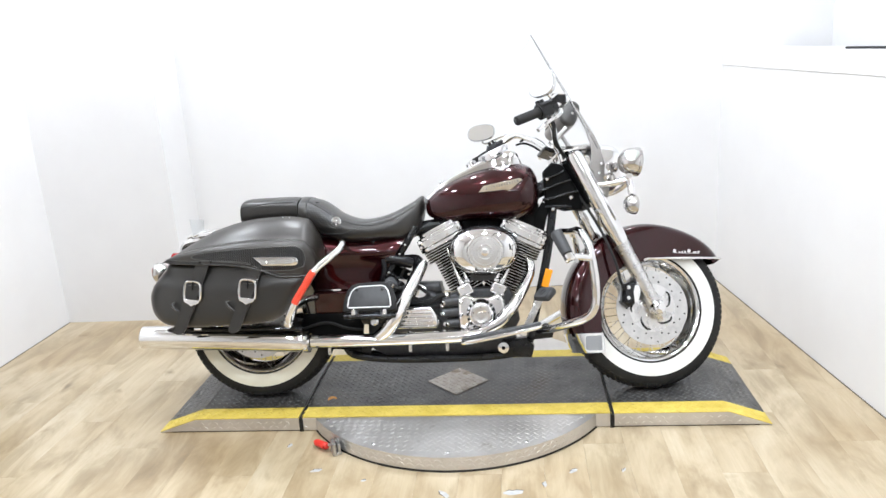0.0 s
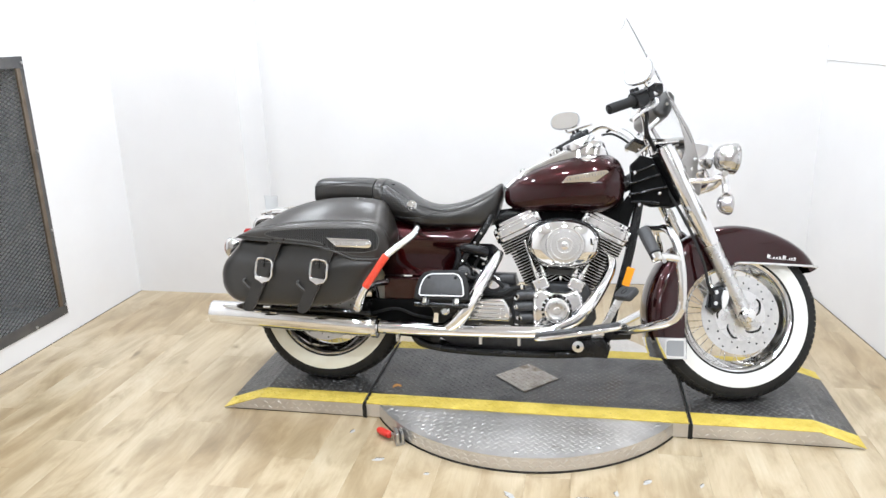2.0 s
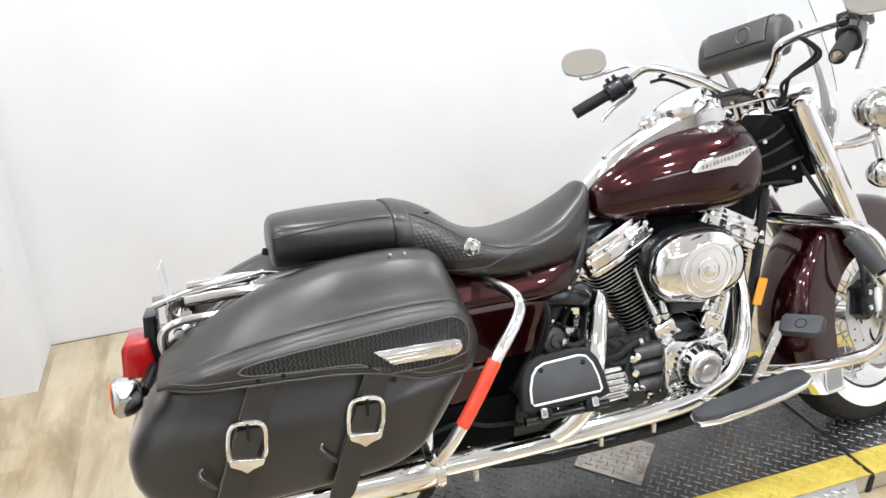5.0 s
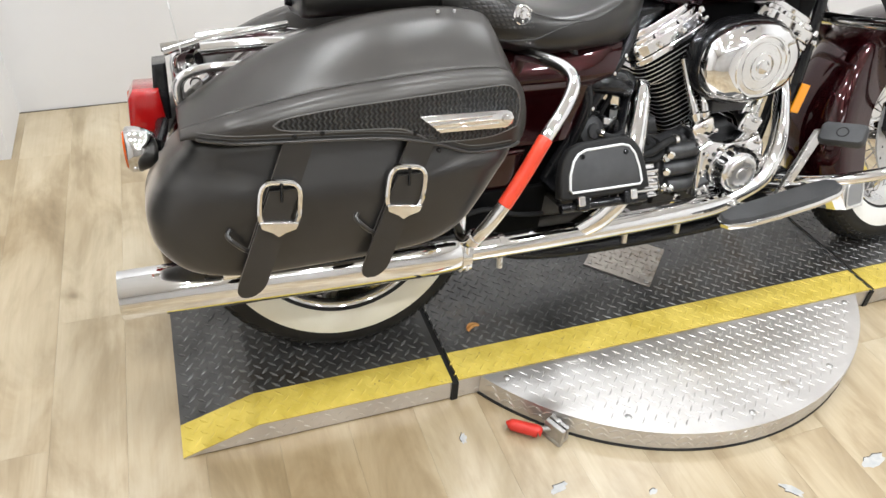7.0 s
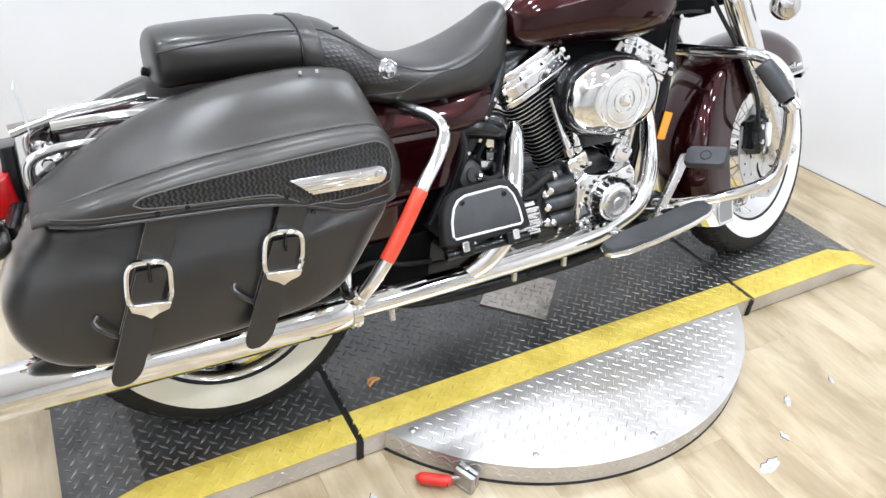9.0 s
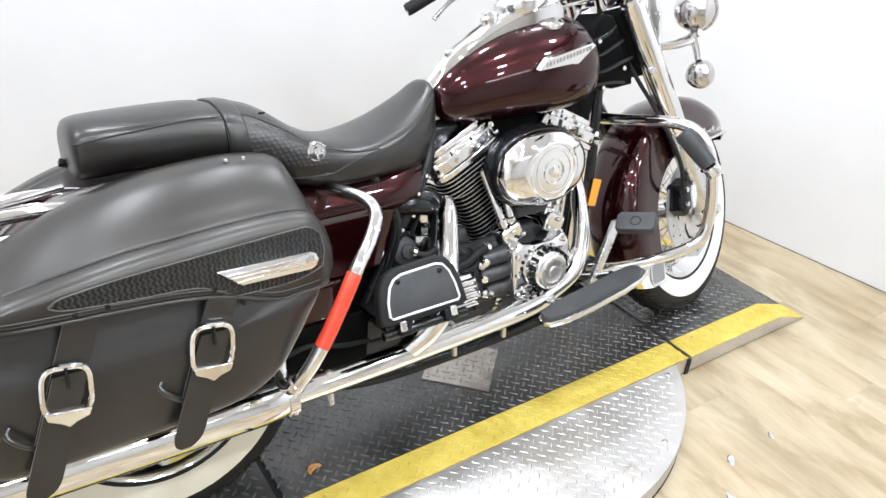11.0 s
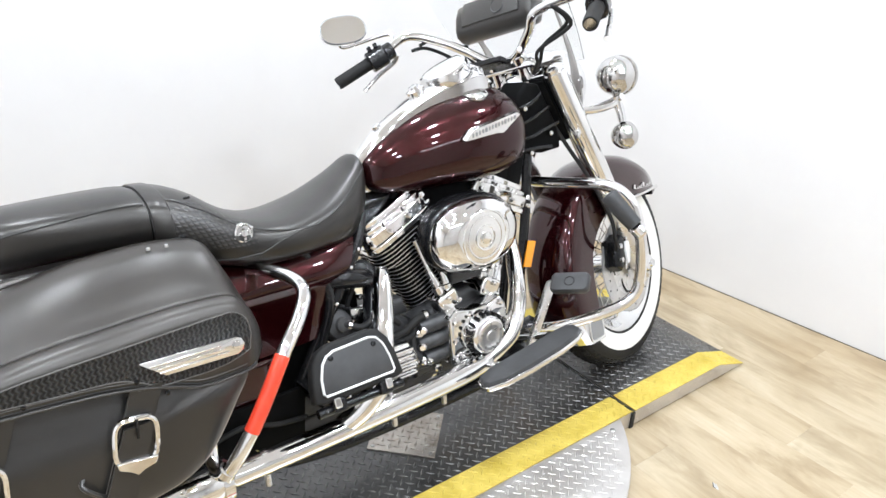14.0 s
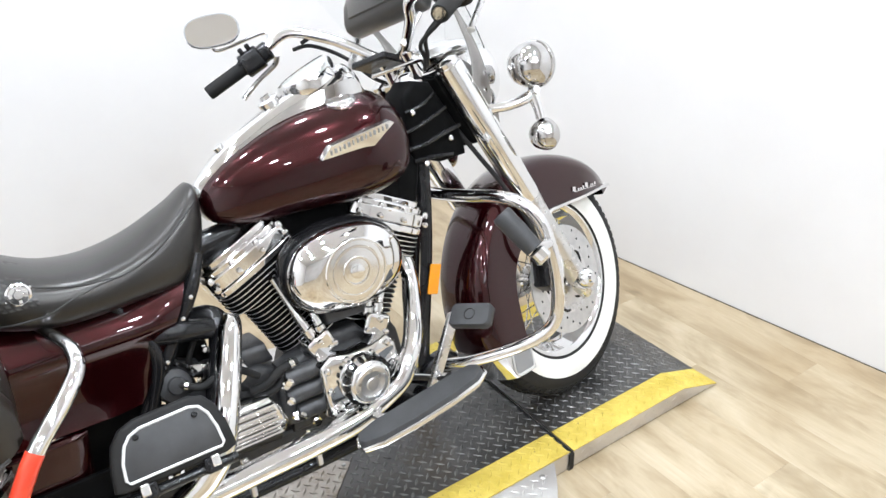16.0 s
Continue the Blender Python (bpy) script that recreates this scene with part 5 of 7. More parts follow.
# ---- exhaust ----
for s in (-1, 1):
    m = [(-1.272 if s < 0 else -1.20, 0.250, 0.298), (-1.18, 0.249, 0.296), (-0.90, 0.242, 0.282), (-0.66, 0.230, 0.266), (-0.60, 0.226, 0.262)]
    part("muffler", tube(B(), [V(x, s * y, z) for x, y, z in m], [0.046, 0.0475, 0.048, 0.046, 0.040], 28, 4), CHROME, bike, "long tapered chrome muffler")
    part("muffler_tip", lathe(B(), [(0.045, -0.02), (0.0465, 0.001), (0.042, 0.002), (0.041, -0.05), (0, -0.05)], axis((-1.272 if s < 0 else -1.20, s * 0.250, 0.298), (-1, 0, 0.02)), 28), CHROME, bike, "open chrome muffler tip")
    part("muffler_clamp", lathe(B(), [(0.040, -0.012), (0.046, -0.010), (0.046, 0.010), (0.034, 0.016)], axis((-0.592, s * 0.224, 0.2595), (1, 0, 0)), 24), CHROME, bike, "chrome muffler clamp")
    part("clamp_bolt", rod(B(), (-0.592, s * 0.262, 0.29), (-0.592, s * 0.262, 0.235), 0.006, 8), CHROME, bike)
part("exhaust_pipe", tube(B(), [(-0.60, -0.224, 0.259), (-0.40, -0.222, 0.257), (-0.10, -0.215, 0.258), (0.05, -0.21, 0.262), (0.13, -0.205, 0.272)], [0.027, 0.027, 0.027, 0.027, 0.025], 18, 5), CHROME, bike, "chrome lower exhaust pipe")
part("exhaust_header", tube(B(), [(0.10, -0.205, 0.266), (0.192, -0.212, 0.312), (0.224, -0.206, 0.347), (0.256, -0.186, 0.382), (0.280, -0.160, 0.418), (0.303, -0.126, 0.456), (0.322, -0.092, 0.496), (0.318, -0.062, 0.545), (0.270, -0.04, 0.585)], [0.023, 0.0235, 0.0235, 0.0230, 0.0225, 0.022, 0.021, 0.020, 0.020], 20, 5), CHROME, bike, "chrome front exhaust header")
sh = part("rear_header", tube(B(), [(-0.305, -0.216, 0.262), (-0.258, -0.234, 0.300), (-0.215, -0.240, 0.360), (-0.166, -0.190, 0.450), (-0.122, -0.128, 0.532), (-0.110, -0.108, 0.553)], [0.026, 0.029, 0.0285, 0.0265, 0.0245, 0.018], 20, 5), CHROME, bike, "chrome rear exhaust heat shield")
part("shield_clamp", lathe(B(), [(0.029, -0.005), (0.0315, -0.005), (0.0315, 0.005), (0.029, 0.005)], axis((-0.205, -0.230, 0.378), (0.42, 0.45, 0.78)), 20), CHROME, sh)
part("rear_elbow", tube(B(), [(-0.24, -0.05, 0.553), (-0.18, -0.055, 0.556), (-0.145, -0.075, 0.556), (-0.135, -0.10, 0.535), (-0.15, -0.13, 0.49), (-0.18, -0.165, 0.43), (-0.21, -0.19, 0.36)], 0.025, 14), BLACK, bike, "dark exhaust elbow")
for x, y in ((-0.50, -0.25), (-0.17, -0.235), (-0.02, -0.232)):
    part("pipe_clamp", lathe(B(), [(0.028, -0.006), (0.030, -0.006), (0.030, 0.006), (0.028, 0.006)], axis((x, y + 0.03, 0.2575), (1, 0, 0)), 18), CHROME, bike)
    part("clamp_screw", rod(B(), (x, y + 0.02, 0.232), (x, y + 0.02, 0.205), 0.007, 8), SATIN, bike)

# ---- engine ----
CRANK = V(0.13, 0, 0.305)


FIN = varied("fin_metal", (0.66, 0.66, 0.665), (0.82, 0.82, 0.82), 60, (0.28, 0.42), 0.9)


def bright_edge(ob, fix):
    """A black-painted fin whose rim is machined bright."""
    ob.data.materials.append(FIN)
    across = fix.to_3x3() @ V(0, 0, 1)
    for f in ob.data.polygons:
        if abs(f.normal.dot(across)) < 0.5:
            f.material_index = 1


def cylinder(s, label):
    """One cylinder of the V: finned barrel, head and chrome rocker box; s: -1 rear, 1 front."""
    up = V(s * math.sin(radians(26)), 0, math.cos(radians(26)))
    fix = Matrix.Translation(CRANK) @ Matrix.Rotation(radians(26) * s, 4, "Y")

    def plate(bm, h0, h1, wx, wy, rnd=0.35, n=28):
        ring = []
        for i in range(n):
            a = math.tau * i / n
            c, si = math.cos(a), math.sin(a)
            ring.append((wx * math.copysign(abs(c) ** rnd, c), wy * math.copysign(abs(si) ** rnd, si)))
        loft(bm, [[fix @ V(x * k, y * k, h) for x, y in ring] for h, k in ((h0, 0.97), (h0 + 0.0008, 1), (h1 - 0.0008, 1), (h1, 0.97))])
    bm = B()
    plate(bm, 0.10, 0.345, 0.056, 0.066, 0.7)
    core = part("cylinder", bm, PITCH, bike, label)
    for k in range(14):
        h = 0.138 + k * 0.0118
        bm = B()
        plate(bm, h, h + 0.0032, 0.078 - (0.004 if k < 2 else 0), 0.094, 0.6)
        bright_edge(part("fin", bm, PITCH, core), fix)
    for k in range(5):
        h = 0.304 + k * 0.0108
        bm = B()
        plate(bm, h, h + 0.0036, 0.100, 0.100, 0.5)
        bright_edge(part("head_fin", bm, PITCH, core), fix)
    bm = B()
    plate(bm, 0.356, 0.372, 0.106, 0.098, 0.42)
    plate(bm, 0.374, 0.404, 0.106, 0.095, 0.42)
    part("rocker_box", bm, CHROME, core, "chrome rocker box", bevel=0.004)
    bm = B()
    plate(bm, 0.403, 0.416, 0.098, 0.086, 0.45)
    plate(bm, 0.4155, 0.430, 0.088, 0.074, 0.5)
    part("rocker_cover", bm, CHROME, core, "chrome rocker cover", bevel=0.006)
    for x in (-0.090, -0.032, 0.032, 0.090):
        part("rocker_bolt", lathe(B(), [(0.007, 0), (0.007, 0.010), (0.004, 0.013), (0, 0.013)], fix @ pose(x, -0.088, 0.400), 8), CHROME, core)
        part("rocker_bolt", lathe(B(), [(0.0065, 0), (0.0065, 0.008), (0, 0.010)], fix @ axis((x, -0.096, 0.385), (0, -1, 0)), 8), CHROME, core)
    return core


cylinder(-1, "black finned rear cylinder")
cylinder(1, "black finned front cylinder")
bm = B()
slab(bm, [(-0.03, 0.235), (0.24, 0.235), (0.275, 0.30), (0.262, 0.39), (0.235, 0.44), (0.03, 0.44), (0.0, 0.40), (-0.03, 0.34)], -0.115, 0.12, 0.015)
part("crankcase", bm, WRINKLE, bike, "black crankcase")
bm = B()
slab(bm, [(-0.36, 0.25), (-0.06, 0.235), (-0.03, 0.30), (-0.03, 0.40), (-0.08, 0.43), (-0.30, 0.43), (-0.36, 0.38)], -0.12, 0.12, 0.02)
part("gearbox", bm, WRINKLE, bike, "black gearbox housing")
# black cast housing with bolts between gearbox and cam chest
bm = B()
slab(bm, [(-0.045, 0.27), (0.03, 0.262), (0.045, 0.29), (0.045, 0.40), (0.02, 0.425), (-0.04, 0.41), (-0.055, 0.34)], -0.06, -0.135, 0.014)
part("case_side", bm, CASE, bike, "black cast side case")
for x, z, r in ((-0.02, 0.395, 0.011), (0.03, 0.285, 0.009), (-0.035, 0.30, 0.007), (0.02, 0.40, 0.006), (-0.045, 0.36, 0.006)):
    part("case_bolt", lathe(B(), [(r, -0.01), (r, 0.006), (r * 0.7, 0.009), (0, 0.009)], axis((x, -0.115, z), (0, -1, 0)), 12), CHROME, bike)
part("oil_line", tube(B(), [(-0.20, -0.13, 0.395), (-0.126, -0.130, 0.388), (-0.085, -0.140, 0.374), (-0.052, -0.140, 0.380), (-0.020, -0.120, 0.402), (0.016, -0.095, 0.408)], 0.0085, 10), RUBBER, bike, "black oil line")
part("line_fitting", lathe(B(), [(0.010, -0.012), (0.012, -0.010), (0.012, 0.006), (0.009, 0.010), (0, 0.010)], axis((0.018, -0.094, 0.409), (0.8, 0.5, 0.1)), 12), CHROME, bike)
part("case_rib", tube(B(), [(-0.05, -0.122, 0.40), (0.0, -0.13, 0.385), (0.04, -0.13, 0.375)], 0.014, 10), WRINKLE, bike)
# chrome gearbox side cover with fins
bm = B()
slab(bm, [(-0.225, 0.285), (-0.065, 0.285), (-0.052, 0.31), (-0.062, 0.345), (-0.085, 0.378), (-0.18, 0.380), (-0.205, 0.35), (-0.225, 0.31)], -0.12, -0.172, 0.012)
gc = part("gearbox_cover", bm, CHROME, bike, "ribbed chrome gearbox cover")
for k in range(5):
    bm = B()
    slab(bm, [(-0.212 + 0.006 * k, 0.296 + 0.0165 * k), (-0.075 - 0.002 * k, 0.296 + 0.0165 * k), (-0.075 - 0.002 * k, 0.304 + 0.0165 * k), (-0.212 + 0.006 * k, 0.304 + 0.0165 * k)], -0.170, -0.185, 0.003, 2)
    part("cover_rib", bm, CHROME, gc)
part("starter_end", lathe(B(), [(0.036, -0.06), (0.038, 0.0), (0.032, 0.012), (0, 0.016)], axis((-0.135, -0.110, 0.432), (0.0, -1, 0.15)), 24, sy=0.8), CHROME, bike, "chrome starter end cover")
part("dipstick", lathe(B(), [(0.016, -0.02), (0.016, 0.006), (0.012, 0.012), (0, 0.012)], axis((-0.255, -0.14, 0.435), (0, -0.5, 0.86)), 6), BLACK, bike, "black filler plug")
# cam chest
bm = B()
slab(bm, [(0.028, 0.285), (0.05, 0.265), (0.19, 0.265), (0.215, 0.29), (0.225, 0.345), (0.215, 0.40), (0.195, 0.425), (0.155, 0.412), (0.10, 0.412), (0.055, 0.425), (0.028, 0.405)], -0.115, -0.19, 0.012)
cc = part("cam_chest", bm, CHROME, bike, "chrome cam chest cover")
CP = axis((0.122, -0.19, 0.350), (0, -1, 0))
part("cam_cover", lathe(B(), [(0.058, -0.005), (0.058, 0.010), (0.054, 0.016), (0.050, 0.030), (0.048, 0.036), (0.042, 0.040), (0, 0.041)], CP, 40), CHROME, cc, "round chrome timer cover")
for k in range(18):
    a = math.tau * k / 18
    bm = box(B(), CP @ V(0.0535 * math.cos(a), 0.0535 * math.sin(a), 0.021), (0.010, 0.009, 0.017), CP.to_3x3().to_4x4() @ pose(0, 0, 0, 0, 0, math.degrees(a)))
    part("cover_notch", bm, BLACK, cc)
for k in range(5):
    a = math.tau * k / 5 + 0.3
    part("cover_screw", lathe(B(), [(0.004, 0), (0.004, 0.004), (0, 0.005)], CP @ pose(0.032 * math.cos(a), 0.032 * math.sin(a), 0.0405), 8), STEEL, cc)
for x, z in ((0.041, 0.295), (0.041, 0.345), (0.041, 0.395), (0.062, 0.30), (0.205, 0.30), (0.212, 0.36), (0.19, 0.41), (0.13, 0.275), (0.09, 0.405), (0.15, 0.40)):
    part("chest_bolt", lathe(B(), [(0.0075, -0.002), (0.0075, 0.006), (0.004, 0.009), (0, 0.009)], axis((x, -0.19, z), (0, -1, 0)), 10), CHROME, cc)
part("cover_face", lathe(B(), [(0.040, 0.0405), (0.038, 0.043), (0.030, 0.0435), (0.028, 0.0420), (0.014, 0.0420), (0.012, 0.0440), (0, 0.0445)], CP, 36), SATIN, cc, "machined face of the timer cover")
for x, z in ((-0.035, 0.388), (-0.040, 0.345), (-0.022, 0.300)):
    part("case_boss", rod(B(), (x, -0.140, z), (x + 0.085, -0.150, z + 0.006), 0.020, 16), CASE, bike, "black case boss", bevel=0.003)
    part("boss_bolt", lathe(B(), [(0.0105, -0.004), (0.0105, 0.006), (0.007, 0.010), (0, 0.010)], axis((x + 0.004, -0.156, z), (-0.7, -1, 0)), 12), CHROME, bike)
# lifter blocks and pushrod tubes
for s in (-1, 1):
    bx = 0.125 + s * 0.068
    m = pose(bx, -0.125, 0.438, 0, 26 * s)
    bm = B()
    box(bm, m @ V(0, 0, 0), (0.062, 0.062, 0.05), m.to_3x3().to_4x4())
    lb = part("lifter_block", bm, CHROME, bike, "chrome lifter block", bevel=0.008)
    for x, y in ((-0.024, -0.03), (0.024, -0.03), (0, -0.032)):
        part("block_bolt", lathe(B(), [(0.006, 0), (0.006, 0.006), (0, 0.008)], m @ axis((x, y, -0.012 if x else 0.014), (0, -1, 0)), 8), CHROME, lb)
    for k in (-1, 1):
        a = V(bx + k * 0.013, -0.132, 0.455)
        b = CRANK + V(s * math.sin(radians(26)) * 0.335 - s * 0.03 + k * 0.024, -0.112, math.cos(radians(26)) * 0.335)
        pr = part("pushrod_tube", tube(B(), [a, a + (b - a) * 0.42, a + (b - a) * 0.44, b], [0.0105, 0.0105, 0.0080, 0.0080], 12, 1), CHROME, bike, "chrome pushrod tube")
        part("tube_collar", lathe(B(), [(0.009, -0.012), (0.0135, -0.010), (0.0135, 0.008), (0.009, 0.012)], axis(a + (b - a) * 0.10, b - a), 14), CHROME, pr)
# intake between the cylinders
part("horn_cover", slab(B(), [(0.05, 0.50), (0.21, 0.50), (0.225, 0.60), (0.20, 0.675), (0.06, 0.675), (0.035, 0.60)], 0.09, 0.15, 0.02), BLACK, bike, "black horn cover between the cylinders")
part("frame_backbone", slab(B(), [(-0.03, 0.685), (0.05, 0.645), (0.36, 0.645), (0.37, 0.77), (-0.03, 0.74)], -0.045, 0.045, 0.01), PITCH, bike, "black frame backbone under the tank")
part("intake", tube(B(), [(0.03, -0.04, 0.56), (0.13, -0.07, 0.55), (0.23, -0.04, 0.56)], 0.026, 12), WRINKLE, bike, "black intake manifold")
part("carburettor", slab(B(), [(0.08, 0.47), (0.18, 0.47), (0.19, 0.58), (0.07, 0.58)], -0.05, -0.14, 0.015), WRINKLE, bike, "black carburettor body")
# air cleaner
AC = V(0.140, 0, 0.596)


def oval(rx, rz, y, n=48):
    return [V(AC.x + rx * math.copysign(abs(math.cos(a)) ** 0.88, math.cos(a)), y, AC.z + rz * math.copysign(abs(math.sin(a)) ** 0.95, math.sin(a))) for a in [math.tau * i / n for i in range(n)]]


ac = part("air_cleaner", loft(B(), [oval(0.128, 0.090, -0.095), oval(0.139, 0.099, -0.100), oval(0.1425, 0.1015, -0.115), oval(0.142, 0.101, -0.142), oval(0.1375, 0.097, -0.151), oval(0.131, 0.091, -0.153)]), BLACK, bike, "black oval air cleaner housing")
part("air_cleaner_cover", loft(B(), [oval(0.135, 0.0945, -0.151), oval(0.1345, 0.094, -0.164), oval(0.128, 0.088, -0.176), oval(0.111, 0.075, -0.187), oval(0.088, 0.066, -0.1925), oval(0.082, 0.0655, -0.1940), oval(0.068, 0.0645, -0.1945)]), CHROME, ac, "polished chrome oval cover")
RD = axis((0.146, -0.1935, 0.596), (0, -1, 0))
part("cover_insert", lathe(B(), [(0.072, -0.004), (0.072, 0.0015), (0.070, 0.0035), (0.067, 0.0035), (0.0655, 0.0012), (0.056, 0.0020), (0.055, 0.0042), (0.052, 0.0042), (0.051, 0.0022), (0.033, 0.0034), (0.032, 0.0068), (0.028, 0.0068), (0.0265, 0.0030), (0.016, 0.0036), (0.015, 0.0090), (0.011, 0.0105), (0, 0.0115)], RD, 56), RINGED, ac, "round machined insert")
bm = B()
for k in range(26):
    a = radians(25 + 130 * k / 25)
    if k % 7 == 6:
        continue
    box(bm, RD @ V(0.0535 * math.cos(a), 0.0535 * math.sin(a), 0.003), (0.0035, 0.0062, 0.0016), RD.to_3x3().to_4x4() @ pose(0, 0, 0, 0, 0, math.degrees(a) - 90))
tagged(part("insert_bars", bm, CHROME, ac, "ring of small plain raised bars"), kind="stuff")

# ---- frame ----
for s in (-1, 1):
    part("frame_downtube", tube(B(), [(0.435, s * 0.03, 0.80), (0.405, s * 0.045, 0.60), (0.378, s * 0.056, 0.47), (0.345, s * 0.075, 0.34), (0.312, s * 0.10, 0.21), (0.25, s * 0.12, 0.165), (0.0, s * 0.125, 0.150), (-0.35, s * 0.125, 0.160), (-0.46, s * 0.12, 0.22), (-0.45, s * 0.11, 0.45), (-0.40, s * 0.10, 0.62)], 0.0165, 12), BLACK, bike, "black frame tube")
part("frame_backbone", tube(B(), [(0.44, 0, 0.86), (0.2, 0, 0.74), (-0.15, 0, 0.68), (-0.45, 0, 0.62)], 0.03, 12), BLACK, bike, "black frame backbone")
part("oil_pan", slab(B(), [(-0.37, 0.205), (-0.31, 0.170), (-0.245, 0.150), (0.16, 0.147), (0.205, 0.158), (0.262, 0.172), (0.275, 0.20), (0.25, 0.24), (-0.37, 0.24)], -0.10, 0.10, 0.012), WRINKLE, bike, "black oil pan")
part("lower_box", slab(B(), [(0.20, 0.158), (0.318, 0.155), (0.33, 0.20), (0.30, 0.235), (0.2, 0.22)], -0.10, -0.165, 0.008), BLACK, bike, "black regulator block")
part("brake_master_cylinder", slab(B(), [(0.300, 0.215), (0.405, 0.225), (0.415, 0.262), (0.385, 0.282), (0.335, 0.275), (0.31, 0.255)], -0.075, -0.125, 0.008), BLACK, bike, "black rear brake cylinder behind the pedal")
part("swingarm", slab(B(), [(-0.84, 0.285), (-0.84, 0.335), (-0.45, 0.36), (-0.42, 0.27)], -0.105, -0.135, 0.01), BLACK, bike, "black swingarm")
part("swingarm", slab(B(), [(-0.84, 0.285), (-0.84, 0.335), (-0.45, 0.36), (-0.42, 0.27)], 0.105, 0.135, 0.01), BLACK, bike, "black swingarm")
part("rear_axle_nut", lathe(B(), [(0.02, -0.03), (0.02, 0.004), (0.015, 0.012), (0, 0.012)], axis((-0.825, -0.14, 0.312), (0, -1, 0)), 6), CHROME, bike)
part("battery_box", slab(B(), [(-0.44, 0.30), (-0.27, 0.30), (-0.24, 0.55), (-0.22, 0.66), (-0.44, 0.66)], -0.12, 0.12, 0.015), PITCH, bike, "black inner panel under the seat")
part("oil_filler", lathe(B(), [(0.028, -0.03), (0.028, 0.004), (0.016, 0.010), (0.014, 0.022), (0, 0.023)], axis((-0.228, -0.100, 0.438), (-0.3, -1, 0.1)), 6), RUBBER, bike, "black rubber filler cap")
part("hose_fitting", lathe(B(), [(0.014, -0.03), (0.014, 0.006), (0, 0.008)], axis((-0.270, -0.118, 0.426), (-0.2, -1, 0)), 12), CHROME, bike)
part("red_wire_cap", lathe(B(), [(0.006, -0.012), (0.006, 0.004), (0, 0.006)], axis((-0.262, -0.122, 0.515), (0, -1, 0)), 10), RED, bike, "small red cap")
part("rear_hose", tube(B(), [(-0.30, -0.12, 0.58), (-0.22, -0.14, 0.57), (-0.16, -0.12, 0.55)], 0.022, 12), BLACK, bike, "black intake hose")
part("wiring", tube(B(), [(-0.32, -0.13, 0.66), (-0.27, -0.145, 0.55), (-0.30, -0.145, 0.44), (-0.34, -0.14, 0.34)], 0.012, 10), BLACK, bike, "black wiring loom")

mc_ = part("brake_cylinder", slab(B(), [(-0.265, 0.405), (-0.195, 0.400), (-0.180, 0.430), (-0.190, 0.475), (-0.225, 0.490), (-0.262, 0.470)], -0.045, -0.098, 0.010), CASE, bike, "black rear brake cylinder with hexagonal cap")
for x, z in ((-0.252, 0.468), (-0.198, 0.466), (-0.196, 0.412), (-0.255, 0.414)):
    part("cylinder_bolt", lathe(B(), [(0.006, -0.004), (0.006, 0.004), (0, 0.006)], axis((x, -0.098, z), (0, -1, 0)), 8), CHROME, mc_)
for pts_, r_ in (([(-0.30, -0.11, 0.60), (-0.27, -0.118, 0.545), (-0.235, -0.112, 0.50), (-0.215, -0.10, 0.47)], 0.005), ([(-0.20, -0.10, 0.60), (-0.19, -0.11, 0.54), (-0.21, -0.11, 0.49), (-0.19, -0.10, 0.44)], 0.006), ([(-0.33, -0.115, 0.52), (-0.29, -0.125, 0.47), (-0.27, -0.12, 0.42), (-0.30, -0.12, 0.36)], 0.006)):
    part("hose", tube(B(), pts_, r_, 8), RUBBER, bike, "thin black hose")
for at_, d_ in (((-0.285, -0.122, 0.475), (0, -1, 0)), ((-0.175, -0.112, 0.505), (0, -1, 0.2)), ((-0.165, -0.108, 0.470), (0.2, -1, 0)), ((-0.245, -0.118, 0.395), (0, -1, 0)), ((-0.150, -0.105, 0.395), (0, -1, 0))):
    part("fitting_bolt", lathe(B(), [(0.0075, -0.012), (0.0075, 0.003), (0.005, 0.006), (0, 0.006)], axis(at_, d_), 6), CHROME, bike)
part("rear_frame_plate", slab(B(), [(-0.64, 0.22), (-0.38, 0.20), (-0.36, 0.36), (-0.62, 0.36)], -0.150, -0.162, 0.004), PITCH, bike, "black rear frame plate")
part("rear_brake_hose", tube(B(), [(-0.62, -0.17, 0.30), (-0.52, -0.175, 0.325), (-0.44, -0.172, 0.30), (-0.37, -0.17, 0.29)], 0.006, 8), RUBBER, bike, "black rear brake hose")

part("inner_panel", slab(B(), [(-0.30, 0.40), (-0.16, 0.42), (-0.16, 0.50), (-0.20, 0.52), (-0.30, 0.56)], -0.055, 0.055, 0.012), PITCH, bike, "black inner panel behind the rear cylinder")
part("gearbox_top", slab(B(), [(-0.33, 0.42), (-0.04, 0.42), (-0.05, 0.465), (-0.30, 0.47)], -0.105, 0.105, 0.015), CASE, bike, "black gearbox top cover")
for x, z in ((-0.29, 0.447), (-0.20, 0.449), (-0.11, 0.445)):
    part("cover_bolt", lathe(B(), [(0.008, -0.01), (0.008, 0.006), (0.005, 0.009), (0, 0.009)], axis((x, -0.105, z), (0, -1, 0)), 6), CHROME, bike)
part("oil_hose", tube(B(), [(-0.255, -0.150, 0.475), (-0.21, -0.165, 0.455), (-0.17, -0.165, 0.465), (-0.13, -0.150, 0.455), (-0.09, -0.14, 0.42)], 0.008, 10), RUBBER, bike, "black oil hose")
part("hose_clamp", lathe(B(), [(0.0095, -0.004), (0.011, -0.004), (0.011, 0.004), (0.0095, 0.004)], axis((-0.235, -0.158, 0.466), (1, -0.3, -0.4)), 14), CHROME, bike)

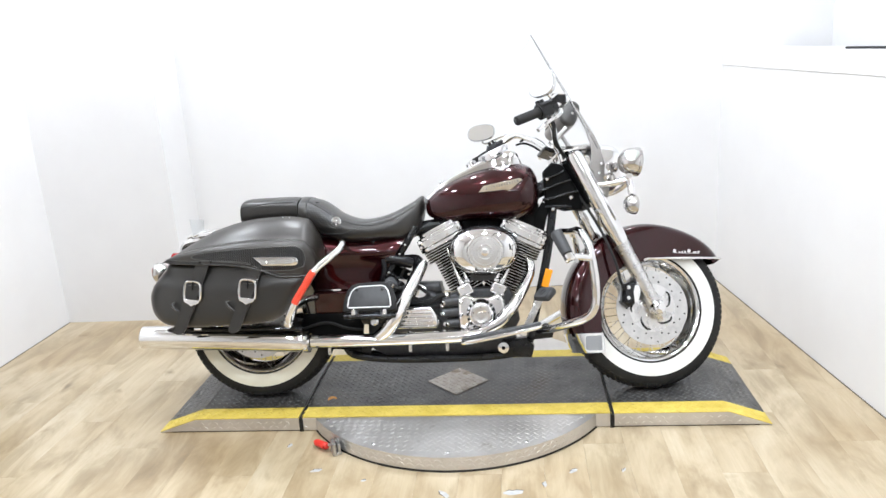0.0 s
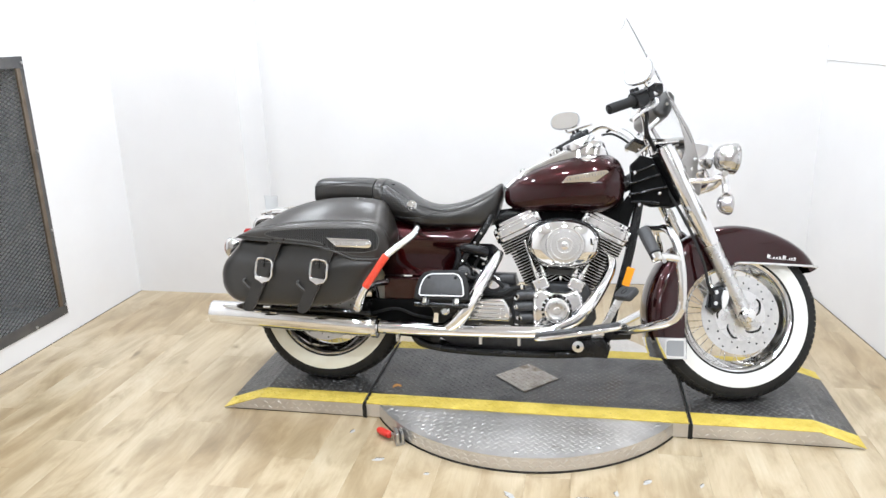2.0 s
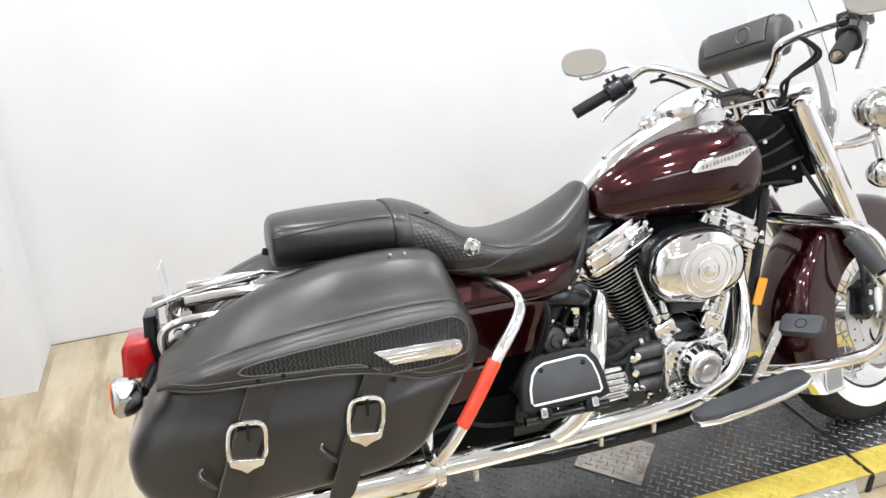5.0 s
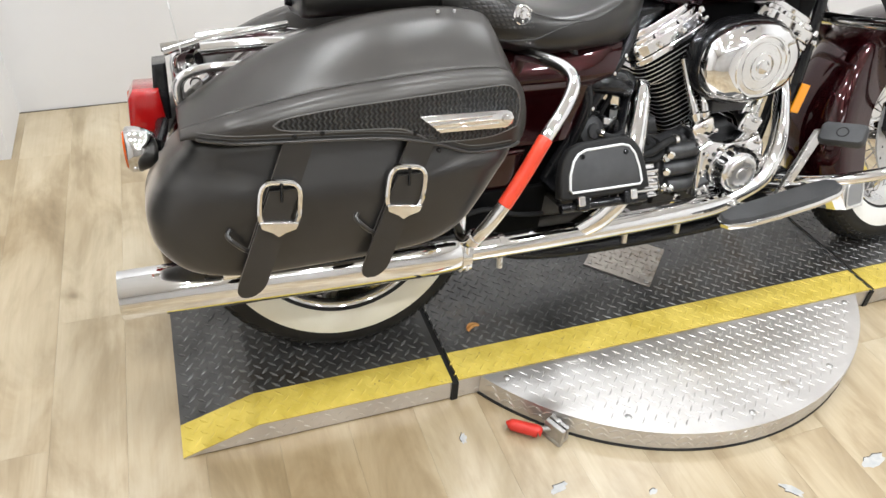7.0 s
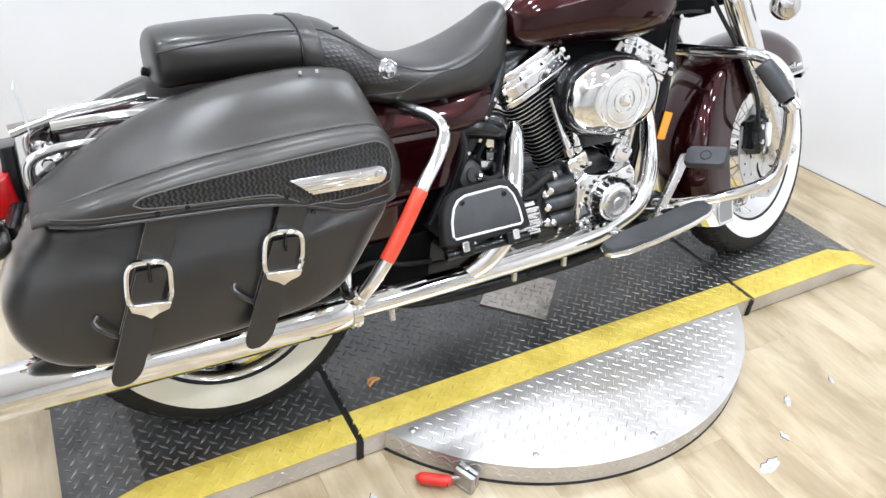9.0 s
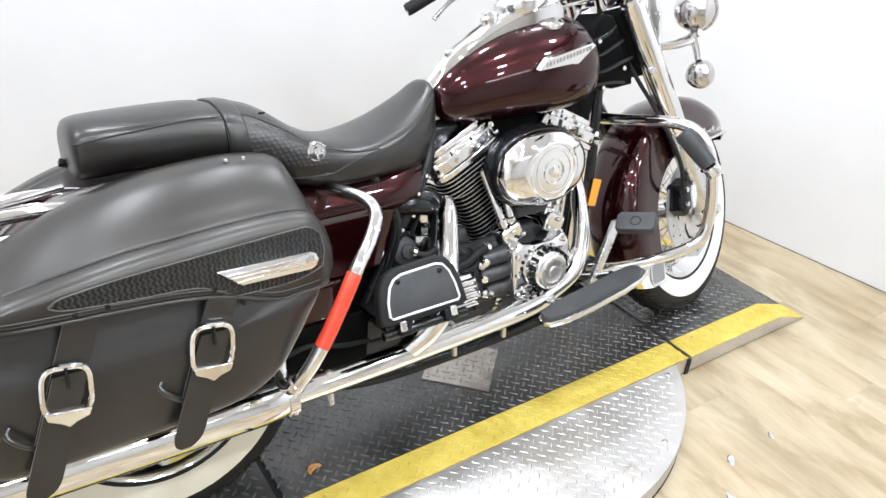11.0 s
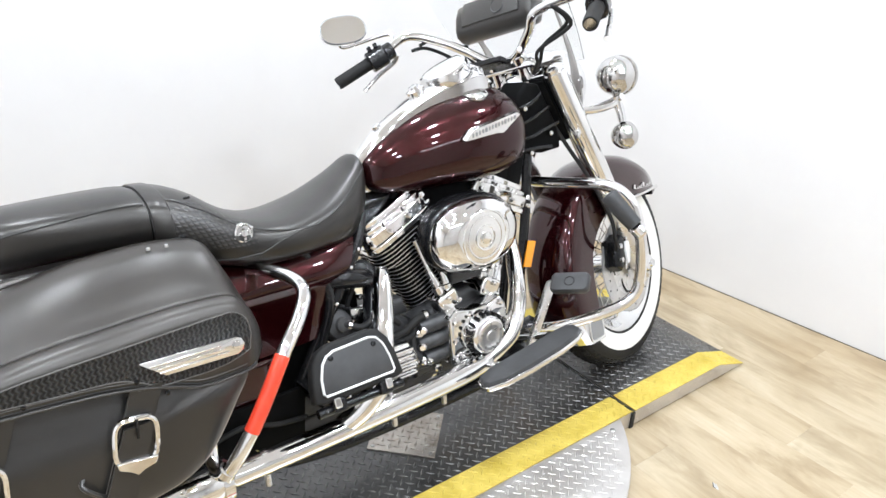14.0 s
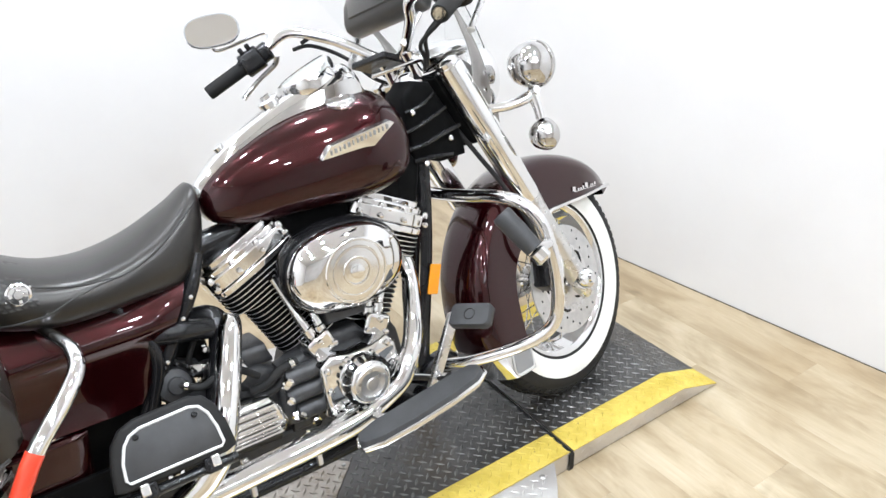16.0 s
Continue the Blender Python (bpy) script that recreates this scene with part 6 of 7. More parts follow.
part("stand_block", box(B(), (-0.388, -0.10, 0.192), (0.075, 0.04, 0.038)), BLACK, bike, "black bracket under the frame", bevel=0.004)

# bright bracket, round module and oil hoses between the side cover and the case
part("engine_bracket", slab(B(), [(-0.216, 0.492), (-0.176, 0.482), (-0.158, 0.436), (-0.185, 0.428), (-0.212, 0.450)], -0.128, -0.134, 0.002, 2), CHROME, bike, "bright engine bracket")
md = part("module", lathe(B(), [(0.020, -0.05), (0.034, -0.045), (0.036, -0.010), (0.032, 0.0), (0.018, 0.004), (0.016, 0.010), (0, 0.011)], axis((-0.252, -0.150, 0.470), (0.15, -1, 0.25)), 28), WRINKLE, bike, "black ribbed round module")
for k in range(10):
    a = math.tau * k / 10
    part("module_rib", rod(B(), V(-0.252 + 0.0355 * math.cos(a), -0.112, 0.470 + 0.0355 * math.sin(a)), V(-0.250 + 0.0355 * math.cos(a), -0.148, 0.478 + 0.0355 * math.sin(a)), 0.0028, 6), WRINKLE, md)
part("oil_hose", tube(B(), [(-0.112, -0.140, 0.392), (-0.080, -0.148, 0.398), (-0.045, -0.148, 0.418), (-0.004, -0.142, 0.422)], 0.0095, 10), RUBBER, bike, "black oil hose")
part("hose_clamp", lathe(B(), [(0.0105, -0.005), (0.0125, -0.005), (0.0125, 0.005), (0.0105, 0.005)], axis((-0.018, -0.144, 0.421), (1, 0.1, 0.1)), 14), CHROME, bike)
for x, z in ((-0.039, 0.379), (-0.108, 0.352), (-0.030, 0.300), (0.012, 0.268)):
    part("case_plug", lathe(B(), [(0.011, -0.012), (0.011, 0.004), (0.007, 0.008), (0, 0.008)], axis((x, -0.150, z), (-0.1, -1, 0.1)), 12), CHROME, bike)

# ---- side cover ----
def cover_end(z):
    """Where the side cover's front edge lies at that height."""
    return lerp_table([(0.33, -0.434), (0.452, -0.420), (0.459, -0.318), (0.48, -0.300), (0.52, -0.272), (0.575, -0.236), (0.63, -0.200), (0.67, -0.176)], z)[0]


def cover_skin(profile):
    """A pressed panel: an upright profile (y, z) drawn from the bag to the sloping front edge, 6 mm thick."""
    rows_ = []
    for y, z in smooth_pairs(profile, 18):
        x1 = cover_end(z)
        rows_.append([V(-0.57 + (x1 + 0.57) * k, y + 0.010 * max(0, k - 0.80) ** 2 / 0.04, z) for k in [i_ / 14 for i_ in range(15)]])
    bm_ = loft(B(), rows_, closed_ring=False)
    r_ = bmesh.ops.extrude_face_region(bm_, geom=list(bm_.faces))
    bmesh.ops.translate(bm_, verts=[e for e in r_["geom"] if isinstance(e, bmesh.types.BMVert)], vec=(0, 0.006, 0))
    return bm_


part("side_cover", cover_skin([(-0.112, 0.672), (-0.140, 0.648), (-0.157, 0.624), (-0.164, 0.606), (-0.162, 0.592), (-0.155, 0.575), (-0.151, 0.54), (-0.151, 0.50), (-0.157, 0.474), (-0.162, 0.460)]), PAINT, bike, "maroon side cover", sharp=60)
part("lower_cover", cover_skin([(-0.158, 0.453), (-0.166, 0.446), (-0.164, 0.430), (-0.158, 0.39), (-0.150, 0.348), (-0.135, 0.335)]), PAINT, bike, "maroon lower side panel", sharp=60)
part("frame_rail", tube(B(), [(-0.145, -0.100, 0.700), (-0.172, -0.118, 0.645), (-0.218, -0.128, 0.575), (-0.280, -0.134, 0.482), (-0.330, -0.136, 0.405), (-0.372, -0.136, 0.330)], 0.0150, 12), BLACK, bike, "glossy black frame rail along the side cover")
for k_ in range(6):
    t_ = 0.12 + 0.15 * k_
    p_ = V(-0.163, -0.134, 0.660).lerp(V(-0.324, -0.152, 0.414), t_)
    part("rail_screw", lathe(B(), [(0.0045, -0.003), (0.0045, 0.003), (0, 0.0045)], axis(p_, (0.2, -1, 0.1)), 8), CHROME, bike)

# ---- saddlebag guard with reflector ----
g = [(-0.440, -0.13, 0.650), (-0.428, -0.20, 0.660), (-0.410, -0.275, 0.658), (-0.412, -0.320, 0.642), (-0.446, -0.358, 0.612), (-0.500, -0.392, 0.567), (-0.540, -0.400, 0.508), (-0.579, -0.402, 0.450), (-0.607, -0.390, 0.402), (-0.621, -0.365, 0.366), (-0.630, -0.335, 0.352), (-0.628, -0.305, 0.366), (-0.618, -0.285, 0.410), (-0.600, -0.25, 0.43), (-0.56, -0.17, 0.43)]
part("bag_guard", tube(B(), g, 0.0135, 14), CHROME, bike, "bent chrome saddlebag guard")
part("guard_reflector", tube(B(), [p for p in smooth_path(g, 6) if 0.448 < p.z < 0.568 and p.x < -0.49 and p.y < -0.38], 0.0143, 14, 1), REDTAPE, bike, "red-orange reflective sleeve")
part("guard_collar", lathe(B(), [(0.0135, -0.010), (0.0175, -0.008), (0.0175, 0.008), (0.0135, 0.010)], axis((-0.621, -0.365, 0.368), (0.3, -0.5, 0.8)), 16), CHROME, bike)

# ---- footboards ----
def tucked_pose(m):
    return Matrix.Translation(tucked(m.translation)) @ m.to_3x3().to_4x4()


PB = pose(-0.308, -0.292, 0.437, -17) @ Matrix.Diagonal((1.02, 1, 0.98, 1))
out = [(-0.105, -0.045), (-0.101, -0.005), (-0.090, 0.034), (-0.072, 0.056), (-0.045, 0.066), (0.050, 0.070), (0.074, 0.062), (0.090, 0.040), (0.100, 0.005), (0.105, -0.045), (0.085, -0.052), (-0.085, -0.052)]
pb = part("passenger_board", slab(B(), out, 0.014, -0.014, 0.007, 3), RUBBER, bike, "black folded passenger footboard", m=tucked_pose(PB), sharp=60)
pad = [(-0.078, -0.036), (-0.083, -0.030), (-0.080, 0.0), (-0.070, 0.028), (-0.058, 0.042), (-0.040, 0.049), (0.044, 0.052), (0.060, 0.047), (0.072, 0.030), (0.080, 0.0), (0.083, -0.030), (0.078, -0.036)]
part("board_pad", slab(B(), pad, -0.012, -0.0185, 0.003, 2), GREYRUBBER, pb, "dark rubber pad")
part("board_line", tube(B(), [V(x, -0.017, z) for x, z in pad], 0.0030, 8, 1, closed=True), INLAY, pb, "bright line round the pad")
for x in (-0.05, 0.05):
    part("pad_stud", lathe(B(), [(0.006, -0.001), (0.005, 0.003), (0, 0.004)], axis((x, -0.0185, 0.036), (0, -1, 0)), 10), BLACK, pb)
for x in (-0.055, 0.055):
    part("hinge", box(B(), (x, -0.006, -0.062), (0.030, 0.026, 0.030)), BLACK, pb, "black hinge block", bevel=0.004)
    part("hinge_cap", box(B(), (x * 1.1, -0.018, -0.056), (0.016, 0.010, 0.022)), CHROME, pb, "bright hinge cap", bevel=0.003)
part("hinge_pin", rod(B(), (-0.10, 0.0, -0.068), (0.10, 0.0, -0.068), 0.010, 10), BLACK, pb)
part("board_bracket", slab(B(), [(-0.375, 0.37), (-0.235, 0.37), (-0.255, 0.325), (-0.355, 0.325)], -0.14, -0.24, 0.008), BLACK, bike, "black footboard bracket")
part("bracket_bolt", lathe(B(), [(0.017, -0.006), (0.017, 0.004), (0.010, 0.010), (0, 0.010)], axis((-0.305, -0.242, 0.338), (0, -1, 0)), 14), CHROME, bike)
RB = pose(0.195, -0.292, 0.292, 0, -11, -6)
out = [(-0.160, -0.012), (-0.152, -0.030), (-0.11, -0.046), (-0.03, -0.052), (0.07, -0.050), (0.135, -0.040), (0.166, -0.020), (0.172, 0.008), (0.160, 0.026), (0.12, 0.032), (-0.11, 0.032), (-0.150, 0.020)]
bm = B()
loft(bm, [[V(x * k, y * k, z) for x, y in out] for z, k in ((-0.016, 0.97), (-0.012, 1.0), (-0.004, 1.0), (-0.002, 0.985))])
rb_ = part("rider_board", bm, CHROME, bike, "chrome-edged rider footboard", m=tucked_pose(RB), sharp=40)
bm = B()
loft(bm, [[V(x * k, y * k, z) for x, y in out] for z, k in ((-0.003, 0.96), (0.004, 0.955), (0.008, 0.93))])
part("board_pad", bm, GREYRUBBER, rb_, "dark rubber pad", sharp=40)
part("board_arm", tube(B(), [(0.10, -0.15, 0.235), (0.12, -0.21, 0.255), (0.13, -0.26, 0.272)], 0.013, 10), CHROME, bike, "chrome footboard arm")
part("board_arm", tube(B(), [(0.28, -0.12, 0.25), (0.30, -0.20, 0.275), (0.30, -0.26, 0.302)], 0.013, 10), CHROME, bike, "chrome footboard arm")
part("mount_ring", lathe(B(), [(0.008, -0.006), (0.022, -0.006), (0.022, 0.006), (0.008, 0.008)], axis((0.205, -0.185, 0.205), (0, -1, 0)), 18), CHROME, bike, "round chrome mount")
part("brake_lever", slab(B(), [(0.272, 0.262), (0.298, 0.256), (0.372, 0.402), (0.368, 0.425), (0.352, 0.425)], -0.196, -0.210, 0.003), SATIN, bike, "flat bright brake pedal arm")
BU = V(0.048, -0.090, 0.006).normalized()
BN = BU.cross(V(-0.030, -0.026, -0.034)).normalized()
BN = -BN if BN.z < 0 else BN
BP = Matrix.Translation((0.374, -0.264, 0.432)) @ Matrix((BU, BN.cross(BU), BN)).transposed().to_4x4()
bm = B()
loft(bm, [[V(x * k, y * k, z) for x, y in ((-0.052, -0.020), (-0.044, -0.028), (0.044, -0.028), (0.052, -0.020), (0.052, 0.020), (0.044, 0.028), (-0.044, 0.028), (-0.052, 0.020))] for z, k in ((-0.014, 0.9), (-0.008, 1), (0.006, 1), (0.012, 0.92))])
bp = part("brake_pad", bm, GREYRUBBER, bike, "dark rubber brake pedal pad", m=tucked_pose(BP), sharp=45)
part("pad_mark", lathe(B(), [(0.011, 0.0115), (0.013, 0.0135), (0.015, 0.0115)], Matrix.Identity(4), 18), RUBBER, bp)

# ---- engine guard and highway peg ----
for s in (-1, 1):
    g = [(0.462, 0.0, 0.652), (0.474, s * 0.08, 0.657), (0.490, s * 0.16, 0.664), (0.506, s * 0.235, 0.671), (0.522, s * 0.290, 0.662), (0.538, s * 0.325, 0.628), (0.550, s * 0.340, 0.575), (0.560, s * 0.345, 0.500), (0.562, s * 0.342, 0.425), (0.552, s * 0.337, 0.378), (0.525, s * 0.318, 0.345), (0.470, s * 0.275, 0.315), (0.400, s * 0.20, 0.280), (0.35, s * 0.12, 0.258)]
    part("engine_guard", tube(B(), g, 0.0155, 14), CHROME, bike, "bent chrome engine guard")
p0, p1 = V(0.420, -0.345, 0.677), V(0.456, -0.402, 0.602)
pg = part("highway_peg", tube(B(), [p0, p0 + (p1 - p0) * 0.06, p0 + (p1 - p0) * 0.5, p1], [0.018, 0.023, 0.023, 0.020], 18, 2), GREYRUBBER, bike, "dark rubber highway peg")
part("peg_clamp", lathe(B(), [(0.016, -0.014), (0.020, -0.010), (0.020, 0.010), (0.014, 0.016), (0, 0.016)], axis(p1 + (p1 - p0).normalized() * 0.018, p1 - p0), 18), CHROME, pg, "chrome peg clamp")
part("peg_mount", tube(B(), [p1 + V(0.01, 0.005, -0.015), V(0.50, -0.372, 0.585), V(0.545, -0.342, 0.575)], 0.014, 10), CHROME, pg, "chrome clamp arm")
part("peg_bolt", rod(B(), (0.49, -0.40, 0.575), (0.49, -0.36, 0.575), 0.008, 8), CHROME, pg)
part("side_reflector", box(B(), (0.392, -0.082, 0.466), (0.030, 0.010, 0.076), pose(0, 0, 0, 0, 16)), AMBER, bike, "amber side reflector on the frame tube", bevel=0.003)

# ---- tail ----
part("tail_lamp", slab(B(), [(-1.212, 0.546), (-1.206, 0.612), (-1.196, 0.627), (-1.15, 0.627), (-1.145, 0.57), (-1.16, 0.546)], -0.100, 0.100, 0.014), RED, bike, "red tail lamp")
part("tail_lamp_base", slab(B(), [(-1.165, 0.565), (-1.135, 0.565), (-1.13, 0.67), (-1.155, 0.668)], -0.07, 0.07, 0.006), BLACK, bike, "black tail lamp base")
part("lamp_bar", tube(B(), [(-1.165, -0.20, 0.56), (-1.155, -0.12, 0.565), (-1.15, 0, 0.565), (-1.155, 0.12, 0.565), (-1.165, 0.20, 0.56)], 0.012, 10), BLACK, bike, "black rear lamp bar")
for s in (-1, 1):
    ts = part("rear_turn_signal", lathe(B(), [(0.010, 0.026), (0.024, 0.023), (0.035, 0.010), (0.040, -0.006), (0.040, -0.020), (0.037, -0.024)], axis((-1.190, s * 0.212, 0.562), (1, 0, 0)), 28), DIMCHROME, bike, "chrome rear turn signal")
    part("signal_lens", lathe(B(), [(0.037, -0.022), (0.032, -0.028), (0, -0.031)], axis((-1.190, s * 0.212, 0.562), (1, 0, 0)), 28), ORANGE, ts, "orange-red lens")
part("number_plate", slab(B(), [(-1.102, 0.69), (-1.100, 0.69), (-1.108, 0.768), (-1.110, 0.768)], -0.085, 0.085, 0.0008, 2), PLATE, bike, "small blank pale grey plate")
part("plate_mount", tube(B(), [(-1.135, 0, 0.685), (-1.10, 0, 0.688), (-1.02, 0, 0.695)], 0.008, 8), CHROME, bike)
for s in (-1, 1):
    part("fender_rail", tube(B(), [(-0.80, s * 0.108, 0.672), (-0.87, s * 0.107, 0.692), (-0.95, s * 0.104, 0.701), (-1.066, s * 0.10, 0.697)], 0.0125, 12), CHROME, bike, "chrome rail over the rear fender")
    part("lower_rail", tube(B(), [(-0.88, s * 0.150, 0.672), (-0.961, s * 0.162, 0.678), (-1.009, s * 0.165, 0.680), (-1.062, s * 0.166, 0.680), (-1.098, s * 0.166, 0.672), (-1.114, s * 0.166, 0.658), (-1.118, s * 0.166, 0.638), (-1.114, s * 0.164, 0.615), (-1.105, s * 0.160, 0.60)], 0.0085, 10), CHROME, bike, "chrome rear rail")
    part("rail_boss", lathe(B(), [(0.026, -0.012), (0.026, 0.002), (0.012, 0.006), (0.010, 0.014), (0, 0.014)], axis((-1.083, s * 0.158, 0.652), (0, s, 0.1)), 20), CHROME, bike, "chrome docking boss")
part("latch_bar", tube(B(), [(-1.13, -0.07, 0.69), (-1.05, -0.075, 0.71), (-0.96, -0.07, 0.72), (-0.90, -0.06, 0.725)], 0.007, 8), CHROME, bike)
part("seat_screw", lathe(B(), [(0.008, -0.01), (0.008, 0.006), (0, 0.008)], axis((-0.888, 0, 0.756), (-1, 0, 0.3)), 12), BLACK, bike)


# ---- front end, turned on the steering head ----
def forkpoint(z, y=0.0, ahead=0.0):
    """A place on the fork's line at that height."""
    return V(FRONT.x - (z - FRONT.z) * math.tan(radians(26)) + ahead, y, z)


for s in (-1, 1):
    fk = part("fork_slider", tube(B(), [forkpoint(0.275, s * 0.118), forkpoint(0.30, s * 0.118), forkpoint(0.345, s * 0.118), forkpoint(0.55, s * 0.118), forkpoint(0.585, s * 0.118)], [0.020, 0.027, 0.029, 0.0295, 0.0315], 22, 1), SATIN, bike, "satin aluminium fork slider", m=STEERED)
    part("fork_cover", tube(B(), [forkpoint(0.583, s * 0.118), forkpoint(0.60, s * 0.118), forkpoint(0.88, s * 0.118), forkpoint(0.945, s * 0.118)], [0.030, 0.0345, 0.036, 0.036], 24, 1), CHROME, fk, "chrome upper fork cover")
    part("fork_cap", lathe(B(), [(0.030, -0.01), (0.030, 0.006), (0.016, 0.012), (0, 0.012)], axis(forkpoint(0.95, s * 0.118), RAKE), 18), CHROME, fk, "chrome fork cap")
    part("axle_cap", lathe(B(), [(0.03, -0.035), (0.03, 0.0), (0.024, 0.012), (0.014, 0.016), (0.012, 0.024), (0, 0.024)], axis((FRONT.x, s * 0.145, FRONT.z), (0, s, 0)), 20), CHROME, fk, "chrome axle cap")
ft = STEERED @ Matrix.Translation((0, 0, 0.012))
bm = B()
for z, t in ((0.935, 0.02), (0.80, 0.024)):
    ring = []
    for i in range(20):
        a = math.tau * i / 20
        ring.append((0.034 * math.copysign(abs(math.cos(a)) ** 0.6, math.cos(a)), 0.140 * math.copysign(abs(math.sin(a)) ** 0.6, math.sin(a))))
    mm = axis(forkpoint(z), RAKE)
    loft(bm, [[forkpoint(z) + pose(0, 0, 0, 0, -26) @ V(x, y, h) for x, y in ring] for h in (-t / 2, t / 2)])
part("fork_clamp", bm, CHROME, bike, "chrome triple clamps", m=ft, bevel=0.004)
# black neck cover behind the forks
part("neck_cover", slab(B(), [(0.395, 0.76), (0.475, 0.735), (0.545, 0.74), (0.545, 0.79), (0.47, 0.925), (0.425, 0.935), (0.39, 0.90)], -0.052, 0.052, 0.012), PITCH, bike, "black steering neck cover", sharp=50)
part("neck_bracket", slab(B(), [(0.345, 0.66), (0.388, 0.66), (0.412, 0.75), (0.385, 0.78), (0.345, 0.72)], -0.05, 0.05, 0.01), PITCH, bike, "black neck bracket")
for pts_, r_ in (([(0.385, -0.058, 0.785), (0.43, -0.066, 0.792), (0.48, -0.066, 0.806), (0.53, -0.06, 0.815)], 0.006), ([(0.385, -0.056, 0.825), (0.42, -0.062, 0.835), (0.46, -0.062, 0.85), (0.50, -0.055, 0.862)], 0.005), ([(0.39, -0.056, 0.87), (0.42, -0.06, 0.876), (0.45, -0.058, 0.888), (0.475, -0.05, 0.90)], 0.005), ([(0.395, -0.056, 0.755), (0.45, -0.064, 0.757), (0.50, -0.064, 0.752)], 0.006)):
    part("neck_wire", tube(B(), pts_, r_, 8), BLACK, bike, "black wiring on the neck")
for x, z in ((0.425, 0.745), (0.50, 0.79), (0.405, 0.868)):
    part("neck_bolt", lathe(B(), [(0.007, -0.01), (0.007, 0.004), (0.004, 0.007), (0, 0.007)], axis((x, -0.062, z), (0, -1, 0)), 10), CHROME, bike)
ring = [(-0.020, -0.098), (0.012, -0.104), (0.022, -0.06), (0.022, 0.06), (0.012, 0.104), (-0.020, 0.098), (-0.034, 0.06), (-0.034, -0.06)]
part("fork_shroud", loft(B(), [[forkpoint(z, y * k, x - 0.020) for x, y in ring] for z, k in ((0.742, 0.94), (0.748, 1.0), (0.905, 1.0), (0.915, 0.95))]), PITCH, bike, "black cover between the fork legs", m=ft, bevel=0.004)
# nacelle and headlamp
NA = axis((0.600, 0, 0.905), (0.97, 0, -0.1))
na = part("headlamp_nacelle", lathe(B(), [(0.0, -0.165), (0.035, -0.155), (0.075, -0.11), (0.098, -0.05), (0.106, 0.0), (0.108, 0.05), (0.104, 0.075), (0.098, 0.085), (0.094, 0.082)], NA, 40), CHROME, bike, "chrome headlamp nacelle", m=ft)
part("headlamp_lens", lathe(B(), [(0.094, 0.078), (0.07, 0.095), (0.035, 0.103), (0, 0.105)], NA, 40), SATIN, na, "ribbed headlamp lens")
bm = B()
loft(bm, [[V(x, y * k, z) for x, y, z in ((0.43, -0.105, 0.955), (0.55, -0.115, 0.97), (0.62, -0.10, 0.975), (0.62, 0.10, 0.975), (0.55, 0.115, 0.97), (0.43, 0.105, 0.955))] for k in (1.0,)] + [[V(x, y * 0.8, z + 0.028) for x, y, z in ((0.44, -0.105, 0.955), (0.55, -0.115, 0.97), (0.60, -0.10, 0.97), (0.60, 0.10, 0.97), (0.55, 0.115, 0.97), (0.44, 0.105, 0.955))]])
part("handlebar_cover", bm, CHROME, na, "chrome handlebar cover", bevel=0.010)
lamp_m = ft @ Matrix.Translation((0.036, -0.010, -0.015))
for s in (-1, 1):
    PL = axis((0.668, s * 0.178, 0.908), (1, 0, -0.06))
    pl = part("passing_lamp", lathe(B(), [(0.0, -0.060), (0.024, -0.057), (0.043, -0.043), (0.053, -0.020), (0.0555, 0.0), (0.0555, 0.008), (0.0585, 0.010), (0.0585, 0.019), (0.055, 0.023), (0.050, 0.021)], PL, 40), DIMCHROME, bike, "round chrome passing lamp", m=lamp_m)
    part("lamp_lens", lathe(B(), [(0.051, 0.020), (0.03, 0.027), (0, 0.030)], PL, 32), SATIN, pl, "clear ribbed lens")
    part("lamp_bracket", tube(B(), [(0.655, s * 0.178, 0.855), (0.63, s * 0.175, 0.832), (0.58, s * 0.15, 0.825), (0.53, s * 0.12, 0.83)], 0.012, 10), CHROME, bike, "chrome lamp bracket", m=lamp_m)
    part("signal_stalk", tube(B(), [(0.64, s * 0.178, 0.85), (0.648, s * 0.182, 0.81), (0.648, s * 0.184, 0.775)], [0.016, 0.013, 0.011], 10), CHROME, bike, "chrome signal stalk", m=lamp_m)
    TS = axis((0.654, s * 0.180, 0.735), (1, 0, 0))
    ts = part("front_turn_signal", lathe(B(), [(0.0, -0.034), (0.018, -0.032), (0.032, -0.021), (0.039, -0.004), (0.041, 0.008), (0.038, 0.014)], TS, 28), DIMCHROME, bike, "chrome bullet turn signal", m=lamp_m)
    part("signal_lens", lathe(B(), [(0.038, 0.013), (0.025, 0.020), (0, 0.023)], TS, 28), SATIN, ts, "clear lens")
part("lamp_bar", tube(B(), [(0.64, -0.20, 0.846), (0.66, -0.10, 0.83), (0.665, 0, 0.825), (0.66, 0.10, 0.83), (0.64, 0.20, 0.846)], 0.011, 10), CHROME, bike, "chrome passing lamp bar", m=lamp_m)

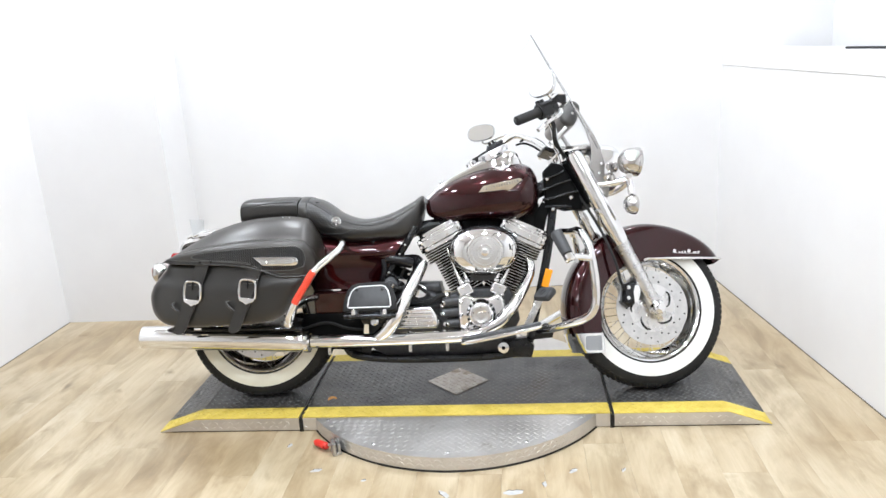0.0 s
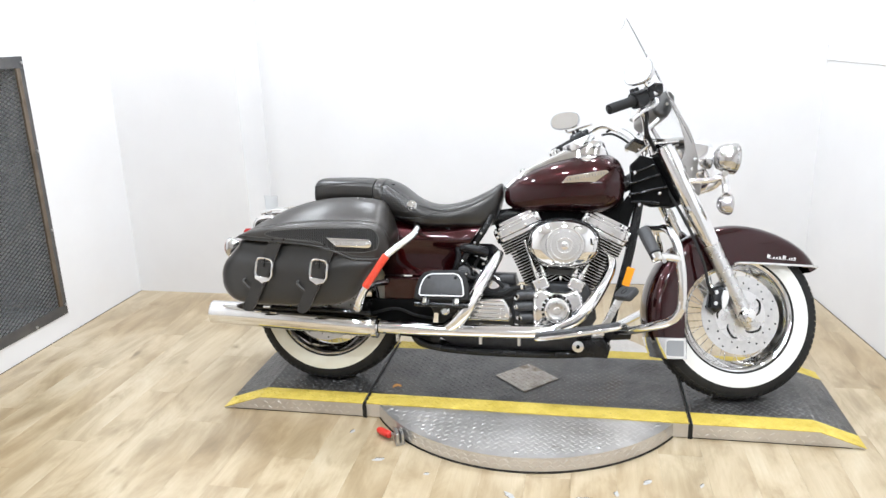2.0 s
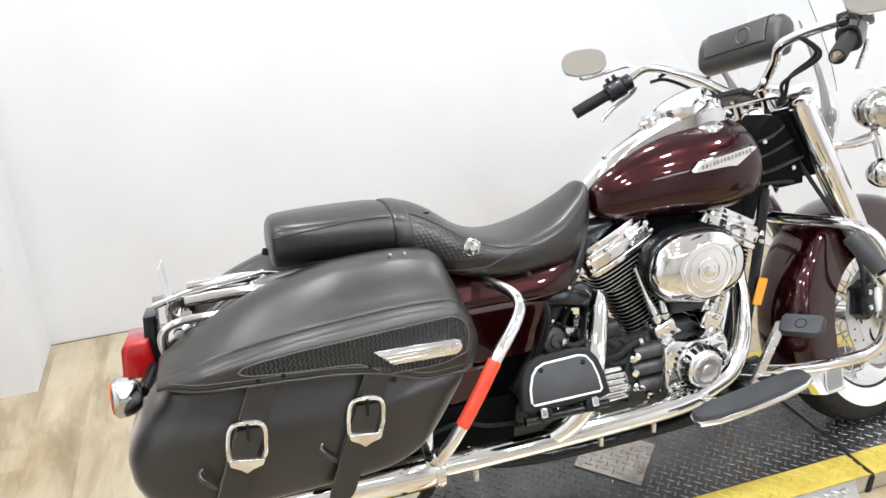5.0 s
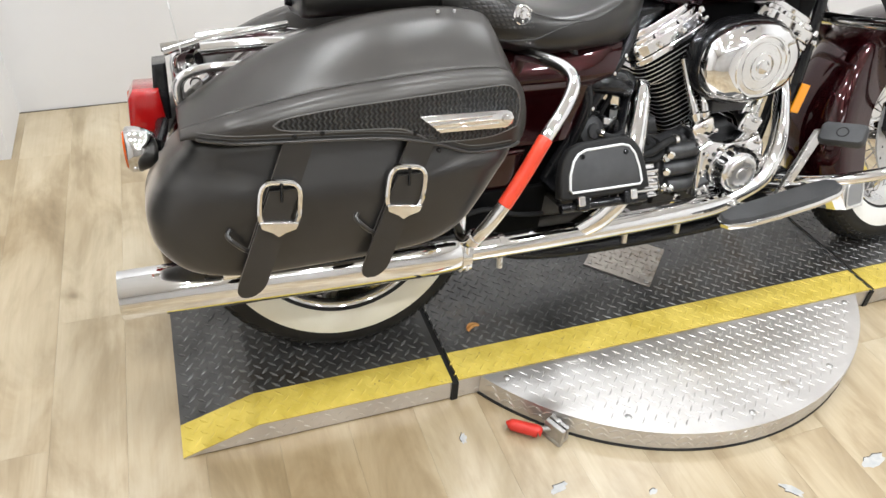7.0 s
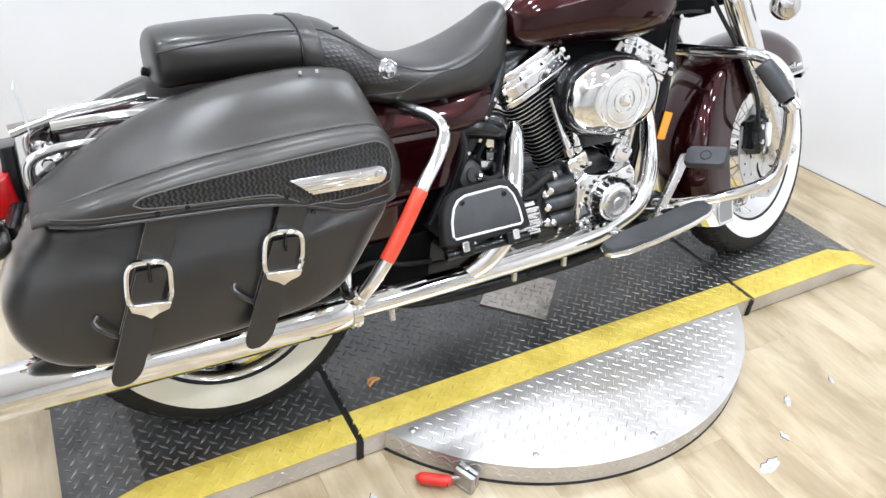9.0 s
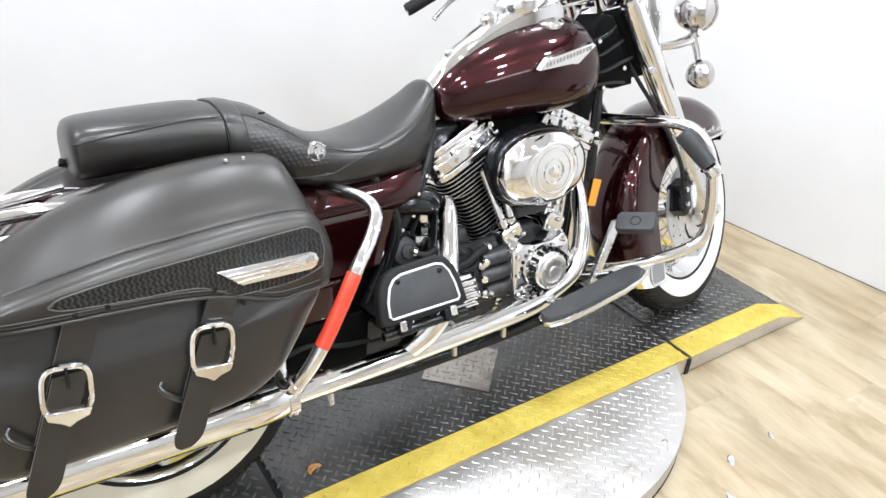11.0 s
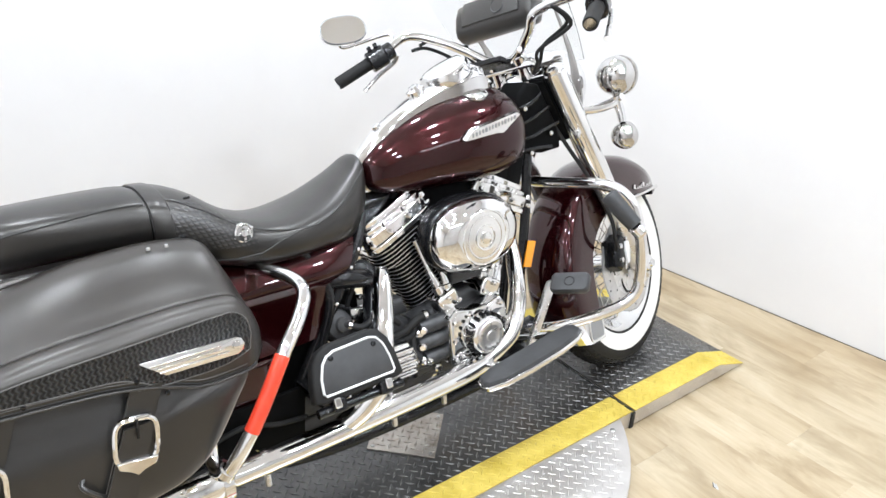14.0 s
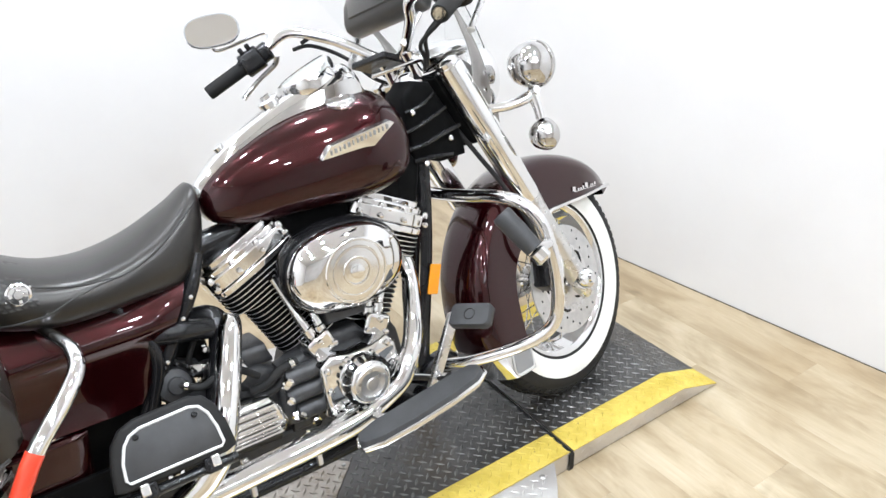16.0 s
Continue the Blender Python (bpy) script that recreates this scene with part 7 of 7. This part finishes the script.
# windscreen: clear sheet bent round the lamp, with bright side brackets
rows = [(0.345, 1.455, 0.095), (0.362, 1.430, 0.155), (0.395, 1.375, 0.192), (0.44, 1.295, 0.210), (0.49, 1.205, 0.212), (0.54, 1.11, 0.205), (0.585, 1.02, 0.190), (0.615, 0.955, 0.170)]
grid = []
for x, z, w in curve_table(rows, 24):
    grid.append([V(x - 0.42 * (w * k) ** 2 * 4, w * k, z - 0.1 * (w * k) ** 2) for k in [-1 + 2 * i / 20 for i in range(21)]])
bm = loft(B(), grid, closed_ring=False)
r = bmesh.ops.extrude_face_region(bm, geom=list(bm.faces))
bmesh.ops.translate(bm, verts=[e for e in r["geom"] if isinstance(e, bmesh.types.BMVert)], vec=(0.0028, 0, 0.001))
ws = part("windscreen", bm, CLEAR, bike, "clear curved windscreen", m=ft)
ws.visible_shadow = False
for s in (-1, 1):
    strip = [(0.465, 1.143), (0.490, 1.121), (0.522, 1.065), (0.555, 1.013), (0.574, 0.969), (0.590, 0.900), (0.586, 0.850), (0.568, 0.820), (0.545, 0.832), (0.540, 0.865), (0.522, 0.884), (0.536, 0.934), (0.534, 0.978), (0.512, 1.047), (0.477, 1.112)]
    bm = slab(B(), [(x + 0.018, z) for x, z in strip], s * 0.133, s * 0.138, 0.002, 2)
    swing = Matrix.Translation((0.54, s * 0.136, 0)) @ pose(0, 0, 0, 0, 0, -s * 10) @ Matrix.Diagonal((1.05, 1, 1, 1)) @ Matrix.Translation((-0.54, -s * 0.136, 0))
    bmesh.ops.transform(bm, matrix=swing, verts=bm.verts)
    part("screen_bracket", bm, TAUPECHROME, bike, "bright windscreen side bracket", m=ft)
    cheek = [(0.503, 0.895), (0.560, 0.872), (0.629, 0.812), (0.622, 0.765), (0.570, 0.745), (0.545, 0.790)]
    part("nacelle_cheek", slab(B(), cheek, s * 0.05, s * 0.125, 0.02, 3), TAUPECHROME, na, "bright lower cheek of the nacelle", sharp=60)
    for x, z in ((0.562, 0.86), (0.575, 0.90)):
        part("bracket_screw", lathe(B(), [(0.007, -0.002), (0.006, 0.003), (0, 0.004)], swing @ axis((x + 0.018, s * 0.138, z), (0, s, 0)), 10), CHROME, bike, m=ft)
part("screen_brace", tube(B(), [(0.475, -0.165, 1.10), (0.49, -0.1, 1.105), (0.495, 0, 1.105), (0.49, 0.1, 1.105), (0.475, 0.165, 1.10)], 0.006, 8), CHROME, bike, "chrome screen brace", m=ft)

# pouch behind the screen
PO = pose(0.489, 0.030, 1.120, 0, 20)
pou = part("screen_pouch", slab(B(), [(-0.040, -0.030), (-0.030, -0.048), (-0.010, -0.056), (0.012, -0.054), (0.028, -0.044), (0.034, -0.020), (0.034, 0.026), (0.026, 0.046), (0.006, 0.056), (-0.018, 0.055), (-0.036, 0.042), (-0.043, 0.010)], -0.135, 0.135, 0.016, 4), LEATHER, bike, "black leather pouch on the windscreen", m=ft @ PO, sharp=60)
part("pouch_flap", slab(B(), [(-0.046, -0.022), (-0.041, -0.024), (-0.044, 0.010), (-0.037, 0.042), (-0.018, 0.056), (0.01, 0.057), (0.01, 0.062), (-0.020, 0.061), (-0.041, 0.046), (-0.049, 0.010)], -0.10, 0.10, 0.002, 2), LEATHER, pou, "flap with round emblem")
part("pouch_emblem", lathe(B(), [(0.020, 0.0), (0.022, 0.002), (0.024, 0.0)], axis((-0.0475, -0.03, 0.008), (-1, 0, 0.05)), 20), GREYRUBBER, pou)
part("pouch_strap", rod(B(), (0.0, -0.12, -0.06), (-0.035, -0.10, -0.14), 0.007, 8), SATIN, pou, "bright strap") 
part("pouch_post", rod(B(), (0.0, 0.12, -0.06), (-0.03, 0.11, -0.15), 0.010, 8), SATIN, pou)
part("bar_bag_plate", box(B(), (0.425, 0.045, 0.985), (0.07, 0.13, 0.018), pose(0, 0, 0, 0, 18)), BLACK, bike, "black plate over the bar clamp", m=ft, bevel=0.005)

# handlebar with grips, controls, levers, mirrors and cables
UNTURN = ft.inverted()
grips = {1: (V(0.168, 0.318, 1.034), V(0.077, 0.356, 0.987)), -1: (V(0.372, -0.355, 1.100), V(0.288, -0.408, 1.064))}
grips = {s: tuple(UNTURN @ p for p in g) for s, g in grips.items()}
mirrors = {1: UNTURN @ V(0.127, 0.374, 1.133), -1: UNTURN @ V(0.384, -0.408, 1.190)}
side_l, side_r = [], []
for s, line in ((1, side_l), (-1, side_r)):
    a, b = grips[s]
    d = (a - b).normalized()
    line += [V(0.445, s * 0.012, 0.985), V(0.432, s * 0.055, 1.0), V(0.408, s * 0.115, 1.045), V(0.378, s * 0.175, 1.085), a + d * 0.12 + V(0.01, 0, 0.012), a + d * 0.04, a, b]
hb = part("handlebar", tube(B(), list(reversed(side_r)) + side_l, 0.0128, 14), CHROME, bike, "bent chrome handlebar", m=ft)
for s in (-1, 1):
    a, b = grips[s]
    d = (b - a).normalized()
    part("grip", tube(B(), [a, a + d * 0.008, b - d * 0.006, b], [0.020, 0.0180, 0.0180, 0.0165], 18, 1), RUBBER, hb, "black rubber grip")
    h = a - d * 0.025
    bm = B()
    mm = axis(h, d)
    loft(bm, [[mm @ V(0.026 * math.copysign(abs(math.cos(t)) ** 0.7, math.cos(t)), 0.030 * math.copysign(abs(math.sin(t)) ** 0.7, math.sin(t)), k) for t in [math.tau * i / 16 for i in range(16)]] for k in (-0.028, 0.026)])
    sw = part("switch_housing", bm, BLACK, hb, "black switch housing", bevel=0.004)
    for k, (u, v) in enumerate(((-0.02, 0.012), (0.0, 0.012), (-0.012, -0.012), (0.008, -0.012))):
        part("switch_button", box(B(), h + d * u + V(-0.024, 0, 0.016 + v), (0.016, 0.014, 0.012), mm.to_3x3().to_4x4()), BLACK, sw, bevel=0.003)
    per = a - d * 0.065
    part("lever_clamp", lathe(B(), [(0.02, -0.014), (0.024, -0.01), (0.024, 0.01), (0.02, 0.014)], axis(per, d), 16), BLACK, hb)
    part("hand_lever", tube(B(), [per + V(0.030, 0, -0.010), per + V(0.052, 0, -0.018) + d * 0.03, h + d * 0.05 + V(0.060, 0, -0.024), h + d * 0.085 + V(0.052, 0, -0.040), h + d * 0.095 + V(0.050, 0, -0.046)], [0.009, 0.007, 0.006, 0.006, 0.008], 10), SATIN, hb, "polished hand lever")
    if s < 0:
        part("fluid_reservoir", box(B(), per + V(0.022, 0.01, 0.024), (0.055, 0.06, 0.035)), BLACK, hb, "black brake fluid reservoir", bevel=0.006)
        part("reservoir_lid", box(B(), per + V(0.022, 0.01, 0.045), (0.052, 0.058, 0.008)), CHROME, hb, bevel=0.003)
    mc = mirrors[s]
    MI = Matrix.Translation(mc) @ (pose(0, 0, 0, 0, 8, 59) if s > 0 else pose(0, 0, 0, 0, 3.5, 36))
    part("mirror_stem", tube(B(), [per + V(0.012, 0, 0.015), per + V(0.022, s * 0.01, 0.05), MI @ V(0.050, 0, -0.035), MI @ V(0.022, 0, -0.006)], 0.0055, 10), CHROME, hb, "chrome mirror stem")
    rr = []
    for x, k in ((0.030, 0.25), (0.026, 0.6), (0.016, 0.9), (0.006, 1.0), (-0.002, 1.0), (-0.004, 0.96)):
        rr.append([MI @ V(x, (0.068 if s > 0 else 0.059) * k * math.copysign(abs(math.cos(t)) ** 0.75, math.cos(t)), (0.041 if s > 0 else 0.045) * k * math.copysign(abs(math.sin(t)) ** 0.8, math.sin(t))) for t in [math.tau * i / 32 for i in range(32)]])
    part("mirror", loft(B(), rr), CHROME, hb, "oval chrome mirror housing")
    rr = [[MI @ V(x, (0.0645 if s > 0 else 0.0555) * k * math.copysign(abs(math.cos(t)) ** 0.75, math.cos(t)), (0.038 if s > 0 else 0.042) * k * math.copysign(abs(math.sin(t)) ** 0.8, math.sin(t))) for t in [math.tau * i / 32 for i in range(32)]] for x, k in ((-0.0035, 1.0), (-0.0055, 0.99))]
    part("mirror_glass", loft(B(), rr), MIRROR, hb, "oval mirror glass")
    part("mirror_rim", tube(B(), [p.copy() for p in rr[0]], 0.0022, 6, 1, closed=True), GREYPANEL, hb, "grey rim round the glass")
    part("riser", tube(B(), [(0.465, s * 0.045, 0.93), (0.455, s * 0.045, 0.96), (0.445, s * 0.045, 0.99)], [0.020, 0.017, 0.022], 14, 2), CHROME, hb, "chrome riser")
for line in ([(0.34, -0.235, 1.08), (0.37, -0.255, 1.035), (0.40, -0.16, 1.0), (0.43, -0.12, 0.965), (0.46, -0.08, 0.945)], [(0.33, -0.25, 1.075), (0.36, -0.27, 1.025), (0.40, -0.14, 0.99), (0.43, -0.11, 0.96), (0.46, -0.07, 0.94)],
             [(0.345, 0.22, 1.085), (0.385, 0.19, 1.095), (0.43, 0.15, 1.06), (0.46, 0.11, 0.99), (0.48, 0.08, 0.945)], [(0.33, 0.24, 1.075), (0.37, 0.215, 1.075), (0.42, 0.165, 1.03), (0.455, 0.12, 0.965), (0.47, 0.09, 0.94)]):
    part("cable", tube(B(), line, 0.005, 8), RUBBER, hb, "black control cable")
part("brake_line", tube(B(), [forkpoint(0.90, -0.05, -0.03), forkpoint(0.80, -0.075, -0.055), forkpoint(0.72, -0.09, -0.055), forkpoint(0.62, -0.115, -0.06), forkpoint(0.50, -0.14, -0.08), forkpoint(0.42, -0.135, -0.10), forkpoint(0.38, -0.115, -0.09)], 0.006, 8), RUBBER, bike, "black brake line", m=ft)
c = V(FRONT.x - 0.092, -0.092, FRONT.z + 0.040)
cal = part("brake_caliper", slab(B(), [(c.x - 0.045, c.z - 0.03), (c.x - 0.02, c.z - 0.05), (c.x + 0.025, c.z - 0.02), (c.x + 0.035, c.z + 0.04), (c.x + 0.01, c.z + 0.06), (c.x - 0.03, c.z + 0.045)], -0.062, -0.128, 0.018), BLACK, bike, "black brake caliper with bright inlay", m=ft)
part("caliper_inlay", slab(B(), [(c.x + 0.000, c.z - 0.030), (c.x + 0.016, c.z - 0.026), (c.x + 0.026, c.z + 0.010), (c.x + 0.022, c.z + 0.036), (c.x + 0.006, c.z + 0.038), (c.x - 0.002, c.z + 0.012)], -0.124, -0.136, 0.004, 2), INLAY, cal, "bright caliper inlay")
for dx, dz in ((-0.025, -0.012), (-0.022, 0.03), (0.018, 0.046)):
    part("caliper_bolt", lathe(B(), [(0.008, -0.002), (0.008, 0.006), (0, 0.008)], axis((c.x + dx, -0.127, c.z + dz), (0, -1, 0)), 8), CHROME, cal)


# ---- the laminate floor: a dark bed under separate planks ----
bm = bmesh.new()
box(bm, (0, -2.0, -0.06), (6.5, 8.2, 0.1))
floor = tagged(obj("floor", bm, mat("floor_bed", (0.34, 0.29, 0.21), 0.8)), "pale weathered oak laminate floor", "floor", kind="structure")
PW, PL_ = 0.152, 1.22
plank_cache = {}


def plank_mesh(length):
    key = round(length, 3)
    if key not in plank_cache:
        bm = bmesh.new()
        g = 0.0001
        loft(bm, [[V(x * k, y * (1 - (1 - k) * PW / length), z) for x, y in ((-PW / 2 + g, -length / 2 + g), (PW / 2 - g, -length / 2 + g), (PW / 2 - g, length / 2 - g), (-PW / 2 + g, length / 2 - g))] for z, k in ((-0.0099, 1.0), (-0.0003, 1.0), (0.0, 0.997))])
        me = bpy.data.meshes.new("plank")
        bm.to_mesh(me)
        bm.free()
        me.materials.append(OAK)
        plank_cache[key] = me
    return plank_cache[key]


rng = random.Random(5)
offsets = (0.0, 0.42, 0.81, 0.2, 0.61, 1.02)
col = 0
x = -2.62
while x < 2.4:
    y = BACK + 0.1 - PL_ + offsets[col % 6] * PL_ / 1.22
    while y < 1.6:
        o = new("plank", plank_mesh(PL_))
        o.parent = floor
        o.matrix_basis = pose(x, y + PL_ / 2, 0)
        y += PL_
    x += PW
    col += 1
# worn scuffs where the floor's print has chipped down to the grey core
CHIP = varied("chipped_print", (0.34, 0.35, 0.37), (0.50, 0.49, 0.46), 60, (0.5, 0.7))
CRACK = mat("crack_edge", (0.07, 0.065, 0.06), 0.8)
for x, y, r, turn in ((0.445, -0.604, 0.022, 40), (0.341, -0.684, 0.020, 100), (0.235, -0.733, 0.040, 10), (-0.638, -0.413, 0.019, 75), (-0.487, -0.588, 0.026, 20), (-0.004, -0.738, 0.030, 130), (0.62, -0.60, 0.016, 60), (-0.30, -0.655, 0.014, 15)):
    ring = []
    for i in range(16):
        a = math.tau * i / 16
        k = r * rng.uniform(0.55, 1.0)
        q = pose(0, 0, 0, 0, 0, turn) @ V(k * math.cos(a), 0.5 * k * math.sin(a), 0)
        ring.append((x + q.x, y + q.y))
    ob = obj("floor_scuff", loft(bmesh.new(), [[V(px, py, z) for px, py in ring] for z in (0.0001, 0.0004)]), CHIP)
    ob.parent = floor
    ob = obj("crack", tube(bmesh.new(), [V(px, py, 0.0004) for px, py in ring[1:7]], 0.0011, 5, 1), CRACK)
    ob.parent = floor

# a dry leaf fragment on the deck
bm = bmesh.new()
spine = [(-0.018, 0.0, 0.0), (-0.008, 0.004, 0.004), (0.004, 0.002, 0.006), (0.018, -0.004, 0.002)]
rows = []
for i, (x, y, z) in enumerate(curve_table(spine, 8)):
    w = 0.009 * math.sin(math.pi * (0.12 + 0.8 * i / 8)) * rng.uniform(0.7, 1.1)
    rows.append([V(x, y - w, z), V(x, y - w * 0.4, z + 0.003), V(x, y + w * 0.5, z + 0.0015), V(x, y + w, z + 0.004)])
loft(bm, rows, closed_ring=False)
r = bmesh.ops.extrude_face_region(bm, geom=list(bm.faces))
bmesh.ops.translate(bm, verts=[e for e in r["geom"] if isinstance(e, bmesh.types.BMVert)], vec=(0, 0, 0.0008))
tagged(obj("leaf_fragment", bm, varied("dry_leaf", (0.42, 0.17, 0.035), (0.62, 0.33, 0.09), 90, (0.5, 0.7)), m=pose(-0.522, -0.153, TOP + 0.0058, 0, 0, 25)), "dry orange-brown leaf fragment lying on the black deck", "leaf")
